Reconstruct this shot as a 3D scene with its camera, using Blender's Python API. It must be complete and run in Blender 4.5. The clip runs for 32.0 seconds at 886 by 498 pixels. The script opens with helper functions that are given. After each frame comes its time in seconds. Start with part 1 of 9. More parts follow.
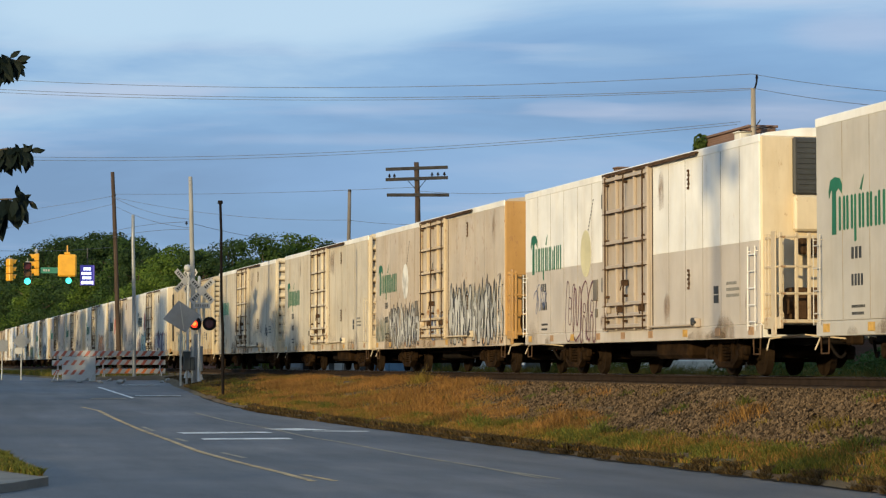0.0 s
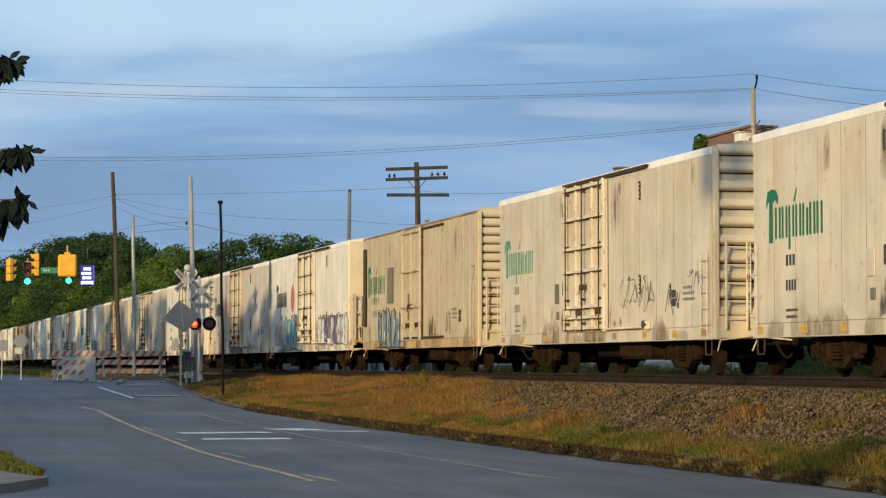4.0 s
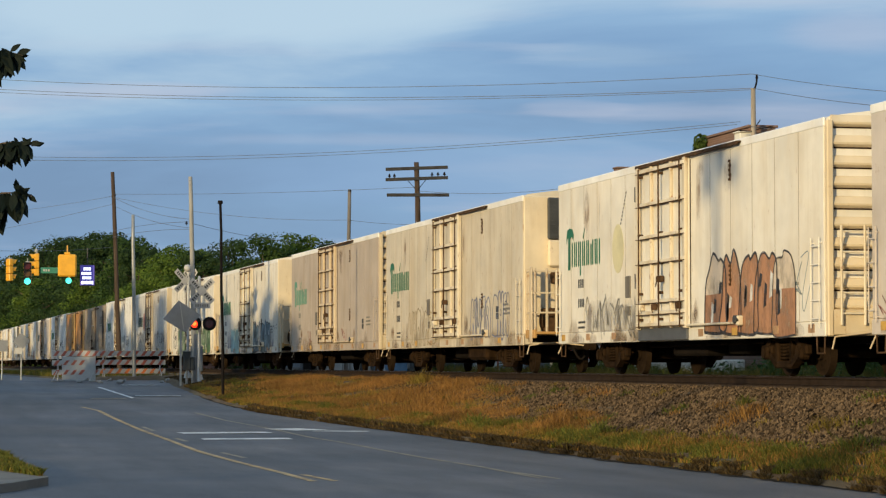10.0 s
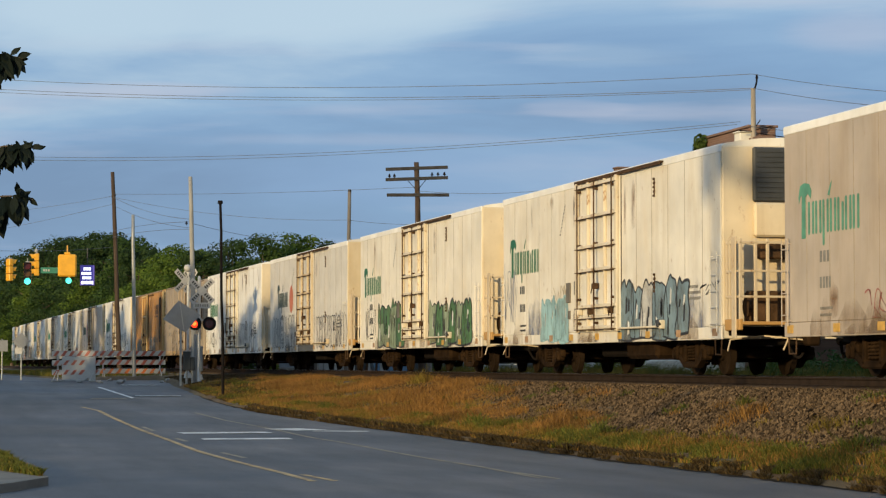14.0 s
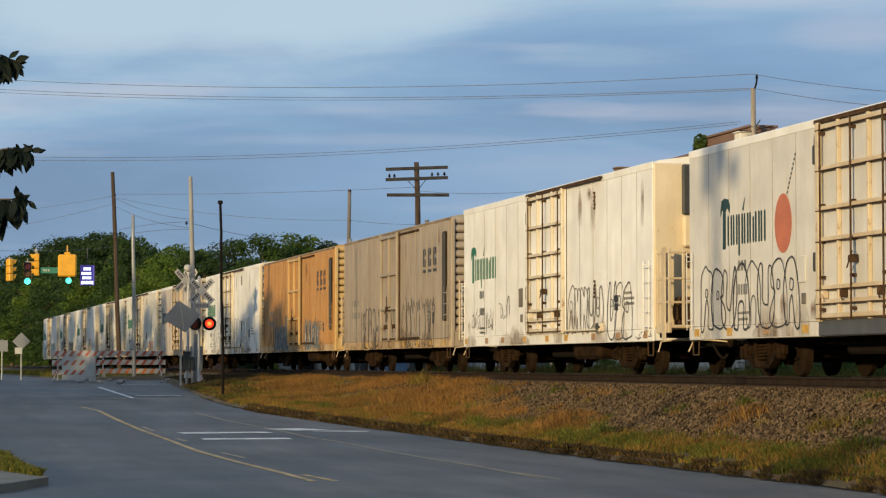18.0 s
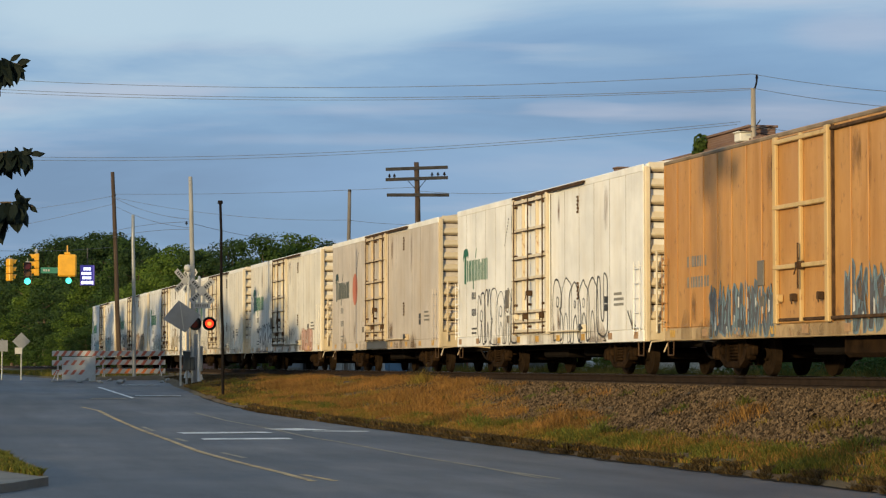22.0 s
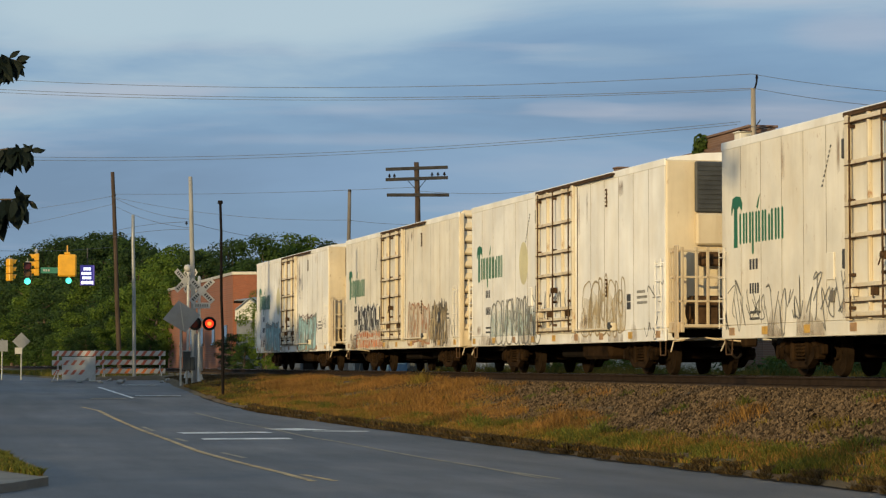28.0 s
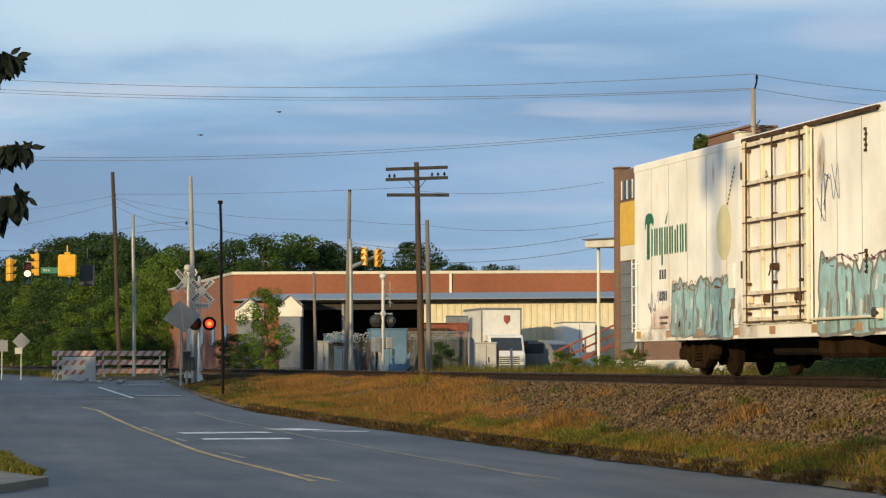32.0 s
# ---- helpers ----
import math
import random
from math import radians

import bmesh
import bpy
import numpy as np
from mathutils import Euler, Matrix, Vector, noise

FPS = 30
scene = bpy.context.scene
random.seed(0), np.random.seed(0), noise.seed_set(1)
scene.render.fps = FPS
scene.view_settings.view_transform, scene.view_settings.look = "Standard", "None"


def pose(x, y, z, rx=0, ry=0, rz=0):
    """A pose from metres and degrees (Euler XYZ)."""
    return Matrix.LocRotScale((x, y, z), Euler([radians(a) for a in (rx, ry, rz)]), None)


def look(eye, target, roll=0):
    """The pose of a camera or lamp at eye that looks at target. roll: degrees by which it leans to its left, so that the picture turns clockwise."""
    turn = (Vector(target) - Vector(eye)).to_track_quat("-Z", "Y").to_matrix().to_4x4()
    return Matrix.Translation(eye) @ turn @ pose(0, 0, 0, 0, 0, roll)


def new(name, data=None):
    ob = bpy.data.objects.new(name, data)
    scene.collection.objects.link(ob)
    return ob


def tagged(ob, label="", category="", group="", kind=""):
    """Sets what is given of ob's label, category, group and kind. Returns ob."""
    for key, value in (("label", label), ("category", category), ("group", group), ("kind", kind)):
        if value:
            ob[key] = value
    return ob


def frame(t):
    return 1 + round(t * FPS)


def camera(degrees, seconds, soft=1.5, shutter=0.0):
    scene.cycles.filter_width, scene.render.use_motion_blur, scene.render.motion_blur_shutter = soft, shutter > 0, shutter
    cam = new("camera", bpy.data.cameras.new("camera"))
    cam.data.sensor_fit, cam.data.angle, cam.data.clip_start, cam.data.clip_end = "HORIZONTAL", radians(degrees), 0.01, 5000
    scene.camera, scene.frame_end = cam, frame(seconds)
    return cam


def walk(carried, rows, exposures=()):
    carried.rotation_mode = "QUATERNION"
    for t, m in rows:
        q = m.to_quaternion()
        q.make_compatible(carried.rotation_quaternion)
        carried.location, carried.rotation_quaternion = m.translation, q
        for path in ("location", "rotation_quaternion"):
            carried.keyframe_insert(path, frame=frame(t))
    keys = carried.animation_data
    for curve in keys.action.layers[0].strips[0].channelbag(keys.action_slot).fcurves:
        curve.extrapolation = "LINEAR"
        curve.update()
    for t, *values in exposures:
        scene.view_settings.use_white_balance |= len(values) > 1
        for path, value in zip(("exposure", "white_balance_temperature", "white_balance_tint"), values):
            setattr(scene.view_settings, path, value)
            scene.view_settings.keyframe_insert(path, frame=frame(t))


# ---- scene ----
# ---- camera: it stands still by the road, a long lens along the track ----
EYE = 1.6
cam = camera(20.29, 32.0, soft=1.25)
# the picture darkens and warms a little as the clip goes on
walk(cam, [(0.0, pose(0, 0, EYE, 92.665, 0, 77.01)), (32.0, pose(0, 0, EYE, 92.665, 0, 77.01))],
     exposures=((0.0, -0.17, 6230, 7), (7.0, -0.20, 6300, 7), (10.0, -0.27, 6420, 7), (12.0, -0.26, 6490, 8), (18.0, -0.32, 6620, 8), (20.0, -0.14, 6400, 7), (22.0, -0.29, 6580, 7), (24.0, -0.37, 6680, 7), (29.0, -0.43, 6840, 6), (30.5, -0.39, 6850, 6), (31.2, -0.28, 6750, 7), (32.0, -0.14, 6600, 7)))

# ---- daylight: low evening sun from behind the viewer, blue sky with thin cloud ----
SUN_TO = Vector((0.70, -0.70, 0.165)).normalized()
SUN_ELEV = math.asin(SUN_TO.z)
world = bpy.data.worlds.new("sky")
scene.world = world
world.use_nodes = True
wn, wl = world.node_tree.nodes, world.node_tree.links
wn.clear()
w_out = wn.new("ShaderNodeOutputWorld")
w_bg = wn.new("ShaderNodeBackground")
w_sky = wn.new("ShaderNodeTexSky")
w_sky.sky_type = "NISHITA"
w_sky.sun_disc = False
w_sky.sun_elevation = SUN_ELEV
w_sky.sun_rotation = math.atan2(SUN_TO.x, SUN_TO.y)
w_sky.air_density, w_sky.dust_density, w_sky.ozone_density = 1.0, 0.6, 1.6
w_co = wn.new("ShaderNodeTexCoord")
w_map = wn.new("ShaderNodeMapping")
w_map.inputs["Rotation"].default_value = (0, 0, radians(13))
w_map.inputs["Scale"].default_value = (3.4, 3.4, 17.0)
w_noise = wn.new("ShaderNodeTexNoise")
w_noise.inputs["Scale"].default_value = 1.0
w_noise.inputs["Detail"].default_value = 7.0
w_noise.inputs["Roughness"].default_value = 0.54
w_noise.inputs["Distortion"].default_value = 0.35
w_ramp = wn.new("ShaderNodeValToRGB")
w_els = w_ramp.color_ramp.elements
w_els.new(0.5), w_els.new(0.6)
for k, (pos, col) in enumerate(((0.34, (1.70, 2.80, 4.85)), (0.47, (2.15, 3.60, 6.0)), (0.57, (2.75, 4.35, 6.7)), (0.72, (4.7, 6.1, 7.7)))):
    w_els[k].position, w_els[k].color = pos, (*col, 1)
w_mix = wn.new("ShaderNodeMix")
w_mix.data_type = "RGBA"
w_mix.inputs["Factor"].default_value = 0.88
wl.new(w_co.outputs["Generated"], w_map.inputs["Vector"])
wl.new(w_map.outputs["Vector"], w_noise.inputs["Vector"])
w_sep = wn.new("ShaderNodeSeparateXYZ")
wl.new(w_co.outputs["Generated"], w_sep.inputs["Vector"])
w_up = wn.new("ShaderNodeMath")
w_up.operation = "MULTIPLY_ADD"
w_up.use_clamp = True
w_up.inputs[1].default_value, w_up.inputs[2].default_value = 1.6, -0.12
wl.new(w_sep.outputs["Z"], w_up.inputs[0])
w_clamp = wn.new("ShaderNodeMath")
w_clamp.operation = "MINIMUM"
w_clamp.inputs[1].default_value = 0.16
wl.new(w_up.outputs["Value"], w_clamp.inputs[0])
w_sum = wn.new("ShaderNodeMath")
w_sum.operation = "ADD"
wl.new(w_noise.outputs["Fac"], w_sum.inputs[0])
wl.new(w_clamp.outputs["Value"], w_sum.inputs[1])
wl.new(w_sum.outputs["Value"], w_ramp.inputs["Fac"])
wl.new(w_ramp.outputs["Color"], w_mix.inputs["B"])
wl.new(w_sky.outputs["Color"], w_mix.inputs["A"])
# thin pale pinkish wisps low over the horizon
w_map2 = wn.new("ShaderNodeMapping")
w_map2.inputs["Rotation"].default_value = (radians(2), 0, radians(13))
w_map2.inputs["Location"].default_value = (0.7, 0.2, 0.35)
w_map2.inputs["Scale"].default_value = (6.0, 6.0, 70.0)
w_wisp = wn.new("ShaderNodeTexNoise")
w_wisp.inputs["Scale"].default_value = 1.0
w_wisp.inputs["Detail"].default_value = 6.0
w_wisp.inputs["Roughness"].default_value = 0.5
wl.new(w_co.outputs["Generated"], w_map2.inputs["Vector"])
wl.new(w_map2.outputs["Vector"], w_wisp.inputs["Vector"])
w_ramp2 = wn.new("ShaderNodeValToRGB")
w_ramp2.color_ramp.elements[0].position, w_ramp2.color_ramp.elements[0].color = 0.53, (0, 0, 0, 1)
w_ramp2.color_ramp.elements[1].position, w_ramp2.color_ramp.elements[1].color = 0.76, (0.55, 0.55, 0.55, 1)
wl.new(w_wisp.outputs["Fac"], w_ramp2.inputs["Fac"])
w_mix2 = wn.new("ShaderNodeMix")
w_mix2.data_type = "RGBA"
w_mix2.inputs["B"].default_value = (5.2, 5.5, 6.7, 1)
wl.new(w_ramp2.outputs["Color"], w_mix2.inputs["Factor"])
wl.new(w_mix.outputs["Result"], w_mix2.inputs["A"])
# broad pale banks and thin rosy streaks, placed by azimuth and height over the horizon
CLOUD_X, CLOUD_Y = Vector((0.2248, 0.9744, 0.0)), Vector((0.0453, -0.0105, 0.9989))


def sky_math(op, a, b):
    nd = wn.new("ShaderNodeMath")
    nd.operation = op
    for k, v in enumerate((a, b)):
        if isinstance(v, (int, float)):
            nd.inputs[k].default_value = v
        else:
            wl.new(v, nd.inputs[k])
    return nd.outputs["Value"]


def sky_along(v):
    nd = wn.new("ShaderNodeVectorMath")
    nd.operation = "DOT_PRODUCT"
    nd.inputs[1].default_value = v
    wl.new(w_co.outputs["Generated"], nd.inputs[0])
    return nd.outputs["Value"]


sky_u, sky_v = sky_along(CLOUD_X), sky_along(CLOUD_Y)


def cloud(below, cu, cv, su, sv, color, amount, ragged, grain):
    du = sky_math("MULTIPLY", sky_math("SUBTRACT", sky_u, cu), 1 / su)
    dv = sky_math("MULTIPLY", sky_math("SUBTRACT", sky_v, cv), 1 / sv)
    far = sky_math("ADD", sky_math("MULTIPLY", du, du), sky_math("MULTIPLY", dv, dv))
    edge = sky_math("MULTIPLY", sky_math("SUBTRACT", grain, 0.5), ragged)
    level = sky_math("SUBTRACT", sky_math("ADD", edge, 1.0), far)
    nd = wn.new("ShaderNodeMapRange")
    nd.interpolation_type = "SMOOTHSTEP"
    nd.inputs["From Min"].default_value, nd.inputs["From Max"].default_value = 0.0, 1.0
    nd.inputs["To Max"].default_value = amount
    wl.new(level, nd.inputs["Value"])
    mx = wn.new("ShaderNodeMix")
    mx.data_type = "RGBA"
    mx.inputs["B"].default_value = (*color, 1)
    wl.new(nd.outputs["Result"], mx.inputs["Factor"])
    wl.new(below, mx.inputs["A"])
    return mx.outputs["Result"]


w_top = w_mix2.outputs["Result"]
PALE, ROSY, GREY = (4.9, 6.35, 7.7), (4.9, 5.3, 6.6), (2.5, 3.75, 5.9)
for row in ((-0.085, 0.104, 0.110, 0.026, PALE, 0.66, 2.6), (-0.03, 0.090, 0.055, 0.014, PALE, 0.6, 3.0), (-0.15, 0.090, 0.05, 0.020, PALE, 0.55, 2.5),
            (0.165, 0.086, 0.040, 0.012, ROSY, 0.5, 3.2), (0.075, 0.078, 0.050, 0.007, PALE, 0.22, 4.5), (0.052, 0.057, 0.024, 0.004, ROSY, 0.28, 4.0),
            (-0.125, 0.064, 0.060, 0.0045, ROSY, 0.65, 3.0), (-0.02, 0.044, 0.10, 0.004, ROSY, 0.3, 3.4), (0.02, 0.030, 0.22, 0.016, GREY, 0.5, 2.0)):
    w_top = cloud(w_top, *row, w_wisp.outputs["Fac"] if row[3] < 0.008 else w_noise.outputs["Fac"])
wl.new(w_top, w_bg.inputs["Color"])
wl.new(w_bg.outputs["Background"], w_out.inputs["Surface"])
w_bg.inputs["Strength"].default_value = 0.124

sun_data = bpy.data.lights.new("sun", "SUN")
sun_data.energy = 5.2
sun_data.angle = radians(1.0)
sun_data.color = (1.0, 0.765, 0.43)
sun = new("sun", sun_data)
sun.matrix_world = look(SUN_TO * 60, (0, 0, 0))

# ---- the plan in numbers ----
RAIL_Z = 1.36            # top of rail
TRACK_Y = 17.85          # centre line of the track
SPEED = 13.68            # the train rolls towards +x
PASS_X = 3.76            # a point of the train with passing time T stands at PASS_X - SPEED * (T - t)
HALF = 1.55              # half width of a car body


def smooth(v):
    v = min(max(v, 0.0), 1.0)
    return v * v * (3 - 2 * v)


def road_z(x):
    """The road climbs gently to the level crossing."""
    return 0.9 * smooth((-x - 40) / 75.0)


ROAD_EDGE = ((60, 12.4), (-29, 12.3), (-41, 12.1), (-52, 11.8), (-60, 11.1), (-68, 10.45), (-74, 10.4), (-80, 10.6), (-94, 11.4), (-107, 12.35))


def road_edge(x):
    """y of the kerb on the track's side."""
    for (xa, ya), (xb, yb) in zip(ROAD_EDGE, ROAD_EDGE[1:]):
        if xb <= x <= xa:
            return ya + (yb - ya) * (x - xa) / (xb - xa)
    return 12.4 if x > 60 else 12.35 if x > -110.6 else 8.6


# ---- mesh helpers ----
def part(name, bm, material, parent=None, label="", smooth_shade=False):
    """Links a bmesh as one mesh object under a thing or a part."""
    me = bpy.data.meshes.new(name)
    bm.to_mesh(me)
    bm.free()
    me.materials.append(material)
    if smooth_shade:
        me.polygons.foreach_set("use_smooth", [True] * len(me.polygons))
    ob = new(name, me)
    if parent is not None:
        ob.parent = parent
    if label:
        ob["label"] = label
    return ob


MESHES = {}


def piece(name, key, build, material, parent, where=(0, 0, 0), label="", turn=None, smooth_shade=False):
    """A part whose mesh is built once and shared; the material sits on the object."""
    if key not in MESHES:
        bm = bmesh.new()
        build(bm)
        me = bpy.data.meshes.new(name)
        bm.to_mesh(me)
        bm.free()
        me.materials.append(material)
        if smooth_shade:
            me.polygons.foreach_set("use_smooth", [True] * len(me.polygons))
        MESHES[key] = me
    ob = new(name, MESHES[key])
    ob.parent = parent
    ob.location = where
    if turn:
        ob.rotation_euler = [radians(v) for v in turn]
    ob.material_slots[0].link = "OBJECT"
    ob.material_slots[0].material = material
    if label:
        ob["label"] = label
    return ob


def thing(name, where, label, category, group="", kind="", turn=0.0):
    ob = new(name)
    ob.empty_display_size = 0.2
    ob.matrix_basis = pose(*where, 0, 0, turn)
    return tagged(ob, label, category, group, kind)


def box(bm, x0, x1, y0, y1, z0, z1, c=0.0):
    """A box with chamfered edges."""
    if c <= 0:
        v = [bm.verts.new((x, y, z)) for z in (z0, z1) for y in (y0, y1) for x in (x0, x1)]
        for q in ((0, 2, 3, 1), (4, 5, 7, 6), (0, 1, 5, 4), (2, 6, 7, 3), (0, 4, 6, 2), (1, 3, 7, 5)):
            bm.faces.new([v[i] for i in q])
        return v
    c = min(c, 0.45 * (x1 - x0), 0.45 * (y1 - y0), 0.45 * (z1 - z0))
    vs = []
    for sx, x in ((1, x0), (-1, x1)):
        for sy, y in ((1, y0), (-1, y1)):
            for sz, z in ((1, z0), (-1, z1)):
                vs += [bm.verts.new((x + sx * c, y + sy * c, z)), bm.verts.new((x + sx * c, y, z + sz * c)), bm.verts.new((x, y + sy * c, z + sz * c))]
    bmesh.ops.convex_hull(bm, input=vs)
    return vs


def rod(bm, p, q, r0, r1=None, seg=8):
    """A round bar or tapered post from p to q."""
    p, q = Vector(p), Vector(q)
    r1 = r0 if r1 is None else r1
    d = (q - p).normalized()
    a = d.orthogonal().normalized()
    b = d.cross(a)
    rings = []
    for o, r in ((p, r0), (q, r1)):
        rings.append([bm.verts.new(o + (a * math.cos(2 * math.pi * i / seg) + b * math.sin(2 * math.pi * i / seg)) * r) for i in range(seg)])
    for i in range(seg):
        j = (i + 1) % seg
        bm.faces.new((rings[0][i], rings[0][j], rings[1][j], rings[1][i]))
    bm.faces.new(rings[0][::-1])
    bm.faces.new(rings[1])
    return rings


def wire_tube(bm, pts, r, seg=5):
    """A thin tube along a line of points."""
    pts = [Vector(p) for p in pts]
    prev = None
    for i, p in enumerate(pts):
        d = (pts[min(i + 1, len(pts) - 1)] - pts[max(i - 1, 0)]).normalized()
        a = d.cross(Vector((0, 0, 1)))
        a = a.normalized() if a.length > 1e-4 else Vector((1, 0, 0))
        b = a.cross(d).normalized()
        ring = [bm.verts.new(p + (a * math.cos(2 * math.pi * k / seg) + b * math.sin(2 * math.pi * k / seg)) * r) for k in range(seg)]
        if prev:
            for k in range(seg):
                m = (k + 1) % seg
                bm.faces.new((prev[k], prev[m], ring[m], ring[k]))
        prev = ring


def disc(bm, centre, normal, r, depth, seg=20):
    """A short thick disc that faces along normal."""
    n = Vector(normal).normalized()
    rod(bm, Vector(centre) - n * depth / 2, Vector(centre) + n * depth / 2, r, r, seg)


def sheet(bm, outline, y, depth=0.006):
    """A flat plate in the xz plane, its face towards -y, a few millimetres thick."""
    front = [bm.verts.new((x, y - depth, z)) for x, z in outline]
    back = [bm.verts.new((x, y, z)) for x, z in outline]
    n = len(outline)
    bm.faces.new(front)
    for i in range(n):
        j = (i + 1) % n
        bm.faces.new((front[j], front[i], back[i], back[j]))


def ribbon(bm, line, width, y, depth=0.006):
    """A painted stroke in the xz plane along a line of points."""
    up, dn = [], []
    for i, (x, z) in enumerate(line):
        xa, za = line[max(i - 1, 0)]
        xb, zb = line[min(i + 1, len(line) - 1)]
        dx, dz = xb - xa, zb - za
        n = math.hypot(dx, dz) or 1.0
        up.append(bm.verts.new((x - dz / n * width / 2, y - depth, z + dx / n * width / 2)))
        dn.append(bm.verts.new((x + dz / n * width / 2, y - depth, z - dx / n * width / 2)))
    for i in range(len(line) - 1):
        bm.faces.new((up[i], dn[i], dn[i + 1], up[i + 1]))


def raw_mesh(name, verts, faces, material, parent=None, label="", smooth_shade=False):
    me = bpy.data.meshes.new(name)
    me.from_pydata(verts, [], faces)
    me.materials.append(material)
    if smooth_shade:
        me.polygons.foreach_set("use_smooth", [True] * len(me.polygons))
    ob = new(name, me)
    if parent is not None:
        ob.parent = parent
    if label:
        ob["label"] = label
    return ob


# ---- materials ----
def base_material(name):
    m = bpy.data.materials.new(name)
    m.use_nodes = True
    return m, m.node_tree.nodes, m.node_tree.links, m.node_tree.nodes["Principled BSDF"]


def vector_of(n, l, scale, per_object=False, world_space=False, per_car=False):
    co = n.new("ShaderNodeTexCoord")
    mp = n.new("ShaderNodeMapping")
    mp.inputs["Scale"].default_value = scale
    if world_space:
        geo = n.new("ShaderNodeNewGeometry")
        l.new(geo.outputs["Position"], mp.inputs["Vector"])
    else:
        l.new(co.outputs["Object"], mp.inputs["Vector"])
    if per_car:
        info = n.new("ShaderNodeObjectInfo")
        l.new(info.outputs["Color"], mp.inputs["Location"])
    if per_object:
        info = n.new("ShaderNodeObjectInfo")
        mul = n.new("ShaderNodeMath")
        mul.operation = "MULTIPLY"
        mul.inputs[1].default_value = 57.0
        l.new(info.outputs["Random"], mul.inputs[0])
        l.new(mul.outputs["Value"], mp.inputs["Location"])
    return mp


def noise_of(n, l, vec, scale, detail=4.0, rough=0.55):
    t = n.new("ShaderNodeTexNoise")
    t.inputs["Scale"].default_value = scale
    t.inputs["Detail"].default_value = detail
    t.inputs["Roughness"].default_value = rough
    l.new(vec.outputs["Vector"], t.inputs["Vector"])
    return t


def ramp_of(n, l, src, stops):
    r = n.new("ShaderNodeValToRGB")
    els = r.color_ramp.elements
    while len(els) < len(stops):
        els.new(0.5)
    for e, (p, c) in zip(els, stops):
        e.position = p
        e.color = (*c, 1) if len(c) == 3 else c
    l.new(src, r.inputs["Fac"])
    return r


def mix_of(n, l, fac, a, b, mode="MIX"):
    m = n.new("ShaderNodeMix")
    m.data_type = "RGBA"
    m.blend_type = mode
    for sock, v in (("Factor", fac), ("A", a), ("B", b)):
        if isinstance(v, (int, float)):
            m.inputs[sock].default_value = v
        elif isinstance(v, tuple):
            m.inputs[sock].default_value = (*v, 1)
        else:
            l.new(v, m.inputs[sock])
    return m


def bump_of(n, l, bsdf, src, strength, distance=0.01):
    b = n.new("ShaderNodeBump")
    b.inputs["Strength"].default_value = strength
    b.inputs["Distance"].default_value = distance
    l.new(src, b.inputs["Height"])
    l.new(b.outputs["Normal"], bsdf.inputs["Normal"])


def simple_mat(name, color, rough=0.6, metal=0.0, vary=0.25, scale=3.0, grain=40.0, bump=0.15, world_space=False, stretch=(1, 1, 1), island=0.0, spec=0.5):
    """A surface with broad blotches and fine grain."""
    m, n, l, b = base_material(name)
    v = vector_of(n, l, stretch, per_object=not world_space, world_space=world_space)
    big = noise_of(n, l, v, scale, 5.0)
    fine = noise_of(n, l, v, grain, 3.0)
    dark = tuple(c * (1 - vary) for c in color)
    lite = tuple(min(1.0, c * (1 + vary * 0.7)) for c in color)
    r1 = ramp_of(n, l, big.outputs["Fac"], ((0.3, dark), (0.7, lite)))
    r2 = ramp_of(n, l, fine.outputs["Fac"], ((0.3, (0.82, 0.82, 0.82)), (0.7, (1.0, 1.0, 1.0))))
    mx = mix_of(n, l, 1.0, r1.outputs["Color"], r2.outputs["Color"], "MULTIPLY")
    col = mx.outputs["Result"]
    if island:
        g = n.new("ShaderNodeNewGeometry")
        r3 = ramp_of(n, l, g.outputs["Random Per Island"], ((0.0, (1 - island,) * 3), (1.0, (1 + island,) * 3)))
        col = mix_of(n, l, 1.0, col, r3.outputs["Color"], "MULTIPLY").outputs["Result"]
    l.new(col, b.inputs["Base Color"])
    b.inputs["Roughness"].default_value = rough
    b.inputs["Metallic"].default_value = metal
    b.inputs["Specular IOR Level"].default_value = spec
    if bump:
        bump_of(n, l, b, fine.outputs["Fac"], bump)
    return m


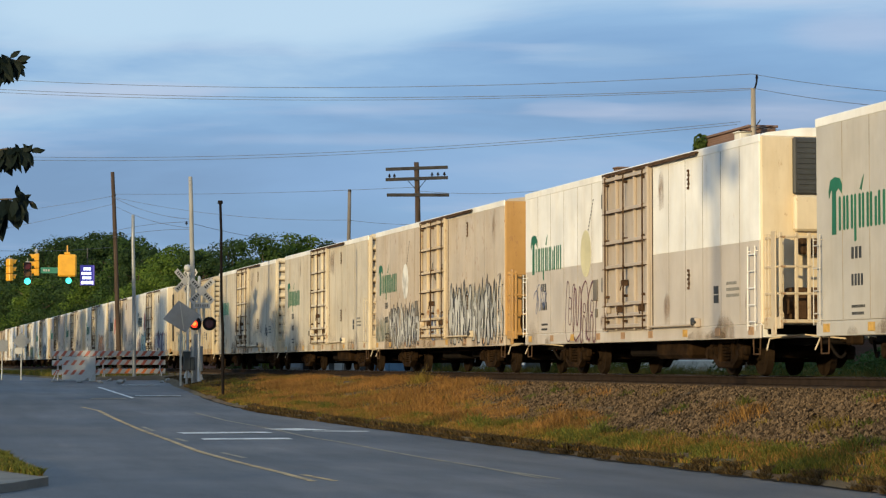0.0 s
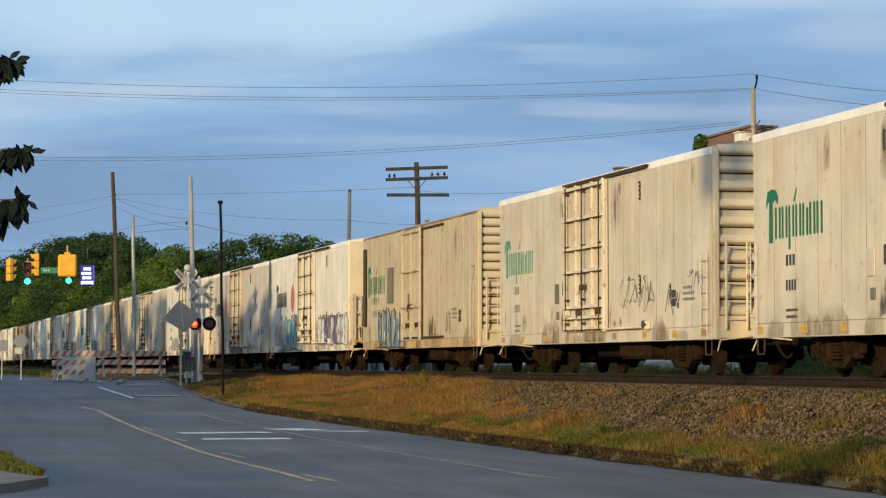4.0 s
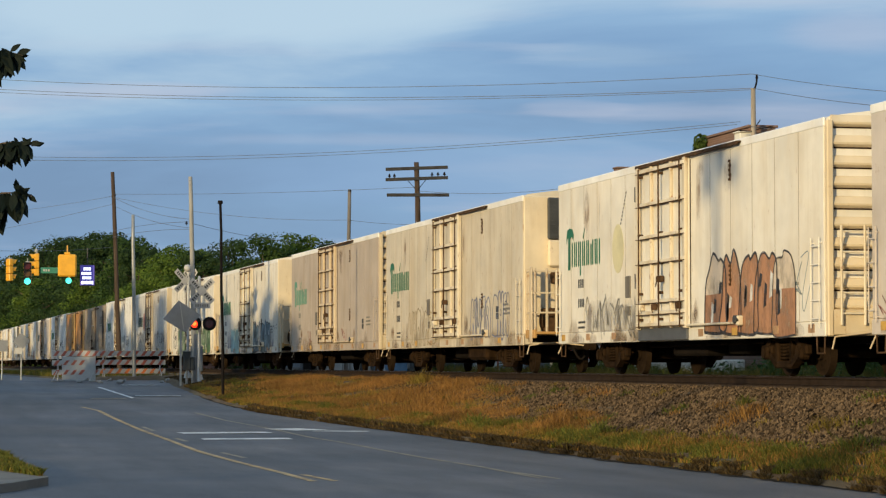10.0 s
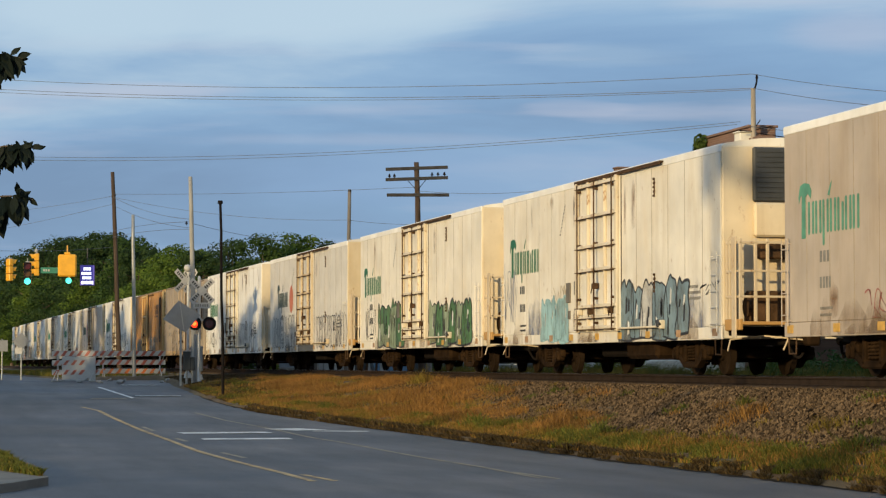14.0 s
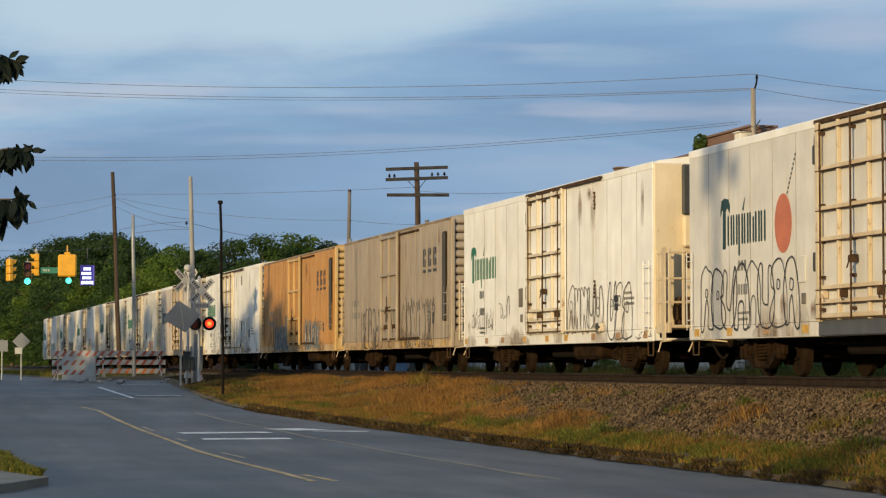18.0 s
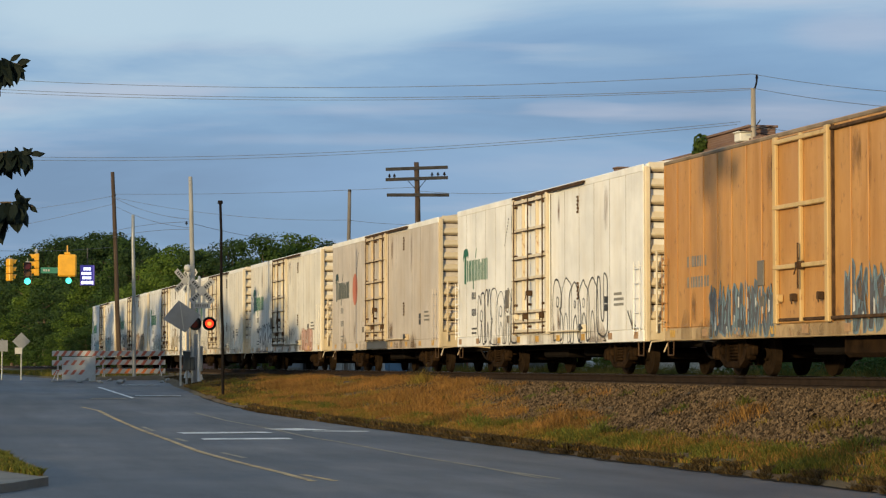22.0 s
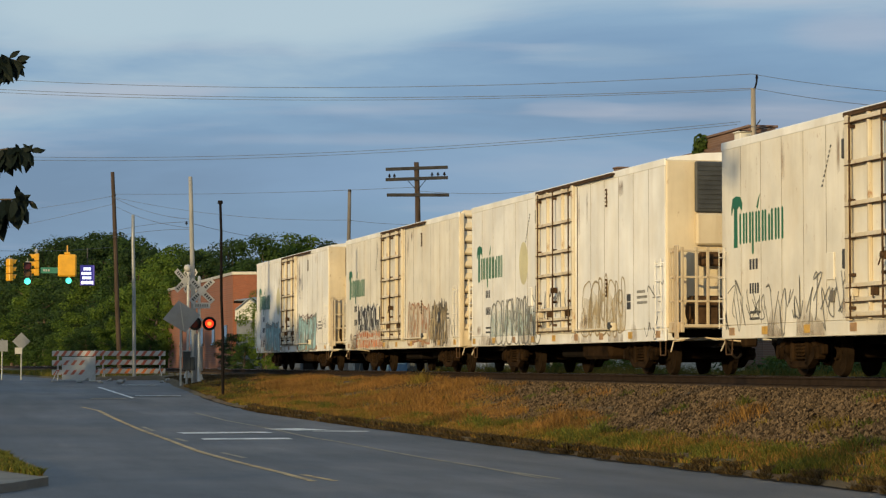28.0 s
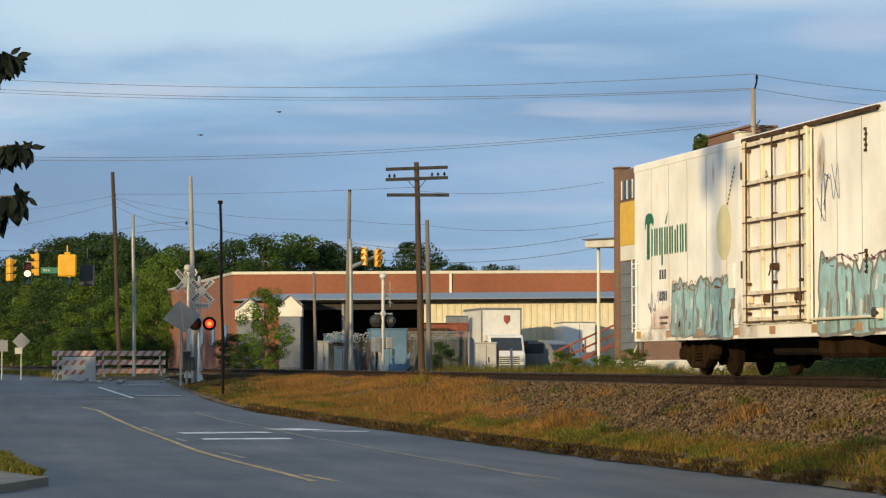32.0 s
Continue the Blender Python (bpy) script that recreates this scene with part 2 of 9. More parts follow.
def car_paint(name, color, rust=0.25, streak=0.35, rust_color=(0.30, 0.15, 0.06)):
    """Old enamel on steel: washed-down grime in streaks, blotches, rust freckles."""
    m, n, l, b = base_material(name)
    v = vector_of(n, l, (1, 1, 1), per_car=True)
    vs = vector_of(n, l, (1.5, 1.5, 0.16), per_car=True)
    vp = vector_of(n, l, (1, 1, 0.55), per_car=True)
    blot = noise_of(n, l, v, 0.9, 5.0)
    streaks = noise_of(n, l, vs, 1.6, 6.0, 0.6)
    spots = noise_of(n, l, vp, 5.5, 9.0, 0.72)
    fine = noise_of(n, l, v, 55.0, 2.0)
    grime = tuple(c * k for c, k in zip(color, (0.56, 0.47, 0.36)))
    r1 = ramp_of(n, l, blot.outputs["Fac"], ((0.35, tuple(c * 0.84 for c in color)), (0.68, tuple(min(1, c * 1.05) for c in color))))
    vb = vector_of(n, l, (0.9, 0.9, 0.30), per_car=True)
    wash = noise_of(n, l, vb, 1.1, 6.0, 0.62)
    f0 = ramp_of(n, l, wash.outputs["Fac"], ((0.47, (0, 0, 0)), (0.72, (streak * 0.95,) * 3)))
    tone = mix_of(n, l, f0.outputs["Color"], r1.outputs["Color"], tuple(c * k for c, k in zip(color, (0.80, 0.70, 0.54))))
    f1 = ramp_of(n, l, streaks.outputs["Fac"], ((0.50, (0, 0, 0)), (0.80, (streak * 0.72,) * 3)))
    m1 = mix_of(n, l, f1.outputs["Color"], tone.outputs["Result"], grime)
    lo = 0.66 - 0.14 * rust
    f2 = ramp_of(n, l, spots.outputs["Fac"], ((lo, (0, 0, 0)), (lo + 0.09, (min(1.0, rust * 2.2),) * 3)))
    m2 = mix_of(n, l, f2.outputs["Color"], m1.outputs["Result"], rust_color)
    l.new(m2.outputs["Result"], b.inputs["Base Color"])
    rr = ramp_of(n, l, streaks.outputs["Fac"], ((0.3, (0.42,) * 3), (0.7, (0.7,) * 3)))
    l.new(rr.outputs["Color"], b.inputs["Roughness"])
    bump_of(n, l, b, fine.outputs["Fac"], 0.08)
    return m


def faded(name, color, lo, hi, run=False):
    """Thin sprayed paint or rust, worn away in patches and thinning out to its edge."""
    m, n, l, b = base_material(name)
    v = vector_of(n, l, (1, 1, 0.5), per_object=True)
    a = noise_of(n, l, v, 3.2, 8.0, 0.66)
    r = ramp_of(n, l, a.outputs["Fac"], ((0.34, (lo,) * 3), (0.60, (hi,) * 3)))
    co = n.new("ShaderNodeTexCoord")
    sep = n.new("ShaderNodeSeparateXYZ")
    l.new(co.outputs["Generated"], sep.inputs["Vector"])
    ez = ramp_of(n, l, sep.outputs["Z"], ((0.0, (0.15,) * 3), (0.55, (0.9,) * 3), (1.0, (0.0,) * 3)) if run else ((0.0, (1.0,) * 3), (0.55, (0.8,) * 3), (1.0, (0.0,) * 3)))
    ex = ramp_of(n, l, sep.outputs["X"], ((0.0, (0.0,) * 3), (0.3 if run else 0.06, (1.0,) * 3), (0.7 if run else 0.94, (1.0,) * 3), (1.0, (0.0,) * 3)))
    e = mix_of(n, l, 1.0, ez.outputs["Color"], ex.outputs["Color"], "MULTIPLY")
    al = mix_of(n, l, 1.0, r.outputs["Color"], e.outputs["Result"], "MULTIPLY")
    l.new(al.outputs["Result"], b.inputs["Alpha"])
    c = noise_of(n, l, v, 9.0, 4.0)
    rc = ramp_of(n, l, c.outputs["Fac"], ((0.3, tuple(x * 0.75 for x in color)), (0.7, tuple(min(1, x * 1.15) for x in color))))
    l.new(rc.outputs["Color"], b.inputs["Base Color"])
    b.inputs["Roughness"].default_value = 0.65
    return m


def spray_mat(name, color, wear=0.45):
    """Sprayed paint on old enamel: uneven cover that has thinned in patches."""
    m, n, l, b = base_material(name)
    v = vector_of(n, l, (1, 1, 0.6), per_object=True)
    cover = noise_of(n, l, v, 2.6, 8.0, 0.68)
    al = ramp_of(n, l, cover.outputs["Fac"], ((0.36, (1 - wear,) * 3), (0.54, (0.97,) * 3)))
    l.new(al.outputs["Color"], b.inputs["Alpha"])
    tone = noise_of(n, l, v, 1.3, 4.0)
    rc = ramp_of(n, l, tone.outputs["Fac"], ((0.3, tuple(x * 0.7 for x in color)), (0.7, tuple(min(1, x * 1.2) for x in color))))
    l.new(rc.outputs["Color"], b.inputs["Base Color"])
    b.inputs["Roughness"].default_value = 0.6
    return m


def glow_mat(name, color, strength):
    m, n, l, b = base_material(name)
    b.inputs["Base Color"].default_value = (*color, 1)
    b.inputs["Emission Color"].default_value = (*color, 1)
    b.inputs["Emission Strength"].default_value = strength
    b.inputs["Roughness"].default_value = 0.3
    return m


def leaf_mat(name, dark, lite, through_amount=0.35):
    m, n, l, b = base_material(name)
    g = n.new("ShaderNodeNewGeometry")
    r = ramp_of(n, l, g.outputs["Random Per Island"], ((0.0, dark), (1.0, lite)))
    v = vector_of(n, l, (1, 1, 1))
    big = noise_of(n, l, v, 0.45, 3.0)
    r2 = ramp_of(n, l, big.outputs["Fac"], ((0.3, (0.5, 0.55, 0.5)), (0.7, (1.2, 1.15, 1.0))))
    mx = mix_of(n, l, 1.0, r.outputs["Color"], r2.outputs["Color"], "MULTIPLY")
    l.new(mx.outputs["Result"], b.inputs["Base Color"])
    b.inputs["Roughness"].default_value = 0.65
    b.inputs["Specular IOR Level"].default_value = 0.12
    tr = n.new("ShaderNodeBsdfTranslucent")
    l.new(mx.outputs["Result"], tr.inputs["Color"])
    sh = n.new("ShaderNodeMixShader")
    sh.inputs["Fac"].default_value = through_amount
    out = n["Material Output"]
    l.new(b.outputs["BSDF"], sh.inputs[1])
    l.new(tr.outputs["BSDF"], sh.inputs[2])
    l.new(sh.outputs["Shader"], out.inputs["Surface"])
    return m


def asphalt_mat():
    m, n, l, b = base_material("asphalt")
    v = vector_of(n, l, (1, 1, 1), world_space=True)
    vs = vector_of(n, l, (0.12, 1.1, 1), world_space=True)
    big = noise_of(n, l, v, 0.22, 5.0)
    wear = noise_of(n, l, vs, 0.8, 5.0)
    fine = noise_of(n, l, v, 60.0, 2.0)
    vp = vector_of(n, l, (0.35, 1.5, 1), world_space=True)
    patch = noise_of(n, l, vp, 0.7, 8.0, 0.68)
    r1 = ramp_of(n, l, big.outputs["Fac"], ((0.32, (0.034, 0.035, 0.038)), (0.68, (0.076, 0.076, 0.079))))
    r2 = ramp_of(n, l, wear.outputs["Fac"], ((0.3, (0.52,) * 3), (0.7, (1.38,) * 3)))
    m1 = mix_of(n, l, 1.0, r1.outputs["Color"], r2.outputs["Color"], "MULTIPLY")
    r3 = ramp_of(n, l, patch.outputs["Fac"], ((0.36, (0.62,) * 3), (0.50, (0.98,) * 3), (0.66, (1.22,) * 3)))
    m2 = mix_of(n, l, 1.0, m1.outputs["Result"], r3.outputs["Color"], "MULTIPLY")
    tint = noise_of(n, l, v, 0.11, 4.0)
    r4 = ramp_of(n, l, tint.outputs["Fac"], ((0.35, (0.84, 0.95, 1.14)), (0.65, (1.20, 1.03, 0.90))))
    m3 = mix_of(n, l, 1.0, m2.outputs["Result"], r4.outputs["Color"], "MULTIPLY")
    l.new(m3.outputs["Result"], b.inputs["Base Color"])
    b.inputs["Roughness"].default_value = 0.62
    bump_of(n, l, b, fine.outputs["Fac"], 0.4)
    return m


def ground_mat():
    """Dry soil with thin yellow and green grass."""
    m, n, l, b = base_material("soil_and_thin_grass")
    v = vector_of(n, l, (1, 1, 1), world_space=True)
    big = noise_of(n, l, v, 0.35, 6.0)
    mid = noise_of(n, l, v, 3.0, 6.0, 0.65)
    fine = noise_of(n, l, v, 30.0, 3.0)
    r1 = ramp_of(n, l, big.outputs["Fac"], ((0.35, (0.080, 0.047, 0.022)), (0.55, (0.100, 0.068, 0.028)), (0.7, (0.055, 0.055, 0.018))))
    r2 = ramp_of(n, l, mid.outputs["Fac"], ((0.3, (0.6,) * 3), (0.7, (1.2,) * 3)))
    m1 = mix_of(n, l, 1.0, r1.outputs["Color"], r2.outputs["Color"], "MULTIPLY")
    l.new(m1.outputs["Result"], b.inputs["Base Color"])
    b.inputs["Roughness"].default_value = 0.95
    bump_of(n, l, b, fine.outputs["Fac"], 0.6, 0.03)
    return m


def brick_mat(name, a, c, mortar):
    """Far brickwork: courses and bond in the surface only."""
    m, n, l, b = base_material(name)
    co = n.new("ShaderNodeTexCoord")
    mp = n.new("ShaderNodeMapping")
    mp.inputs["Rotation"].default_value = (radians(90), 0, 0)
    l.new(co.outputs["Object"], mp.inputs["Vector"])
    t = n.new("ShaderNodeTexBrick")
    t.inputs["Scale"].default_value = 1.0
    t.inputs["Brick Width"].default_value = 0.22
    t.inputs["Row Height"].default_value = 0.075
    t.inputs["Mortar Size"].default_value = 0.008
    t.inputs["Color1"].default_value = (*a, 1)
    t.inputs["Color2"].default_value = (*c, 1)
    t.inputs["Mortar"].default_value = (*mortar, 1)
    l.new(mp.outputs["Vector"], t.inputs["Vector"])
    v = vector_of(n, l, (1, 1, 0.4), world_space=True)
    big = noise_of(n, l, v, 0.25, 6.0)
    r = ramp_of(n, l, big.outputs["Fac"], ((0.3, (0.78,) * 3), (0.7, (1.12,) * 3)))
    mx = mix_of(n, l, 1.0, t.outputs["Color"], r.outputs["Color"], "MULTIPLY")
    l.new(mx.outputs["Result"], b.inputs["Base Color"])
    b.inputs["Roughness"].default_value = 0.85
    return m


M_ASPHALT = asphalt_mat()
M_GROUND = ground_mat()
M_STONE = simple_mat("ballast_stone", (0.100, 0.068, 0.039), 0.95, vary=0.3, scale=6.0, island=0.9, spec=0.08)
M_RAIL = simple_mat("rusty_rail_steel", (0.030, 0.020, 0.014), 0.85, 0.0, 0.4, 4.0, spec=0.08)
M_RAILTOP = simple_mat("bright_worn_steel", (0.50, 0.47, 0.44), 0.28, 0.95, 0.15)
M_TIE = simple_mat("creosoted_wood", (0.075, 0.055, 0.04), 0.9, vary=0.4, scale=3.0, stretch=(1, 6, 6), spec=0.08)
M_KERB = simple_mat("weathered_kerb_concrete", (0.105, 0.085, 0.060), 0.9, vary=0.45, scale=1.5, world_space=True, spec=0.08)
M_WALKWAY = simple_mat("grey_concrete", (0.165, 0.155, 0.135), 0.9, vary=0.25, scale=1.2, world_space=True)
M_WHITELINE = simple_mat("worn_white_road_paint", (0.66, 0.66, 0.64), 0.7, vary=0.55, scale=2.5, grain=18.0, world_space=True)
M_YELLOWLINE = simple_mat("worn_yellow_road_paint", (0.44, 0.30, 0.12), 0.7, vary=0.6, scale=2.6, grain=14.0, world_space=True)
M_FADED = simple_mat("faded_yellow_road_paint", (0.265, 0.225, 0.155), 0.75, vary=0.4, scale=1.5, grain=14.0, world_space=True)
M_ENGINE = simple_mat("oily_brown_machinery", (0.085, 0.048, 0.024), 0.85, 0.0, 0.55, 4.0, spec=0.08)
M_IRON = simple_mat("dirty_brown_cast_iron", (0.026, 0.0145, 0.0065), 0.95, 0.0, 0.65, 3.0, spec=0.08)
M_BLACK = simple_mat("sooty_black_steel", (0.013, 0.010, 0.008), 0.95, 0.0, 0.35, 2.5, spec=0.08)
M_WHEEL = simple_mat("brown_wheel_steel", (0.021, 0.013, 0.007), 0.9, 0.0, 0.45, 4.0, spec=0.08)
M_LOUVRE = simple_mat("dark_grey_louvre", (0.060, 0.062, 0.060), 0.6, 0.2, 0.25)
M_HARDWARE = car_paint("tan_door_hardware", (0.61, 0.50, 0.34), 0.62, 0.8)
M_PALEHARDWARE = car_paint("rust_bitten_cream_door_hardware", (0.70, 0.62, 0.47), 0.66, 0.8)
# one dark brown for both the rust and the shade in narrow gaps
M_GAP = simple_mat("rust_and_shade_black", (0.045, 0.027, 0.016), 0.9, vary=0.4, scale=3.0, spec=0.08)
M_RUSTBAR = simple_mat("rust_stained_bar", (0.085, 0.050, 0.028), 0.85, 0.0, 0.5, 5.0, spec=0.08)
M_GREEN = simple_mat("dark_green_emblem_paint", (0.018, 0.150, 0.070), 0.5, vary=0.2, scale=2.0)
M_NAVY = simple_mat("blackish_green_emblem_paint", (0.015, 0.045, 0.040), 0.5, vary=0.2)
M_PALEGREEN = simple_mat("faded_green_emblem_paint", (0.10, 0.30, 0.20), 0.6, vary=0.3)
M_MARK = simple_mat("grey_stencil_paint", (0.22, 0.21, 0.18), 0.6, vary=0.3, scale=6.0)
M_DARKMARK = simple_mat("dark_stencil_paint", (0.045, 0.045, 0.042), 0.6, vary=0.25, scale=6.0)
M_FRUIT = simple_mat("orange_red_fruit_decal", (0.54, 0.165, 0.080), 0.5, vary=0.22, scale=1.5)
M_PALEFRUIT = simple_mat("bleached_yellow_fruit_decal", (0.66, 0.60, 0.36), 0.55, vary=0.15, scale=1.5)
M_REFLECT = simple_mat("amber_reflector_tape", (0.62, 0.36, 0.07), 0.4, vary=0.3, scale=8.0)
M_REFLECT2 = simple_mat("faded_reflector_tape", (0.42, 0.25, 0.12), 0.5, vary=0.3, scale=8.0)
M_TARE = simple_mat("dull_grey_board", (0.16, 0.14, 0.11), 0.7, vary=0.3)
M_DOORSTEP = simple_mat("slate_grey_sill_plate", (0.085, 0.09, 0.095), 0.6, vary=0.2)
M_SPRAY_BLACK = spray_mat("black_spray_paint", (0.030, 0.029, 0.030))
M_SPRAY_GREY = spray_mat("silver_grey_spray_paint", (0.50, 0.49, 0.45))
M_SPRAY_AQUA = spray_mat("pale_aqua_spray_paint", (0.30, 0.48, 0.50))
M_SPRAY_BLUE = spray_mat("slate_blue_spray_paint", (0.13, 0.16, 0.27))
M_SPRAY_SLATE = spray_mat("grey_blue_spray_paint", (0.17, 0.24, 0.27))
M_SPRAY_PURPLE = spray_mat("dusky_purple_spray_paint", (0.15, 0.12, 0.20))
M_SPRAY_RUST = spray_mat("rusty_orange_spray_paint", (0.40, 0.20, 0.10))
M_SPRAY_ORANGE = spray_mat("bright_orange_spray_paint", (0.62, 0.21, 0.08))
M_SPRAY_PINK = spray_mat("washed_pink_spray_paint", (0.62, 0.38, 0.30))
M_SPRAY_RED = spray_mat("dark_red_spray_paint", (0.32, 0.080, 0.06))
M_SPRAY_GREEN = spray_mat("green_spray_paint", (0.07, 0.16, 0.060))
M_SPRAY_MOSS = spray_mat("grey_green_spray_paint", (0.25, 0.31, 0.20))
M_SPRAY_MAROON = spray_mat("dark_maroon_spray_paint", (0.13, 0.042, 0.055))
M_SEAM = simple_mat("dirt_in_panel_seam", (0.40, 0.33, 0.235), 0.85, vary=0.4, scale=2.0)
M_MUD = faded("brown_mud_splash", (0.24, 0.155, 0.08), 0.04, 0.42)
M_RUN = faded("brown_rust_run", (0.24, 0.13, 0.055), 0.0, 0.75, True)
M_SPRAY_PALE = spray_mat("dull_white_spray_paint", (0.66, 0.65, 0.60))
M_SPRAY_STONE = spray_mat("dark_stone_spray_paint", (0.10, 0.105, 0.115))
M_SPRAY_SAND = spray_mat("sandy_spray_paint", (0.40, 0.31, 0.17))
M_SPRAY_LIGHTSAND = spray_mat("light_sand_spray_paint", (0.60, 0.50, 0.38))
M_ARM = simple_mat("blackened_crossarm_wood", (0.052, 0.050, 0.050), 0.9, vary=0.35, scale=3.0, spec=0.08)
M_WOODPOLE = simple_mat("weathered_brown_pole_wood", (0.080, 0.058, 0.044), 0.9, vary=0.35, scale=2.0, stretch=(6, 6, 0.5), spec=0.08)
M_BLEACHED = simple_mat("bleached_pole_wood", (0.34, 0.29, 0.225), 0.85, vary=0.25, scale=2.0, stretch=(6, 6, 0.5))
M_PALEPOLE = simple_mat("pale_grey_pole_paint", (0.33, 0.325, 0.30), 0.8, vary=0.2, scale=2.0, stretch=(6, 6, 0.5))
M_GREYPOLE = simple_mat("silvery_grey_pole_wood", (0.17, 0.152, 0.13), 0.85, vary=0.25, scale=2.0, stretch=(6, 6, 0.5))
M_GALV = simple_mat("galvanised_steel", (0.33, 0.34, 0.33), 0.5, 0.35, 0.15, 2.0)
M_SACK = simple_mat("grey_sandbag_cloth", (0.30, 0.29, 0.27), 0.9, vary=0.25, scale=5.0)
M_DARKPOST = simple_mat("dark_brown_steel_post", (0.010, 0.008, 0.008), 0.7, 0.1, 0.3, spec=0.08)
M_SILVER = simple_mat("silver_signal_paint", (0.55, 0.55, 0.53), 0.5, 0.2, 0.15)
# white sheeting, its colour greyed to hold the shade on the crossbucks
M_SIGNWHITE = simple_mat("greyed_white_sheet", (0.47, 0.455, 0.42), 0.5, vary=0.12, scale=4.0)
M_SIGNBACK = simple_mat("bare_aluminium_sign_back", (0.215, 0.225, 0.235), 0.5, 0.15, 0.14, 2.0)
M_SIGNGREEN = simple_mat("green_street_sign_sheet", (0.03, 0.20, 0.13), 0.5, vary=0.15)
M_SIGNALYELLOW = simple_mat("signal_yellow_enamel", (0.80, 0.40, 0.025), 0.4, vary=0.12, scale=3.0)
M_SIGNALBLACK = simple_mat("matt_black_visor", (0.018, 0.018, 0.018), 0.7, vary=0.2, spec=0.08)
M_ORANGESTRIPE = simple_mat("orange_red_barricade_sheet", (0.42, 0.10, 0.055), 0.5, vary=0.2, scale=4.0)
M_HOTORANGE = simple_mat("bright_orange_barricade_sheet", (0.75, 0.20, 0.05), 0.5, vary=0.15)
M_WIRE = simple_mat("dark_cable", (0.10, 0.10, 0.11), 0.6, vary=0.1)
M_BRICK = brick_mat("red_brick", (0.265, 0.080, 0.037), (0.205, 0.062, 0.030), (0.22, 0.11, 0.068))
M_OLDBRICK = brick_mat("old_brown_brick", (0.20, 0.105, 0.065), (0.15, 0.08, 0.055), (0.22, 0.16, 0.12))
M_COPING = simple_mat("pale_metal_coping", (0.50, 0.47, 0.40), 0.5, 0.1, 0.15)
M_CREAMWALL = simple_mat("cream_corrugated_steel", (0.60, 0.535, 0.37), 0.6, vary=0.15, scale=1.0)
M_SHEDROOF = simple_mat("blue_grey_sheet_roof", (0.24, 0.27, 0.30), 0.55, 0.1, 0.15)
M_WHITEPAINT = simple_mat("white_building_paint", (0.74, 0.71, 0.62), 0.7, vary=0.15, scale=1.0)
M_VEHWHITE = simple_mat("white_vehicle_enamel", (0.72, 0.71, 0.67), 0.35, vary=0.1)
M_VEHGREY = simple_mat("grey_vehicle_enamel", (0.20, 0.21, 0.21), 0.4, vary=0.15)
M_TYRE = simple_mat("black_tyre_rubber", (0.02, 0.02, 0.02), 0.85, vary=0.2)
M_BLUEPAINT = simple_mat("faded_blue_paint", (0.10, 0.19, 0.29), 0.6, vary=0.25, scale=1.5)
M_REDIRON = simple_mat("red_oxide_steel", (0.27, 0.07, 0.04), 0.7, vary=0.3)
M_FENCE = simple_mat("dull_grey_fence_slat", (0.050, 0.057, 0.058), 0.8, vary=0.45, scale=1.5)
M_YELLOWPANEL = simple_mat("yellow_panel_paint", (0.72, 0.45, 0.05), 0.5, vary=0.1)
M_GREYDOOR = simple_mat("grey_blue_door_paint", (0.16, 0.18, 0.20), 0.6, vary=0.2)
# lining colour darkened to stand for the shade inside the bay
M_DARKINSIDE = simple_mat("shade_dark_shed_lining", (0.05, 0.045, 0.042), 0.9, vary=0.2, spec=0.08)
M_LEAF = leaf_mat("green_leaves", (0.032, 0.066, 0.018), (0.075, 0.125, 0.033), 0.3)
M_LEAF_LIGHT = leaf_mat("yellow_green_leaves", (0.070, 0.125, 0.020), (0.150, 0.215, 0.042), 0.35)
M_LEAF_DARK = leaf_mat("dark_green_leaves", (0.026, 0.052, 0.018), (0.056, 0.092, 0.032), 0.3)
# near leaves: a backlit look put into an almost black green
M_NEARLEAF = leaf_mat("backlit_dark_near_leaves", (0.004, 0.008, 0.008), (0.010, 0.017, 0.013), 0.1)
M_BARK = simple_mat("grey_brown_bark", (0.11, 0.08, 0.055), 0.95, vary=0.4, scale=2.5, stretch=(4, 4, 0.7))
M_DRYGRASS = leaf_mat("dry_orange_grass", (0.165, 0.078, 0.024), (0.40, 0.215, 0.066), 0.3)
M_YELLOWGRASS = leaf_mat("yellow_green_grass", (0.115, 0.088, 0.018), (0.285, 0.205, 0.045), 0.3)
M_DEADGRASS = leaf_mat("dark_dead_stalks", (0.030, 0.021, 0.012), (0.115, 0.078, 0.036), 0.2)
M_GREENGRASS = leaf_mat("green_weed_leaves", (0.060, 0.074, 0.015), (0.145, 0.155, 0.033), 0.3)
M_WINDOW = simple_mat("dark_window_glass", (0.03, 0.035, 0.04), 0.12, vary=0.2)
M_CABINET = simple_mat("pale_grey_cabinet_paint", (0.33, 0.33, 0.315), 0.5, vary=0.12)
M_BIRD = simple_mat("dark_feathers", (0.03, 0.03, 0.032), 0.8, vary=0.2)
G_RED = glow_mat("lit_red_lens", (1.0, 0.045, 0.012), 1.6)
G_REDCORE = glow_mat("hot_lamp_core", (1.0, 0.22, 0.03), 2.6)
G_GREEN = glow_mat("lit_green_lens", (0.10, 0.95, 0.72), 1.6)
G_YELLOW = glow_mat("lit_yellow_lens", (1.0, 0.80, 0.42), 2.2)
G_WORD = glow_mat("lit_white_letters", (0.80, 0.84, 1.0), 2.2)
G_PANEL = glow_mat("lit_violet_panel", (0.10, 0.08, 0.42), 0.35)
M_REDOFF = simple_mat("unlit_dark_red_lens", (0.09, 0.012, 0.010), 0.2, vary=0.2)
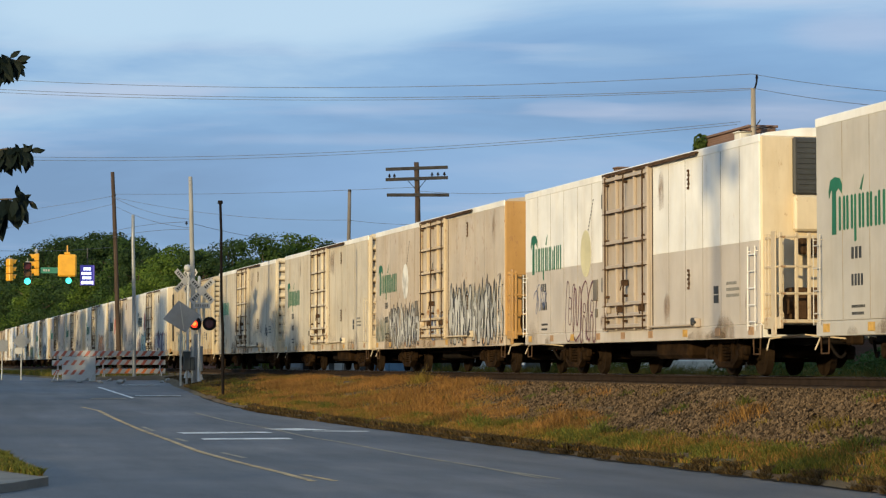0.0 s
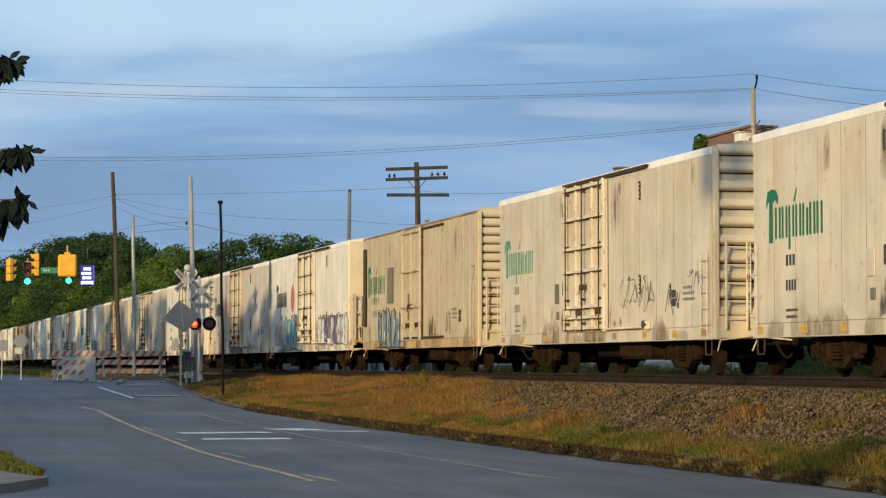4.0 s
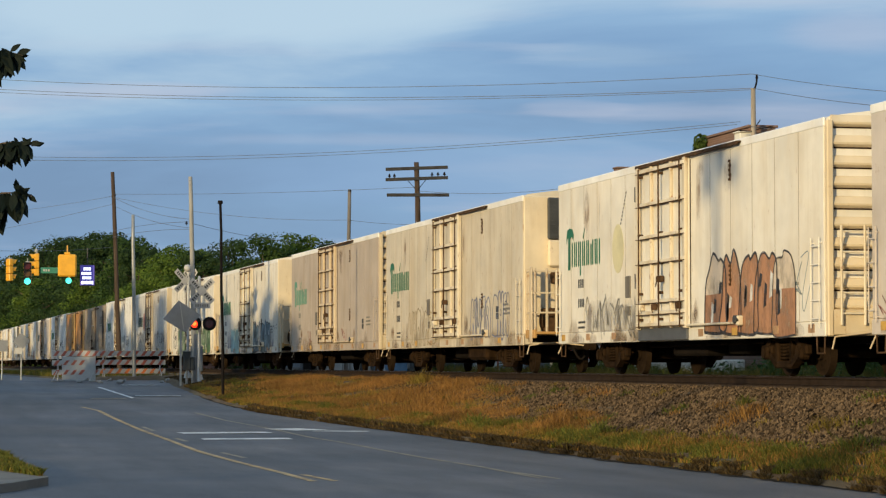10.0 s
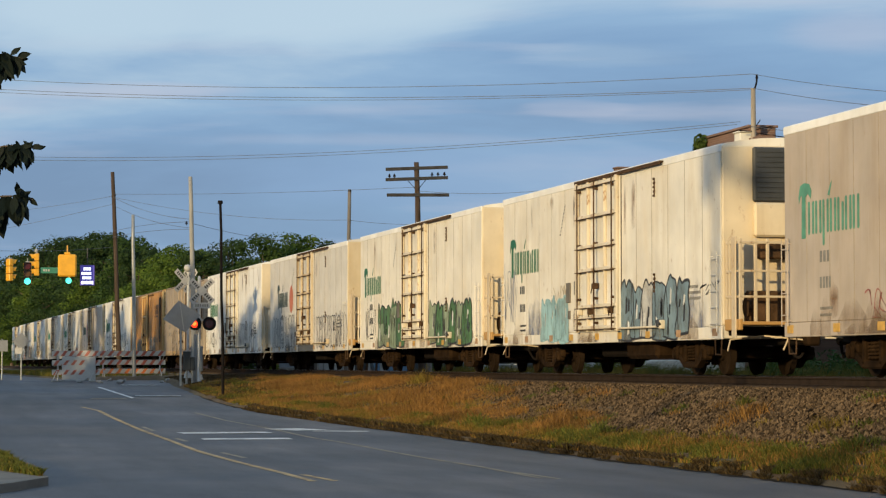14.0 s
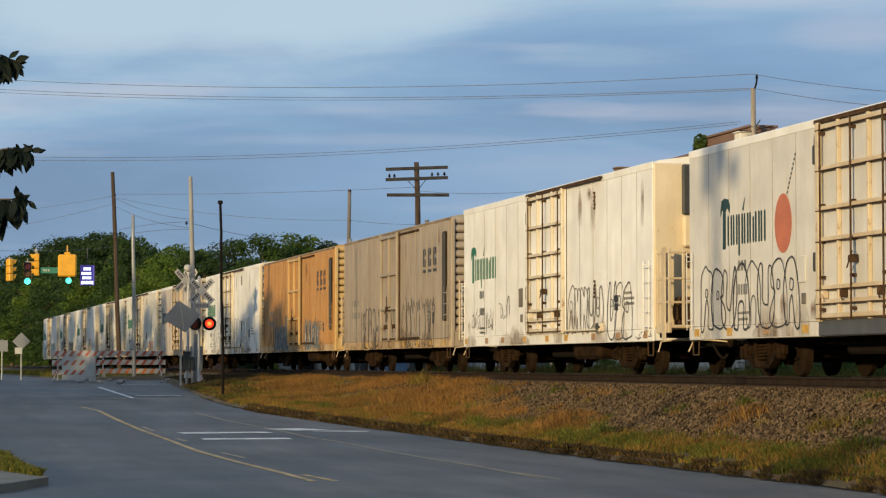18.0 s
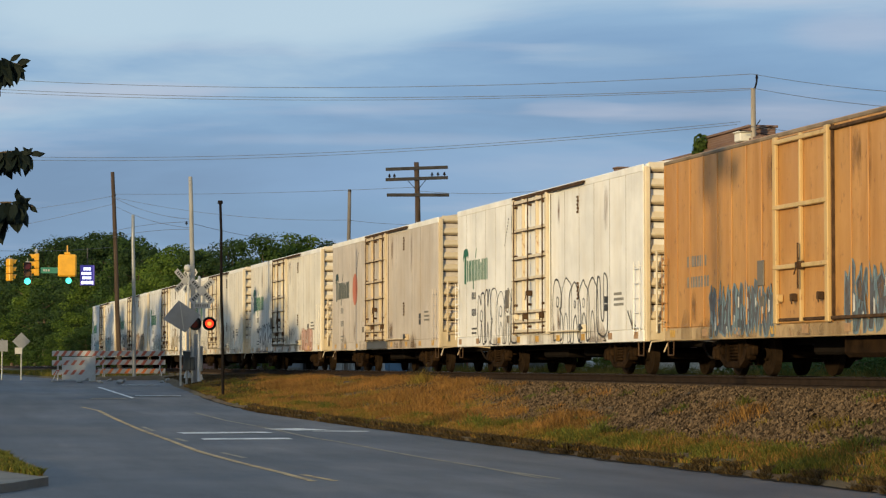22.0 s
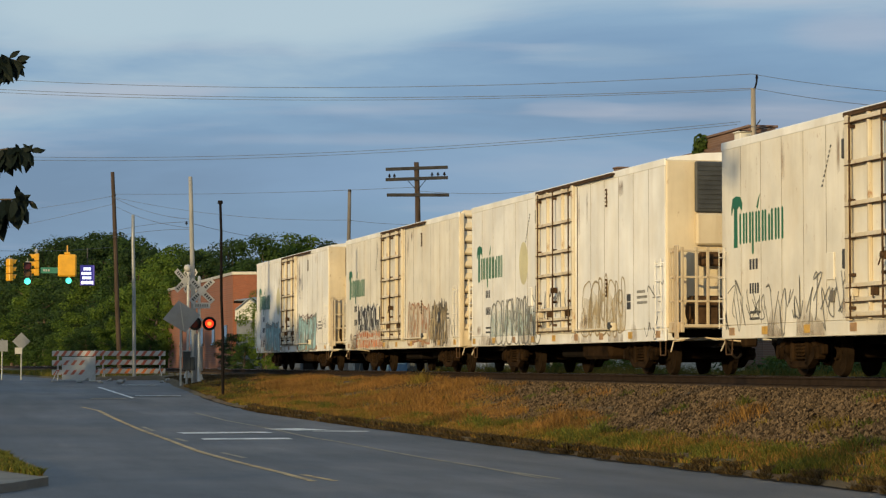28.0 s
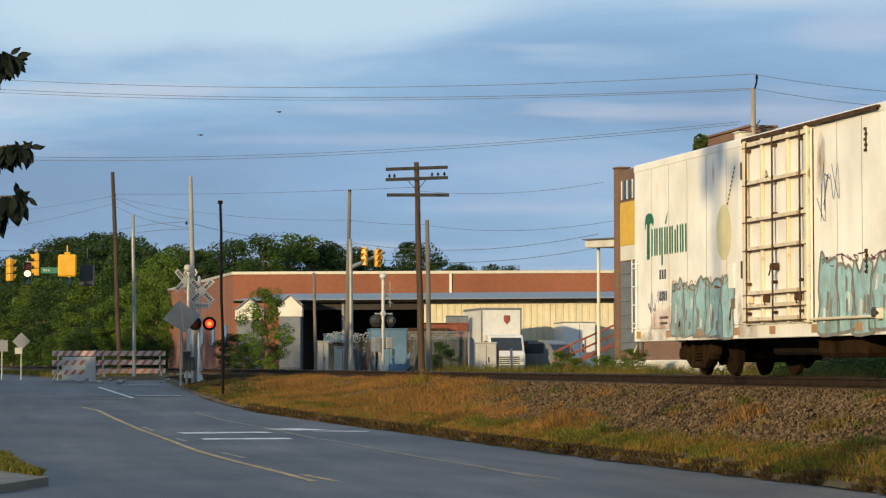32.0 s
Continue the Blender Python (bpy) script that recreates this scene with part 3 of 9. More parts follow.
M_GREENOFF = simple_mat("unlit_dark_green_lens", (0.012, 0.05, 0.04), 0.2, vary=0.2)
M_YELLOWOFF = simple_mat("unlit_dark_amber_lens", (0.10, 0.05, 0.008), 0.2, vary=0.2)
M_PANELOFF = simple_mat("blank_dark_sign_face", (0.028, 0.030, 0.030), 0.5, vary=0.15)
# ---- ground: one sheet to the horizon, with the railway bank in it ----
BED_Y0, BED_Y1 = 13.4, 16.15      # foot and shoulder of the ballast slope


def ground_z(x, y):
    rz = road_z(x)
    e = road_edge(x)
    if y <= e:
        return rz - 0.03
    if y <= BED_Y0:
        return rz + 0.10 + 0.20 * smooth((y - e) / max(BED_Y0 - e, 0.2)) * (1 if x > -95 else 0.4)
    foot = rz + 0.10 + 0.20 * (1 if x > -95 else 0.4)
    if y <= BED_Y1:
        return foot + (1.10 - foot) * smooth(0.12 + 0.88 * (y - BED_Y0) / (BED_Y1 - BED_Y0)) if y > BED_Y0 else foot
    if y <= 19.6:
        return 1.10
    return 1.10 - 0.16 * smooth((y - 19.6) / 2.0) + 0.004 * max(0.0, y - 40)


def steps(*runs):
    out = []
    for a, b, n in runs:
        out += [a + (b - a) * i / n for i in range(n)]
    return out + [runs[-1][1]]


def build_ground():
    xs = steps((-2600, -520, 8), (-520, -240, 20), (-240, -120, 30), (-120, -20, 150), (-20, 60, 16), (60, 1500, 8))
    ys = steps((-1500, -40, 8), (-40, 6, 10), (6, 10, 8), (10, 20, 60), (20, 30, 14), (30, 90, 15), (90, 2600, 10))
    verts = []
    for x in xs:
        for y in ys:
            z = ground_z(x, y)
            if y > road_edge(x) + 0.2 and -320 < x < 40 and y < 60:
                z += 0.05 * noise.noise((x * 0.8, y * 0.8, 0)) + 0.025 * noise.noise((x * 3, y * 3, 5))
                if 16.1 < y < 19.7:
                    z = min(z, 1.12)
            verts.append((x, y, z))
    w = len(ys)
    faces = [(i * w + j, (i + 1) * w + j, (i + 1) * w + j + 1, i * w + j + 1) for i in range(len(xs) - 1) for j in range(w - 1)]
    g = raw_mesh("ground", verts, faces, M_GROUND, smooth_shade=True)
    tagged(g, "dry soil and thin grass verge reaching the horizon", "ground", kind="structure")


build_ground()


def build_road():
    xs = steps((-420, -140, 20), (-140, -25, 160), (-25, 80, 20))
    rows = [-60, -30, -14, -6, 0, 3, 5, 7]
    verts, faces = [], []
    for x in xs:
        e = road_edge(x) - 0.02
        line = rows + [7 + (e - 7) * k / 4 for k in (1, 2, 3, 4)]
        for y in line:
            verts.append((x, y, road_z(x)))
    w = len(rows) + 4
    faces = [(i * w + j, (i + 1) * w + j, (i + 1) * w + j + 1, i * w + j + 1) for i in range(len(xs) - 1) for j in range(w - 1)]
    r = raw_mesh("road", verts, faces, M_ASPHALT, smooth_shade=True)
    tagged(r, "worn grey asphalt road with faint cracks and patches", "road", kind="structure")
    return r


road = build_road()


def road_paint(name, pts, width, material, label, lift=0.006):
    """A painted line on the road, broken by wear, along points (x, y)."""
    bm = bmesh.new()
    line = []
    for (xa, ya), (xb, yb) in zip(pts, pts[1:]):
        n = max(2, int(math.hypot(xb - xa, yb - ya) / 0.8))
        line += [(xa + (xb - xa) * i / n, ya + (yb - ya) * i / n) for i in range(n)]
    line.append(pts[-1])
    prev = None
    for i, (x, y) in enumerate(line):
        xa, ya = line[max(i - 1, 0)]
        xb, yb = line[min(i + 1, len(line) - 1)]
        d = Vector((xb - xa, yb - ya)).normalized()
        wv = width / 2 * (1 + 0.22 * noise.noise((x * 2.1, y * 2.1, 3.3)))
        z = road_z(x) + lift
        pair = (bm.verts.new((x - d.y * wv, y + d.x * wv, z)), bm.verts.new((x + d.y * wv, y - d.x * wv, z)))
        if prev:
            bm.faces.new((prev[0], prev[1], pair[1], pair[0]))
        prev = pair
    return part(name, bm, material, road, label)


# the two old centre lines, the stop bars and the far lane marks
LINE_A = ((-33.4, 5.90), (-36.1, 5.91), (-38.6, 5.87), (-41.6, 5.85), (-45.2, 5.83), (-50.5, 5.94), (-56.2, 5.97), (-64.2, 6.08), (-69.3, 6.18), (-72.5, 5.95))
road_paint("yellow_line", LINE_A, 0.115, M_YELLOWLINE, "worn yellow centre line")
road_paint("yellow_line", [(-33.5, 6.21), (-35.5, 6.10)], 0.10, M_YELLOWLINE, "worn yellow centre line stub")
for xa, ya, xb, yb in ((-55.8, 6.20, -58.2, 6.21), (-49.9, 6.21, -51.7, 6.19), (-42.0, 6.22, -44.4, 6.16)):
    road_paint("yellow_line", [(xa, ya), (xb, yb)], 0.10, M_FADED, "faded yellow line")
LINE_B = ((-33.6, 9.16), (-37.6, 9.27), (-41.4, 9.22), (-46.4, 9.23), (-49.1, 9.18), (-51.8, 9.02), (-55.1, 9.01), (-58.5, 8.89), (-61.9, 8.69), (-67.6, 8.63))
road_paint("yellow_line", LINE_B, 0.09, M_FADED, "faded yellow turning lane line")
road_paint("yellow_line", [(-33.4, 9.37), (-35.7, 9.28)], 0.09, M_FADED, "faded yellow turning lane line")
# dark litter washed against the kerb
M_LITTER = simple_mat("dark_gutter_litter", (0.034, 0.025, 0.015), 0.95, vary=0.5, scale=5.0, world_space=True, spec=0.08)
lr = random.Random(12)
xl = -27.0
while xl > -84:
    run = lr.uniform(0.6, 2.4)
    road_paint("gutter_litter", [(xl - run * q, road_edge(xl - run * q) + lr.uniform(-0.10, 0.06)) for q in (0, 0.3, 0.6, 1.0)], lr.uniform(0.10, 0.28) + (0.22 if xl > -44 else 0.0), M_LITTER, "dark leaf litter along the kerb", 0.008)
    xl -= run + (lr.uniform(-0.6, 0.3) if xl < -36 else lr.uniform(0.0, 1.6))
road_paint("stop_bar", ((-54.4, 6.62), (-54.5, 8.62)), 1.1, M_WHITELINE, "white stop bar")
road_paint("stop_bar", ((-51.1, 6.68), (-51.0, 8.52)), 0.95, M_WHITELINE, "white stop bar")
road_paint("stop_bar", ((-56.6, 9.22), (-55.6, 9.80)), 1.0, M_WHITELINE, "white stop bar")
road_paint("stop_bar", ((-55.1, 9.72), (-54.7, 10.9)), 0.6, M_WHITELINE, "white stop bar")
road_paint("lane_mark", ((-82.9, 8.6), (-82.7, 10.1)), 1.8, M_WHITELINE, "white crosswalk bar by the crossing")
road_paint("lane_mark", ((-94, 8.37), (-87, 8.3), (-80.5, 8.27)), 0.13, M_WHITELINE, "white lane line")
road_paint("lane_mark", ((-80.2, 6.9), (-80.0, 8.0)), 1.4, M_FADED, "worn pale lane mark")
road_paint("lane_mark", ((-98, 9.6), (-97.6, 11.0)), 2.0, M_WHITELINE, "white stop bar before the crossing")


def build_kerb():
    """Broken concrete kerb stones along the track side of the road."""
    kerb = tagged(new("kerb"), "low broken concrete kerb along the verge", "kerb", kind="structure")
    bm_key = "kerb_stone"

    def stone(bm):
        vs = box(bm, -0.45, 0.45, -0.075, 0.075, -0.12, 0.10, 0.025)
        for v in bm.verts:
            v.co += Vector((0.02, 0.012, 0.02)) * noise.noise(v.co * 7)

    rng = random.Random(5)
    x = -26.0
    while x > -104:
        y = road_edge(x)
        slope = (road_edge(x - 0.5) - road_edge(x + 0.5))
        turn = -math.degrees(math.atan(slope))
        if rng.random() < (0.74 if x < -42 else 0.30):
            piece("kerb_stone", bm_key, stone, M_KERB, kerb, (x, y + 0.06 + rng.uniform(-0.02, 0.03), road_z(x) + rng.uniform(-0.09, -0.02)), turn=(rng.uniform(-4, 4), rng.uniform(-2, 2), turn + rng.uniform(-3, 3)))
        x -= rng.uniform(0.93, 1.02)


build_kerb()


def build_corner():
    """The pavement corner on the near side of the road."""
    outline = [(-31.7, 1.75), (-33.2, 2.30), (-37, 2.36), (-40, 2.33), (-41.6, 2.18), (-42.6, 1.8), (-43.2, 1.1), (-43.4, 0), (-43.4, -6), (-30.2, -6), (-30.6, 1.2)]

    def slab(name, pts, z0, z1, material, label):
        bm = bmesh.new()
        top = [bm.verts.new((x, y, z1 + road_z(x))) for x, y in pts]
        low = [bm.verts.new((x, y, z0 + road_z(x))) for x, y in pts]
        bm.faces.new(top[::-1])
        for i in range(len(pts)):
            j = (i + 1) % len(pts)
            bm.faces.new((top[i], top[j], low[j], low[i]))
        bmesh.ops.recalc_face_normals(bm, faces=bm.faces)
        return tagged(part(name, bm, material, None), label, "pavement", kind="structure")

    slab("pavement_corner", outline, -0.1, 0.11, M_WALKWAY, "grey concrete pavement corner at the kerb")
    strip = [(-33.4, 2.2), (-37, 2.26), (-40, 2.22), (-41.5, 2.06), (-42.4, 1.7), (-42.0, 1.45), (-40, 1.72), (-36, 1.86)]
    slab("verge_strip", strip, 0.0, 0.125, M_GROUND, "narrow grass strip behind the kerb")


build_corner()


# ---- track: two rails on ties in a stone bed ----
def build_track():
    track = tagged(new("railway_track"), "single railway track with rusty rails on a stone bed", "railway track", kind="structure")
    prof = [(-0.07, 0), (0.07, 0), (0.07, 0.012), (0.012, 0.03), (0.010, 0.125), (0.035, 0.138), (0.036, 0.165), (0.030, 0.172), (-0.030, 0.172), (-0.036, 0.165), (-0.035, 0.138), (-0.010, 0.125), (-0.012, 0.03), (-0.07, 0.012)]
    for side in (-1, 1):
        y0 = TRACK_Y + side * 0.753
        bm = bmesh.new()
        rings = [[bm.verts.new((x, y0 + a, RAIL_Z - 0.174 + b)) for a, b in prof] for x in (-540, -200, -80, 120)]
        for ra, rb in zip(rings, rings[1:]):
            for i in range(len(prof)):
                j = (i + 1) % len(prof)
                bm.faces.new((ra[i], ra[j], rb[j], rb[i]))
        bmesh.ops.recalc_face_normals(bm, faces=bm.faces)
        rail = part("rail", bm, M_RAIL, track, "rust-brown steel rail")
        bm = bmesh.new()
        box(bm, -540, 120, y0 - 0.029, y0 + 0.029, RAIL_Z - 0.003, RAIL_Z)
        part("running_surface", bm, M_RAILTOP, rail, "bright worn rail head")

    def tie(bm):
        box(bm, -0.115, 0.115, -1.3, 1.3, -0.18, 0, 0.012)

    rng = random.Random(8)
    for k in range(250):
        x = -24 - 0.5 * k
        piece("tie", "tie", tie, M_TIE, track, (x + rng.uniform(-0.03, 0.03), TRACK_Y + rng.uniform(-0.04, 0.04), RAIL_Z - 0.176), turn=(0, 0, rng.uniform(-1.5, 1.5)))
    bm = bmesh.new()
    for k in range(560):
        x = -149 - 0.7 * k
        box(bm, x - 0.12, x + 0.12, TRACK_Y - 1.3, TRACK_Y + 1.3, RAIL_Z - 0.33, RAIL_Z - 0.176)
    part("far_ties", bm, M_TIE, track)["kind"] = "stuff"


build_track()


def build_ballast():
    """Loose crushed stone, thick on the slope towards the viewer."""
    rng = np.random.default_rng(3)
    base = np.array([(1, 0, 0), (-1, 0, 0), (0, 1, 0), (0, -1, 0), (0, 0, 1), (0, 0, -1)], float)
    tri = np.array([(0, 2, 4), (2, 1, 4), (1, 3, 4), (3, 0, 4), (2, 0, 5), (1, 2, 5), (3, 1, 5), (0, 3, 5)])
    pts = []
    for count, xa, xb, ya, yb in ((44000, -27, -56, 13.2, 16.6), (11000, -56, -75, 14.4, 16.6), (5000, -26, -75, 16.5, 17.0), (3000, -75, -110, 15.4, 16.9), (5000, -40, -100, 18.7, 21.0)):
        x = rng.uniform(xb, xa, count)
        y = rng.uniform(ya, yb, count)
        pts += list(zip(x, y))
    verts, faces = [], []
    k = 0
    for x, y in pts:
        if noise.noise((x * 0.4, y * 0.9, 7.0)) < -0.6 and y < 16.2:
            continue
        if y < 13.9 and noise.noise((x * 0.5, y * 0.5, 1.0)) < (13.9 - y) * 0.5 - 0.45:
            continue
        s = rng.uniform(0.022, 0.05)
        v = base * s * rng.uniform(0.6, 1.25, (6, 3)) + rng.uniform(-0.012, 0.012, (6, 3))
        a = rng.uniform(0, 6.28)
        c, sn = math.cos(a), math.sin(a)
        rot = np.array(((c, -sn, 0), (sn, c, 0), (0, 0, 1)))
        v = v @ rot.T + np.array((x, y, ground_z(x, y) + 0.02))
        verts += v.tolist()
        faces += (tri + k).tolist()
        k += 6
    b = raw_mesh("ballast_stones", verts, faces, M_STONE)
    tagged(b, "loose brown-grey crushed stone on the railway bank", "ballast", kind="stuff")


build_ballast()


def blades(name, spots, height, width, material, label, category="grass", lean=1.0, seed=1):
    """Many thin grass blades, one small bent strip each, at the spots (x, y, z, scale)."""
    rng = np.random.default_rng(seed)
    verts, faces = [], []
    k = 0
    for x, y, z, s in spots:
        h = height * s * rng.uniform(0.55, 1.25)
        w = width * rng.uniform(0.6, 1.3)
        a = rng.uniform(0, 6.283)
        dx, dy = math.cos(a), math.sin(a)
        lx, ly = rng.normal(0, lean * 0.5, 2) * h
        verts += [(x - dx * w, y - dy * w, z - 0.02), (x + dx * w, y + dy * w, z - 0.02), (x + lx * 0.4 + dx * w * 0.8, y + ly * 0.4 + dy * w * 0.8, z + h * 0.6), (x + lx * 0.4 - dx * w * 0.8, y + ly * 0.4 - dy * w * 0.8, z + h * 0.6), (x + lx, y + ly, z + h)]
        faces += [(k, k + 1, k + 2, k + 3), (k + 3, k + 2, k + 4)]
        k += 5
    g = raw_mesh(name, verts, faces, material)
    tagged(g, label, category, kind="stuff")
    return g


def build_grass():
    rng = random.Random(11)
    dry, yellow, green, dead = [], [], [], []

    def put(lst, x, y, s=1.0):
        lst.append((x, y, ground_z(x, y), s))

    # dry orange growth on the bank, thick far off and thinning out towards the stones
    for i in range(115000):
        x = -46 - 64 * rng.random() ** 1.1
        y = rng.uniform(road_edge(x) + 0.3, 16.1)
        n1 = noise.noise((x * 0.22, y * 0.5, 3.0))
        n2 = noise.noise((x * 0.75, y * 1.1, 9.0))
        limit = 13.9 + max(0.0, (-x - 50)) * 0.17 + 1.0 * n1
        if y < limit and n2 > -0.45:
            tall = 0.45 + 0.75 * max(n2, 0) + 0.5 * max(n1, -0.3)
            trodden = x < -74 and y < 11.4 - 0.15 * (x + 75) + 0.8 * n2
            put(dead if trodden else dry if n1 + 0.5 * n2 > -0.16 or rng.random() < 0.4 else yellow, x, y, tall * (0.6 if y < road_edge(x) + 1.0 else 1.0))
    # tufts among the stones
    for k in range(46):
        x, y = rng.uniform(-62, -29), rng.uniform(13.3, 15.9)
        r = rng.uniform(0.12, 0.5)
        lst = dry if k % 3 == 0 else yellow if k % 3 == 1 else green
        for i in range(int(380 * r)):
            a, d = rng.uniform(0, 6.28), r * rng.random() ** 0.7
            put(lst, x + d * math.cos(a) * 1.6, y + d * math.sin(a), rng.uniform(0.3, 0.8) * (1.1 - d / r * 0.6))
    # a few larger clumps that stand out on the bank
    for lst, x, y, r, tall in ((yellow, -69.6, 15.4, 0.5, 2.6), (green, -52.0, 12.7, 0.5, 1.5), (dry, -47.7, 13.3, 0.55, 1.9), (green, -44.0, 13.1, 0.4, 1.7), (dry, -40.0, 14.5, 0.6, 1.6), (yellow, -35.8, 14.3, 0.5, 1.3), (green, -41.5, 15.0, 0.25, 1.2), (dry, -60.0, 13.4, 1.0, 2.0), (dry, -64.5, 13.8, 1.0, 2.0), (green, -33.0, 13.6, 0.6, 1.2)):
        for i in range(int(420 * r)):
            a, d = rng.uniform(0, 6.28), r * rng.random() ** 0.7
            put(lst, x + d * math.cos(a) * 1.5, y + d * math.sin(a) * 0.7, tall * rng.uniform(0.5, 1.0) * (1.1 - d / r * 0.6))
    # yellow green strip along the kerb, ragged on to the asphalt
    for i in range(90000):
        x = -26 - 66 * rng.random() ** 1.1
        e = road_edge(x) + 0.18 * noise.noise((x * 1.1, 0, 6.0)) + 0.10 * noise.noise((x * 4.0, 0, 2.0))
        y = e + 0.02 + 1.35 * rng.random() ** 1.1 * (1.0 if x > -75 else 1.6)
        n1 = noise.noise((x * 0.45, y * 1.3, 4.0))
        n2 = noise.noise((x * 1.4, y * 2.2, 14.0))
        if n1 > -0.36 and n2 > -0.4:
            near_edge = smooth((y - e) / 0.5)
            put(dead if x < -74 and rng.random() < 0.7 else dry if n1 < 0.10 and rng.random() < 0.34 else yellow if (n1 < 0.22 or rng.random() < 0.5) and rng.random() < min(1.0, 0.50 + 0.03 * (-x - 27)) else green, x, y, (0.5 + 0.5 * near_edge) * (0.42 + 0.5 * max(0, n2) + 0.3 * max(0, n1)))
    # rough growth across the track, seen below the cars
    for i in range(34000):
        x = rng.uniform(-95, -24)
        y = 20.6 + 4.2 * rng.random()
        n1 = noise.noise((x * 0.3, y * 0.5, 22.0))
        put(yellow if n1 < 0.15 or rng.random() < 0.3 else green, x, y, 2.4 + 1.0 * n1)
    # far verge beyond the road and the grass across the track
    for i in range(9000):
        x = rng.uniform(-190, -112)
        put(yellow if rng.random() < 0.6 else green, x, 8.7 + 5 * rng.random() ** 1.6, 0.9)
    for i in range(20000):
        x = -70 - 75 * rng.random()
        y = 20.2 + 5.0 * rng.random()
        n1 = noise.noise((x * 0.25, y * 0.5, 12.0))
        put(dry if n1 < 0.12 else yellow if rng.random() < 0.6 else green, x, y, 1.1 + 0.5 * n1)
    # the corner strip
    for i in range(3200):
        x = rng.uniform(-42.2, -33.5)
        y = 2.26 - (0.1 + 0.5 * rng.random()) * min(1.0, (-x - 33.2) / 2.5) - 0.3 * max(0.0, -x - 41.2)
        (green if rng.random() < 0.6 else yellow).append((x, y, 0.12, 0.40))
    # dead matted stalks on the earth face along the gutter
    for i in range(30000):
        x = -26 - 44 * rng.random() ** 1.2
        y = road_edge(x) + rng.uniform(-0.13, 0.15)
        if noise.noise((x * 1.3, y * 1.5, 8.0)) > (-0.35 if x < -44 else -0.05):
            dead.append((x, y, max(ground_z(x, y), road_z(x)), rng.uniform(0.4, 1.0)))
    blades("dead_stalks", dead, 0.11, 0.012, M_DEADGRASS, "dark matted dead stalks along gutter and trodden verge", lean=2.0, seed=6)
    blades("dry_grass", dry, 0.24, 0.007, M_DRYGRASS, "tall dry orange-brown grass on the railway bank", seed=2)
    blades("yellow_grass", yellow, 0.22, 0.007, M_YELLOWGRASS, "yellow-green grass along the kerb", seed=3)
    blades("green_weeds", green, 0.24, 0.011, M_GREENGRASS, "green weeds among stones and grass", category="weeds", seed=4)


build_grass()
# ---- poles, wires and signals ----
def lift(x, y):
    return ground_z(x, y) - 0.05


def pole(name, base, top, r0, r1, material, label, category="pole"):
    """A round pole from the ground at base (x, y) to top (x, y, z), leaning as it does."""
    z0 = lift(*base)
    t = thing(name, (*base, z0), label, category)
    bm = bmesh.new()
    h = top[2] - z0
    d = Vector((top[0] - base[0], top[1] - base[1], h))
    prev = None
    for k in range(7):
        s = k / 6
        c = d * s + Vector((0.03 * noise.noise((base[0], k * 0.7, 1)), 0.03 * noise.noise((base[0], k * 0.7, 9)), 0)) * (1 if 0 < k < 6 else 0)
        r = r0 + (r1 - r0) * s
        ring = [bm.verts.new(c + Vector((r * math.cos(a), r * math.sin(a), 0))) for a in [2 * math.pi * i / 12 for i in range(12)]]
        if prev:
            for i in range(12):
                bm.faces.new((prev[i], prev[(i + 1) % 12], ring[(i + 1) % 12], ring[i]))
        prev = ring
    bm.faces.new(prev)
    part("shaft", bm, material, t, smooth_shade=True)
    return t, z0


def insulators(t, pts, h=0.16):
    for x, y, z in pts:
        piece("insulator", "insulator", lambda bm: (rod(bm, (0, 0, 0), (0, 0, 0.10), 0.02, 0.02, 6), rod(bm, (0, 0, 0.05), (0, 0, 0.10), 0.06, 0.05, 8), rod(bm, (0, 0, 0.10), (0, 0, 0.17), 0.04, 0.025, 8)), M_DARKPOST, t, (x, y, z))


t, z0 = pole("utility_pole", (-126.6, 12.33), (-126.25, 11.86, 11.37), 0.13, 0.095, M_WOODPOLE, "weathered brown wooden utility pole leaning slightly")
insulators(t, [(0.33, -0.42, 9.8 - 0.2), (0.32, -0.34, 9.3 - 0.2)])
t, z0 = pole("steel_pole", (-111.5, 11.5), (-111.2, 11.38, 8.30), 0.085, 0.075, M_GALV, "slim grey steel pole beside the barricades")
t, z0 = pole("utility_pole", (-99.81, 12.74), (-99.5, 12.48, 9.17), 0.115, 0.08, M_PALEPOLE, "pale grey utility pole at the crossing")
insulators(t, [(0.25, -0.40, 7.2 - z0), (0.25, -0.2, 6.9 - z0)])
t, z0 = pole("steel_post", (-78.7, 10.95), (-78.45, 10.80, 6.80), 0.048, 0.042, M_DARKPOST, "thin dark brown steel post on the verge")
piece("cap", "post_cap", lambda bm: rod(bm, (0, 0, 0), (0, 0, 0.10), 0.09, 0.07, 10), M_DARKPOST, t, (0.25, -0.15, 6.72 - z0))
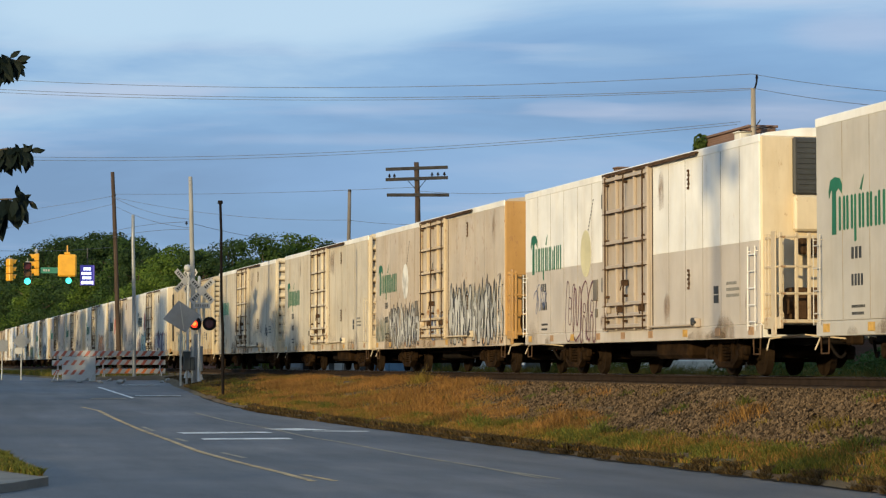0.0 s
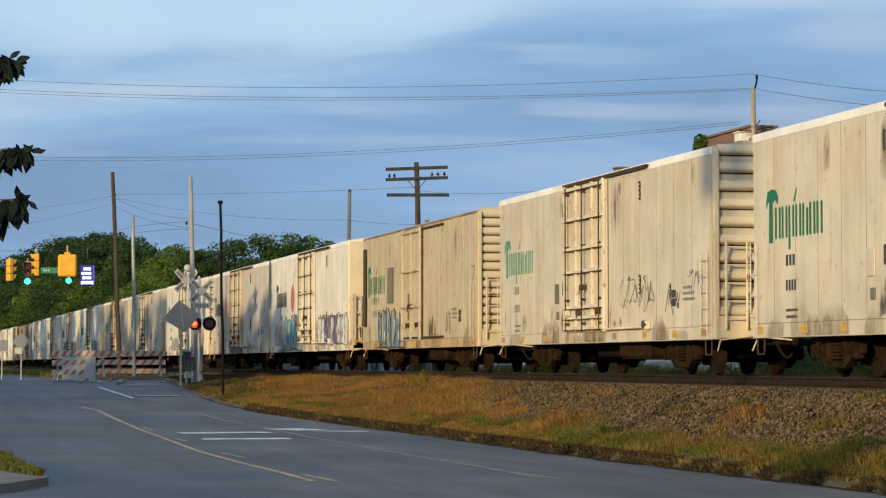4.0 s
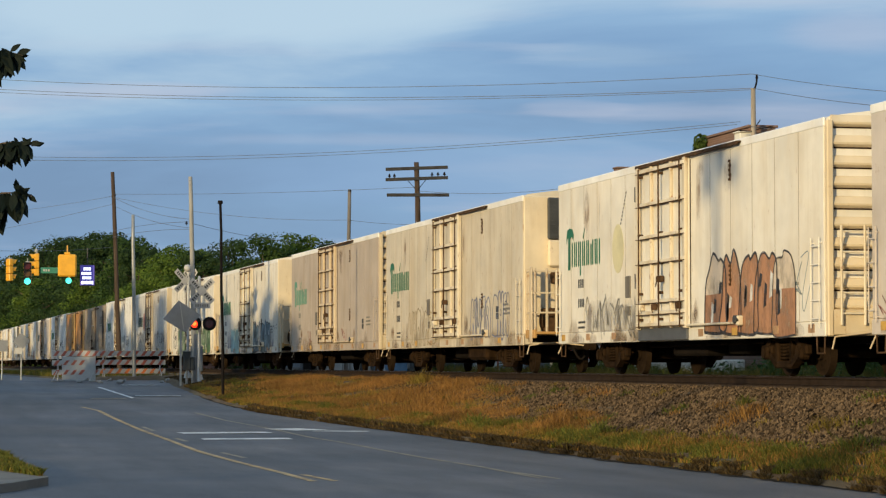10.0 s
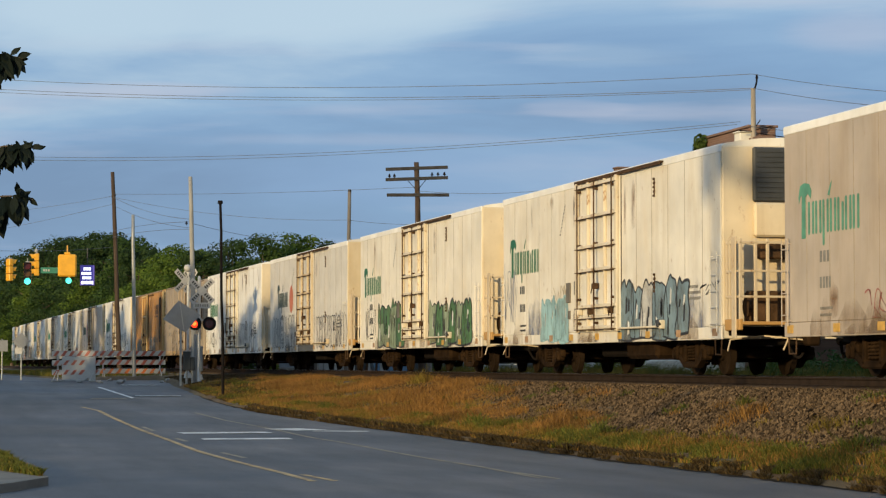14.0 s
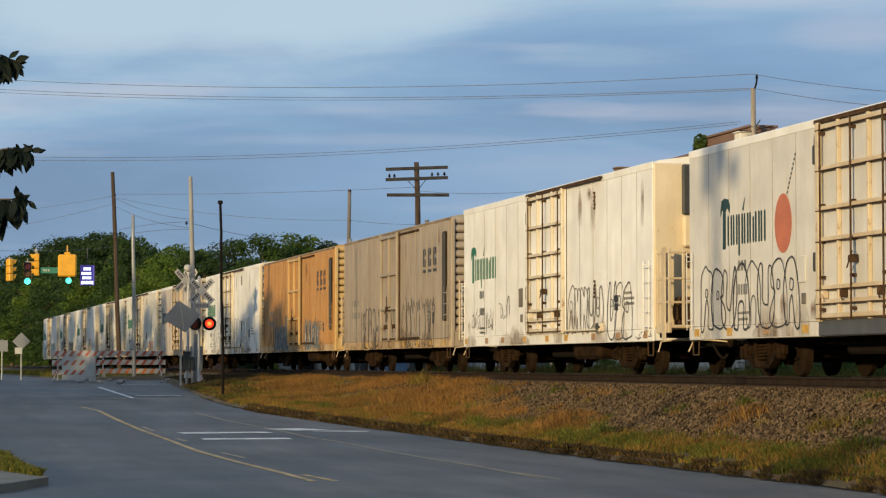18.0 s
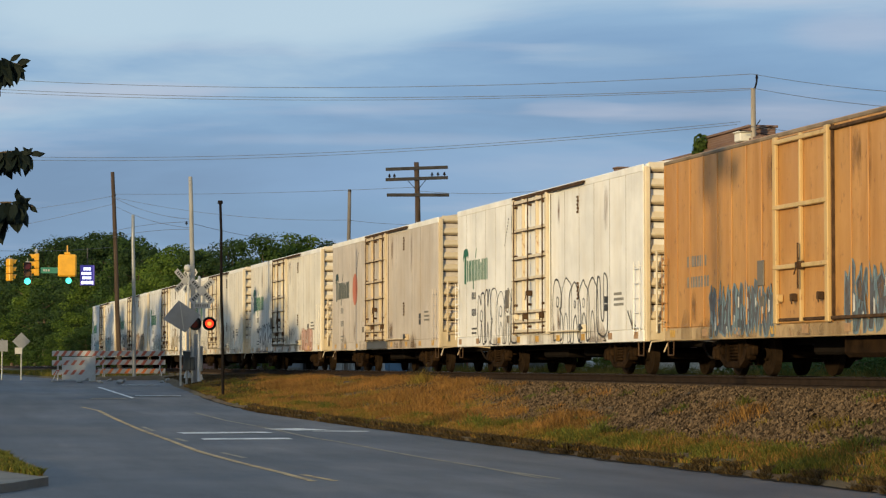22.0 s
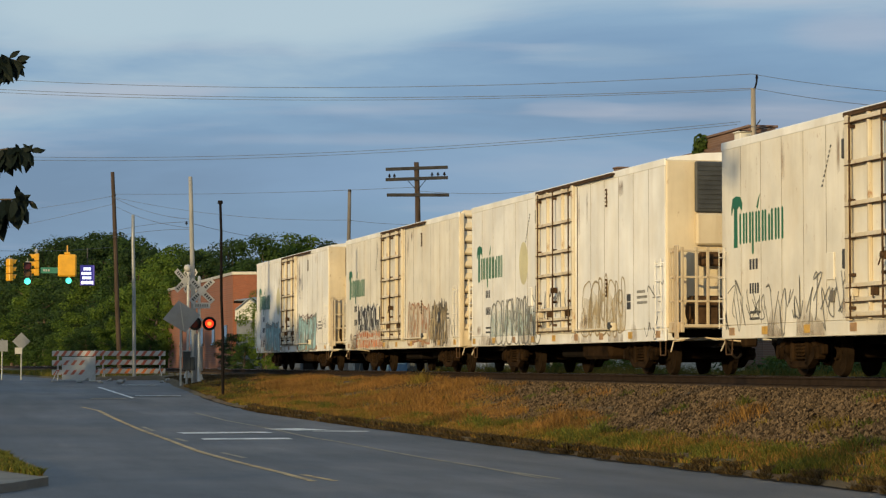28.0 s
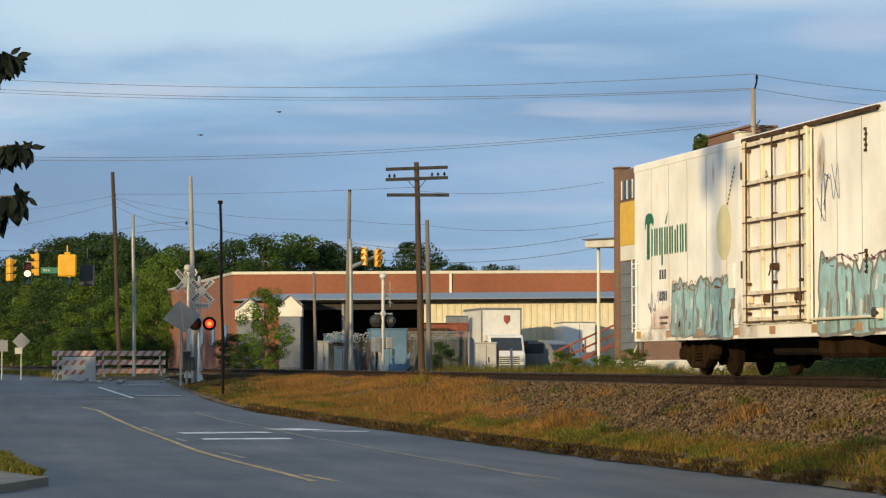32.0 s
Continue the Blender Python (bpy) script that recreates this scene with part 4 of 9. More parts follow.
# the old line pole with three crossarms
t, z0 = pole("telegraph_pole", (-97.74, 21.68), (-97.42, 21.37, 9.75), 0.15, 0.10, M_WOODPOLE, "old wooden telegraph pole with three crossarms")
for k, (za, dy, mat) in enumerate(((9.50, 0.0, M_ARM), (9.08, 0.0, M_ARM), (8.42, 0.05, M_ARM))):
    arm = piece("crossarm", "crossarm", lambda bm: box(bm, -0.05, 0.05, -1.26, 1.26, -0.065, 0.065, 0.012), mat, t, (0.40, -0.31 + dy, za - z0), turn=(2.0 if k < 2 else 0, 0, -13), label="grey weathered crossarm")
    if k == 1:
        for y in (-1.1, -0.9, 0.62, 0.86, 1.12):
            piece("insulator", "insulator", lambda bm: None, M_DARKPOST, arm, (0, y, 0.06))
        for s in (-1, 1):
            piece("brace", "arm_brace", lambda bm: rod(bm, (0.08, 0, -0.50), (0.08, 0.38, -0.04), 0.014), M_DARKPOST, arm, turn=(0, 0, 0 if s == 1 else 180))
t, z0 = pole("utility_pole", (-114.1, 21.66), (-113.7, 21.74, 9.77), 0.11, 0.08, M_GREYPOLE, "grey wooden pole by the fence")
piece("cap", "post_cap", lambda bm: None, M_DARKPOST, t, (0.4, 0.08, 9.68 - z0))
t, z0 = pole("utility_pole", (-113.3, 25.5), (-113.0, 25.3, 8.35), 0.13, 0.10, M_GREYPOLE, "short grey wooden pole behind the fence")
t, z0 = pole("fence_pole", (-120.4, 21.35), (-120.2, 21.2, 6.1), 0.09, 0.07, M_GREYPOLE, "slim bleached wooden pole at the fence")
t, z0 = pole("utility_pole", (-74.0, 27.25), (-73.6, 27.02, 10.30), 0.13, 0.075, M_BLEACHED, "bleached utility pole rising behind the brick building")
piece("pole_top_pin", "top_pin", lambda bm: (wire_tube(bm, [(0, 0, 0), (0.02, 0.05, 0.15), (0, 0.09, 0.28), (0, 0.10, 0.45)], 0.03, 6), rod(bm, (0, 0.1, 0.40), (0, 0.1, 0.52), 0.05, 0.03, 8)), M_DARKPOST, t, (0.39, -0.2, 10.22 - z0), "crooked top pin with insulator")
for k, (yy, zz) in enumerate(((0.15, 8.95), (0.55, 8.85), (-0.5, 8.9), (0.9, 8.8))):
    piece("service_arm", ("service_arm", k), lambda bm: rod(bm, (0, 0, 0), (0.1, yy * 1.1, 0.28 - 0.14 * k), 0.016), M_DARKPOST, t, (0.35, -0.18, 9.02 - z0 - 0.04 * k))


def cable(a, b, sag, r=0.013, label="thin dark overhead cable between poles"):
    bm = bmesh.new()
    a, b = Vector(a), Vector(b)
    wire_tube(bm, [a.lerp(b, s) - Vector((0, 0, sag * 4 * s * (1 - s))) for s in [k / 24 for k in range(25)]], r, 5)
    return tagged(part("overhead_cable", bm, M_WIRE), label, "cable", "overhead cables")


# three lines across the sky
cable((-73.6, 27.0, 10.75), (-102.6, -2.0, 13.6), 0.62, 0.009, "high overhead cable from the bleached pole")
cable((-73.6, 27.0, 10.30), (-102.6, -2.0, 13.15), 0.52, 0.009, "overhead cable below the topmost line")
cable((-73.6, 27.1, 10.26), (-102.6, -1.7, 13.0), 0.52, 0.008, "overhead cable below the topmost line")
cable((-73.7, 26.6, 9.24), (-112.9, -2.2, 11.2), 0.75, 0.008, "lower overhead cable across the street")
cable((-73.7, 26.5, 9.15), (-112.9, -2.5, 11.05), 0.75, 0.008, "lower overhead cable across the street")
cable((-73.6, 27.0, 10.75), (-55.1, 27.0, 8.05), 0.15, 0.008, "high overhead cable leaving the bleached pole")
cable((-73.6, 27.0, 10.30), (-55.1, 27.0, 7.65), 0.15, 0.008, "high overhead cable leaving the bleached pole")
cable((-73.6, 26.9, 9.10), (-55.1, 27.0, 7.0), 0.15, 0.008, "short service cable by the brick building")
# service lines between the poles at the crossing
cable((-126.3, 11.9, 10.15), (-128, 3.0, 9.0), 0.15, 0.008)
cable((-126.3, 11.9, 9.75), (-128, 3.0, 7.9), 0.15, 0.008)
cable((-126.3, 11.9, 10.1), (-99.6, 12.5, 7.45), 0.2, 0.009)
cable((-126.3, 11.9, 9.7), (-99.6, 12.5, 7.1), 0.2, 0.009)
cable((-126.3, 11.9, 8.35), (-99.6, 12.5, 7.35), -0.1, 0.009)
cable((-126.3, 11.9, 8.05), (-99.6, 12.5, 7.05), -0.1, 0.009)
cable((-126.3, 11.9, 10.1), (-113.8, 21.7, 8.35), 0.35, 0.008)
cable((-113.8, 21.7, 8.35), (-113.0, 25.3, 8.15), 0.08, 0.008)
cable((-113.0, 25.3, 8.1), (-92, 28.5, 7.25), 0.35, 0.008)
cable((-126.3, 11.9, 10.25), (-97.5, 21.4, 8.75), 0.1, 0.008)
cable((-97.5, 21.4, 8.6), (-90, 27.0, 8.5), 0.25, 0.008)
cable((-99.6, 12.5, 7.3), (-106, 20.6, 6.8), 0.25, 0.009)
cable((-113.7, 21.7, 7.3), (-94, 28.0, 6.75), 0.5, 0.011, "twisted dark service cable")
cable((-109.8, 22.2, 6.35), (-94.5, 28.2, 6.25), 0.35, 0.011, "twisted dark service cable")
# span wire of the hanging signals
cable((-126.3, 11.9, 7.55), (-116.5, 2.0, 7.1), 0.25, 0.009, "span wire that carries the traffic signals")

FACE = 83.5         # turn of things that face the road user coming along the road
FLIPS = []          # (lens, place, times at which it turns over, starts lit)


def two_faced(name, r, depth, lit, dark, parent, where, core=None, shape=None):
    """A lamp plate that is bright on one side and dark on the other."""
    bm = bmesh.new()
    if shape:
        w, h = shape
        box(bm, -w / 2, w / 2, -depth / 2, depth / 2, -h / 2, h / 2)
    else:
        disc(bm, (0, 0, 0), (0, 1, 0), r, depth, 20)
    if core:
        n0 = len(bm.faces)
        disc(bm, (0, -depth / 2 - 0.01, 0), (0, 1, 0), r * 0.5, 0.02, 14)
    bm.normal_update()
    for i, f in enumerate(bm.faces):
        f.material_index = 0 if f.normal.y < -0.5 else 1
        if core and i >= n0:
            f.material_index = 2
    ob = part(name, bm, lit, parent)
    ob.data.materials.append(dark)
    if core:
        ob.data.materials.append(core)
    ob.location = where
    return ob


def visor(bm, r, length, y, seg=14, z=0.0):
    """A half-tube hood over a lens."""
    pts = [math.pi * (-0.12 + 1.24 * i / seg) for i in range(seg + 1)]
    a = [bm.verts.new((r * math.cos(t), y, z + r * math.sin(t))) for t in pts]
    b = [bm.verts.new((r * math.cos(t), y - length * (0.55 + 0.45 * max(0, math.sin(t))), z + r * math.sin(t))) for t in pts]
    c = [bm.verts.new((r * 0.94 * math.cos(t), y - length * (0.55 + 0.45 * max(0, math.sin(t))), z + r * 0.94 * math.sin(t))) for t in pts]
    d = [bm.verts.new((r * 0.94 * math.cos(t), y, z + r * 0.94 * math.sin(t))) for t in pts]
    for i in range(seg):
        bm.faces.new((a[i], a[i + 1], b[i + 1], b[i]))
        bm.faces.new((b[i], b[i + 1], c[i + 1], c[i]))
        bm.faces.new((c[i], c[i + 1], d[i + 1], d[i]))


def crossing_lamp(mast, where, turn, first_on, on_times):
    lamp = piece("flasher", "flasher", lambda bm: (disc(bm, (0, 0.03, 0), (0, 1, 0), 0.27, 0.03, 26), rod(bm, (0, 0.02, 0), (0, 0.20, 0), 0.20, 0.12, 18)), M_SIGNALBLACK, mast, where, "round black flasher with a hooded red lens", turn=(0, 0, turn))
    piece("hood", "flasher_hood", lambda bm: visor(bm, 0.20, 0.26, 0.01), M_SIGNALBLACK, lamp)
    lens = two_faced("lens", 0.165, 0.02, G_RED, M_REDOFF, lamp, (0, -0.02, 0), G_REDCORE)
    FLIPS.append((lens, (0, -0.02, 0), on_times, first_on))
    return lamp


def crossbuck(parent, where, turn, scale=1.0):
    for a in (45, -45):
        bl = piece("crossbuck_blade", ("blade", scale), lambda bm: box(bm, -0.61 * scale, 0.61 * scale, -0.012, 0.0, -0.115 * scale, 0.115 * scale, 0.008), M_SIGNWHITE, parent, (where[0], where[1] - (0.012 if a > 0 else 0.026), where[2]), "white crossbuck blade", turn=(0, a, turn))
        for s in (-1, 1):
            bm = bmesh.new()
            for k in range(4):
                box(bm, s * (0.20 + 0.095 * k) - 0.03, s * (0.20 + 0.095 * k) + 0.03, -0.018, -0.0135, -0.055, 0.055)
            part("letter_bars", bm, M_DARKMARK, bl)["kind"] = "stuff"


FLASH, FLASH0, FLASH_ON = 1.43, 8.90, 0.62      # the right lamp lights at FLASH0 + k * FLASH
right_turns = sorted(FLASH0 + FLASH * k + d for k in range(-7, 18) for d in (0.0, FLASH_ON) if 0.1 < FLASH0 + FLASH * k + d < 31.9)
left_turns = sorted(FLASH0 + FLASH * k + d for k in range(-7, 18) for d in (-0.03, FLASH_ON + 0.06) if 0.1 < FLASH0 + FLASH * k + d < 31.9)

# the crossing signal that faces the road
mast = thing("crossing_signal", (-96.70, 12.50, lift(-96.7, 12.5)), "silver railway crossing signal with flashing red lamps", "crossing signal", turn=FACE)
mz = 1.0 - lift(-96.7, 12.5)
piece("mast", "xmast", lambda bm: (rod(bm, (0, 0, 0), (0, 0, 4.1), 0.06, 0.06, 12), rod(bm, (0, 0, 0), (0, 0, 0.35), 0.20, 0.12, 12), rod(bm, (0, 0, 4.1), (0, 0, 4.2), 0.075, 0.03, 12)), M_SILVER, mast)
crossbuck(mast, (0.10, -0.07, 3.47 + mz), 0)
piece("track_plate", "track_plate", lambda bm: (box(bm, -0.33, 0.33, -0.012, 0, -0.115, 0.115, 0.008), ), M_SIGNWHITE, mast, (0.10, -0.07, 2.90 + mz), "white plate below the crossbuck")
piece("plate_bars", "plate_bars", lambda bm: [box(bm, -0.26 + 0.09 * k, -0.20 + 0.09 * k, -0.017, -0.013, -0.05, 0.05) for k in range(6)], M_MARK, mast, (0.10, -0.07, 2.90 + mz))["kind"] = "stuff"
piece("lamp_arm", "lamp_arm", lambda bm: (rod(bm, (-0.36, 0, 0), (0.42, 0, 0), 0.03), box(bm, -0.1, 0.1, -0.09, 0.09, -0.09, 0.09, 0.02)), M_SILVER, mast, (0, 0.02, 2.32 + mz))
crossing_lamp(mast, (0.40, -0.06, 2.19 + mz), 0, False, right_turns)
crossing_lamp(mast, (-0.17, -0.14, 2.19 + mz), -26, True, left_turns)
piece("lamp_hanger", "lamp_hanger", lambda bm: (rod(bm, (0.40, 0.03, 0.12), (0.40, 0.03, 0), 0.02), rod(bm, (-0.2, 0, 0.12), (-0.2, 0, 0), 0.02), box(bm, -0.22, 0.42, -0.01, 0.04, 0.10, 0.13)), M_SILVER, mast, (0, 0, 2.20 + mz))
# its partner with the bell, behind the pale pole
m2 = thing("crossing_signal", (-103.8, 12.95, lift(-103.8, 12.95)), "silver crossing signal mast with a white bell on top", "crossing signal", turn=FACE)
piece("mast", "xmast_tall", lambda bm: (rod(bm, (0, 0, 0), (0, 0, 4.55), 0.06, 0.06, 12), rod(bm, (0, 0, 0), (0, 0, 0.3), 0.2, 0.12, 12)), M_SILVER, m2)
piece("bell", "bell", lambda bm: bmesh.ops.create_uvsphere(bm, u_segments=18, v_segments=10, radius=0.155), M_SIGNWHITE, m2, (-0.03, -0.05, 4.68), "white round bell", smooth_shade=True)
crossbuck(m2, (-0.13, -0.07, 4.15), 25)
crossbuck(m2, (0.10, 0.10, 4.15), -55)
piece("lamp_arm", "lamp_arm", lambda bm: None, M_SILVER, m2, (0.05, 0, 2.4), turn=(0, 0, 70))
piece("relay_box", "relay_box", lambda bm: box(bm, -0.26, 0.26, -0.2, 0.2, 0.0, 1.05, 0.03), M_SIGNBACK, m2, (0.35, -0.9, 0.35), "grey relay box on legs")

# back of the diamond warning sign and the boxes at its foot
sg = thing("warning_sign", (-93.8, 11.53, lift(-93.8, 11.53)), "bare metal back of a diamond warning sign", "road sign", turn=FACE)
piece("panel", "diamond_panel", lambda bm: (sheet(bm, [(-0.70, -0.10), (0.15, -0.61), (0.02, 0.0), (-0.11, 0.61)][::-1], 0, 0.008), sheet(bm, [(0.15, -0.61), (0.72, 0.06), (-0.11, 0.61), (0.02, 0.0)][::-1], 0.0, 0.012), bmesh.ops.recalc_face_normals(bm, faces=bm.faces)), M_SIGNBACK, sg, (-0.08, -0.05, 2.63), "bent grey aluminium sign back")
piece("rivet_bar", "diamond_bar", lambda bm: box(bm, -0.02, 0.02, -0.03, -0.01, -0.5, 0.5, 0.005), M_GALV, sg, (-0.06, -0.05, 2.63), turn=(0, -8, 0))
piece("post", "sign_post", lambda bm: (box(bm, -0.04, 0.04, -0.03, 0.03, 0, 3.1, 0.008)), M_GALV, sg, (-0.1, 0.03, 0))
for dx, h, w in ((-0.06, 0.72, 0.30), (0.16, 0.50, 0.20)):
    cb = thing("signal_cabinet", (-94.6, 11.82 + dx, lift(-94.6, 11.9)), "dark grey signal cabinet on a short post", "cabinet", turn=FACE)
    piece("case", ("sig_case", h), lambda bm: box(bm, -w / 2, w / 2, -0.12, 0.12, 0.55, 0.55 + h, 0.02), M_FENCE, cb)
    piece("leg", "cab_leg", lambda bm: rod(bm, (0, 0, 0), (0, 0, 0.6), 0.045), M_GALV, cb)
    piece("lid", ("sig_lid", w), lambda bm: box(bm, -w / 2 - 0.02, w / 2 + 0.02, -0.14, 0.14, 0, 0.04, 0.01), M_GALV, cb, (0, 0, 0.55 + h))
st0 = thing("steel_stanchion", (-95.0, 12.15, lift(-95, 12.15)), "stout pale grey steel stanchion by the crossing", "post", turn=FACE)
piece("column", "stanchion", lambda bm: (box(bm, -0.075, 0.075, -0.06, 0.06, 0, 1.95, 0.015), box(bm, -0.14, 0.14, -0.12, 0.12, 0, 0.05, 0.01)), M_SIGNBACK, st0)
# white marker post by the brick wall and small verge signs
mk = thing("marker_post", (-116.5, 14.2, lift(-116.5, 14.2)), "white marker panel on a thin post", "marker", turn=FACE)
piece("panel", "marker_panel", lambda bm: box(bm, -0.06, 0.06, -0.01, 0.01, 0.9, 1.6, 0.005), M_SIGNWHITE, mk)
piece("post", "marker_stake", lambda bm: rod(bm, (0, 0.02, 0), (0, 0.02, 1.5), 0.02), M_GALV, mk)
for y0, w, z1, dia in ((6.49, 0.56, 2.62, True), (5.69, 0.5, 2.42, False)):
    s2 = thing("road_sign", (-111.5 - (6.49 - y0), y0, lift(-111.5, y0)), "bare metal back of a small road sign", "road sign", turn=FACE)
    zz = z1 - lift(-111.5, y0)
    piece("panel", ("small_sign", w), lambda bm: box(bm, -w / 2, w / 2, -0.005, 0.005, -w / 2, w / 2), M_SIGNBACK, s2, (0, -0.04, zz), turn=(0, 45 if dia else 0, 0))
    if dia:
        piece("plaque", "sign_plaque", lambda bm: box(bm, -0.16, 0.16, -0.005, 0.005, -0.14, 0.14), M_SIGNWHITE, s2, (-0.12, -0.05, zz - 0.42))
    piece("post", ("sign_stake", zz), lambda bm: rod(bm, (0, 0, 0), (0, 0, zz + 0.3), 0.03), M_GALV, s2)


# hanging traffic signals over the junction
def signal_head(bm, w=0.36, h=1.06):
    for k in range(3):
        z = (k - 1) * h / 3
        box(bm, -w / 2, w / 2, -0.11, 0.11, z - h / 6 + 0.008, z + h / 6 - 0.008, 0.03)


def hang(name, where, label, turn, lenses=(), wide=1, visors=True, drop=0.7):
    t = thing(name, where, label, "traffic signal", "signals over the junction", turn=turn)
    for c in range(wide):
        dx = (c - (wide - 1) / 2) * 0.42
        hd = piece("signal_head", "signal_head", signal_head, M_SIGNALYELLOW, t, (dx, 0, 0), "yellow signal housing")
        for k in range(3):
            if visors:
                piece("visor", "sig_visor", lambda bm: visor(bm, 0.15, 0.24, -0.10), M_SIGNALYELLOW, hd, (0, 0, (1 - k) * 0.353))
    piece("hanger", "sig_hanger", lambda bm: rod(bm, (0, 0, 0.46), (0, 0, 0.72), 0.02), M_GALV, t)
    piece("clamp", "sig_clamp", lambda bm: box(bm, -0.1, 0.1, -0.06, 0.06, 0.5, 0.58, 0.02), M_GALV, t)
    return t


hang("traffic_signal", (-118.5, 6.32, 6.05), "yellow hanging traffic signal seen obliquely", 205)
hd = hang("traffic_signal", (-116.3, 7.03, 5.80), "hanging traffic signal showing its lit lens to the road", FACE, visors=False)
for k, (lit, dark, on0, when) in enumerate(((G_RED, M_REDOFF, False, []), (G_YELLOW, M_YELLOWOFF, False, [31.60]), (G_GREEN, M_GREENOFF, True, [31.52]))):
    z = (1 - k) * 0.353
    piece("face_plate", "sig_face", lambda bm: box(bm, -0.175, 0.175, -0.02, 0, -0.17, 0.17, 0.01), M_SIGNALBLACK, hd, (0, -0.115, z))
    piece("visor", "sig_visor_dark", lambda bm: visor(bm, 0.165, 0.22, -0.13), M_SIGNALBLACK, hd, (0, 0, z))
    lens = two_faced("lens", 0.15, 0.012, lit, dark, hd, (0, -0.15, z))
    if when:
        FLIPS.append((lens, (0, -0.15, z), when, on0))
    else:
        lens.rotation_euler = (0, 0, math.pi)
hang("traffic_signal", (-118.2, 7.57, 6.30), "yellow hanging traffic signal seen from its side", 0)
t = thing("bright_lamp", (-118.2, 7.54, 6.96), "small pale dome lamp above a signal", "lamp", turn=FACE)
piece("dome", "dome", lambda bm: bmesh.ops.create_uvsphere(bm, u_segments=12, v_segments=8, radius=0.085), M_SIGNWHITE, t, smooth_shade=True)
piece("clamp", "dome_clamp", lambda bm: rod(bm, (0, 0, -0.15), (0, 0, 0.1), 0.02), M_GALV, t)
dh = thing("traffic_signal", (-116.9, 8.90, 6.22), "wide yellow signal cluster seen from behind", "traffic signal", "signals over the junction", turn=FACE)
piece("back_plate", "dog_back", lambda bm: (box(bm, -0.43, 0.43, -0.10, 0.10, -0.52, 0.52, 0.06)), M_SIGNALYELLOW, dh, label="yellow cluster housing")
piece("hanger", "dog_hanger", lambda bm: rod(bm, (0, 0, 0.5), (0, 0, 0.95), 0.03), M_SIGNALYELLOW, dh)
piece("clamp", "dog_clamp", lambda bm: box(bm, -0.14, 0.14, -0.07, 0.07, 0.52, 0.62, 0.02), M_SIGNALYELLOW, dh)
piece("lower_stem", "dog_stem", lambda bm: rod(bm, (0.1, 0, -0.5), (0.1, 0, -0.72), 0.05), M_SIGNALYELLOW, dh)
for s in (-1, 1):
    piece("hood", "dog_hood", lambda bm: visor(bm, 0.16, 0.24, -0.1), M_SIGNALYELLOW, dh, (s * 0.21, 0, -0.2), turn=(0, 0, 180))
lens = two_faced("lens", 0.14, 0.012, G_GREEN, M_GREENOFF, dh, (0.07, -0.13, -0.71))
FLIPS.append((lens, (0.07, -0.13, -0.71), [31.52], True))
piece("lower_hood", "dog_low_hood", lambda bm: visor(bm, 0.155, 0.2, -0.1), M_SIGNALBLACK, dh, (0.07, 0, -0.71))
st = thing("street_sign", (-118.1, 8.15, 6.03), "green street name sign hanging from the wire", "street sign", turn=FACE)
piece("panel", "street_panel", lambda bm: box(bm, -0.42, 0.42, -0.01, 0.01, -0.14, 0.14, 0.005), M_SIGNGREEN, st)
piece("name_bars", "street_bars", lambda bm: [box(bm, -0.28 + 0.11 * k, -0.21 + 0.11 * k, -0.016, -0.011, -0.05, 0.05) for k in range(3)], M_SIGNWHITE, st)["kind"] = "stuff"
piece("hanger", "street_hanger", lambda bm: (rod(bm, (-0.3, 0, 0.14), (-0.3, 0, 1.05), 0.006), rod(bm, (0.3, 0, 0.14), (0.3, 0, 1.05), 0.006), box(bm, -0.31, 0.31, -0.006, 0.006, 1.04, 1.06)), M_DARKPOST, st)
bs = thing("blank_out_sign", (-117.7, 9.90, 5.80), "lit blank-out sign with four white lines of text", "electric sign", turn=FACE)
piece("case", "blank_case", lambda bm: (box(bm, -0.36, 0.36, 0.01, 0.22, -0.50, 0.50, 0.02), rod(bm, (0, 0.1, 0.5), (0, 0.1, 1.3), 0.025)), M_PANELOFF, bs)
bm = bmesh.new()
box(bm, -0.33, 0.33, -0.006, 0.006, -0.47, 0.47)
panel_faces = list(bm.faces)
for row, (za, zb, xa, xb) in enumerate(((0.23, 0.37, -0.17, 0.19), (0.02, 0.15, -0.27, 0.20), (-0.19, -0.06, -0.23, 0.20), (-0.42, -0.27, -0.28, 0.30))):
    n = 3 if row == 0 else 5
    for k in range(n):
        x = xa + (xb - xa) * k / n
        box(bm, x, x + (xb - xa) / n * 0.80, -0.012, -0.007, za, zb)
bm.normal_update()
for i, f in enumerate(bm.faces):
    f.material_index = 2 if i >= 6 else (0 if f.normal.y < -0.5 else 1)
plate = part("message_plate", bm, G_PANEL, bs, "lit message plate")
plate.data.materials.append(M_PANELOFF)
plate.data.materials.append(G_WORD)
FLIPS.append((plate, (0, -0.01, 0), [31.43], True))

# traffic signals on the mast arm across the track
t, z0 = pole("signal_mast", (-113.2, 21.75), (-113.0, 21.65, 7.42), 0.11, 0.085, M_GALV, "thick galvanised traffic signal mast", "signal mast")
piece("mast_arm", "mast_arm", lambda bm: rod(bm, (0, 0, 0), (-0.6, 1.7, 0.75), 0.10, 0.06, 12), M_GALV, t, (0.2, -0.05, 6.1 - z0))
for y0, x0, tn, z in ((22.35, -113.2, 60, 6.62), (22.95, -113.0, 110, 6.55)):
    hang("traffic_signal", (x0, y0, z), "yellow traffic signal on the mast arm", tn).scale = (0.8, 0.8, 0.8)
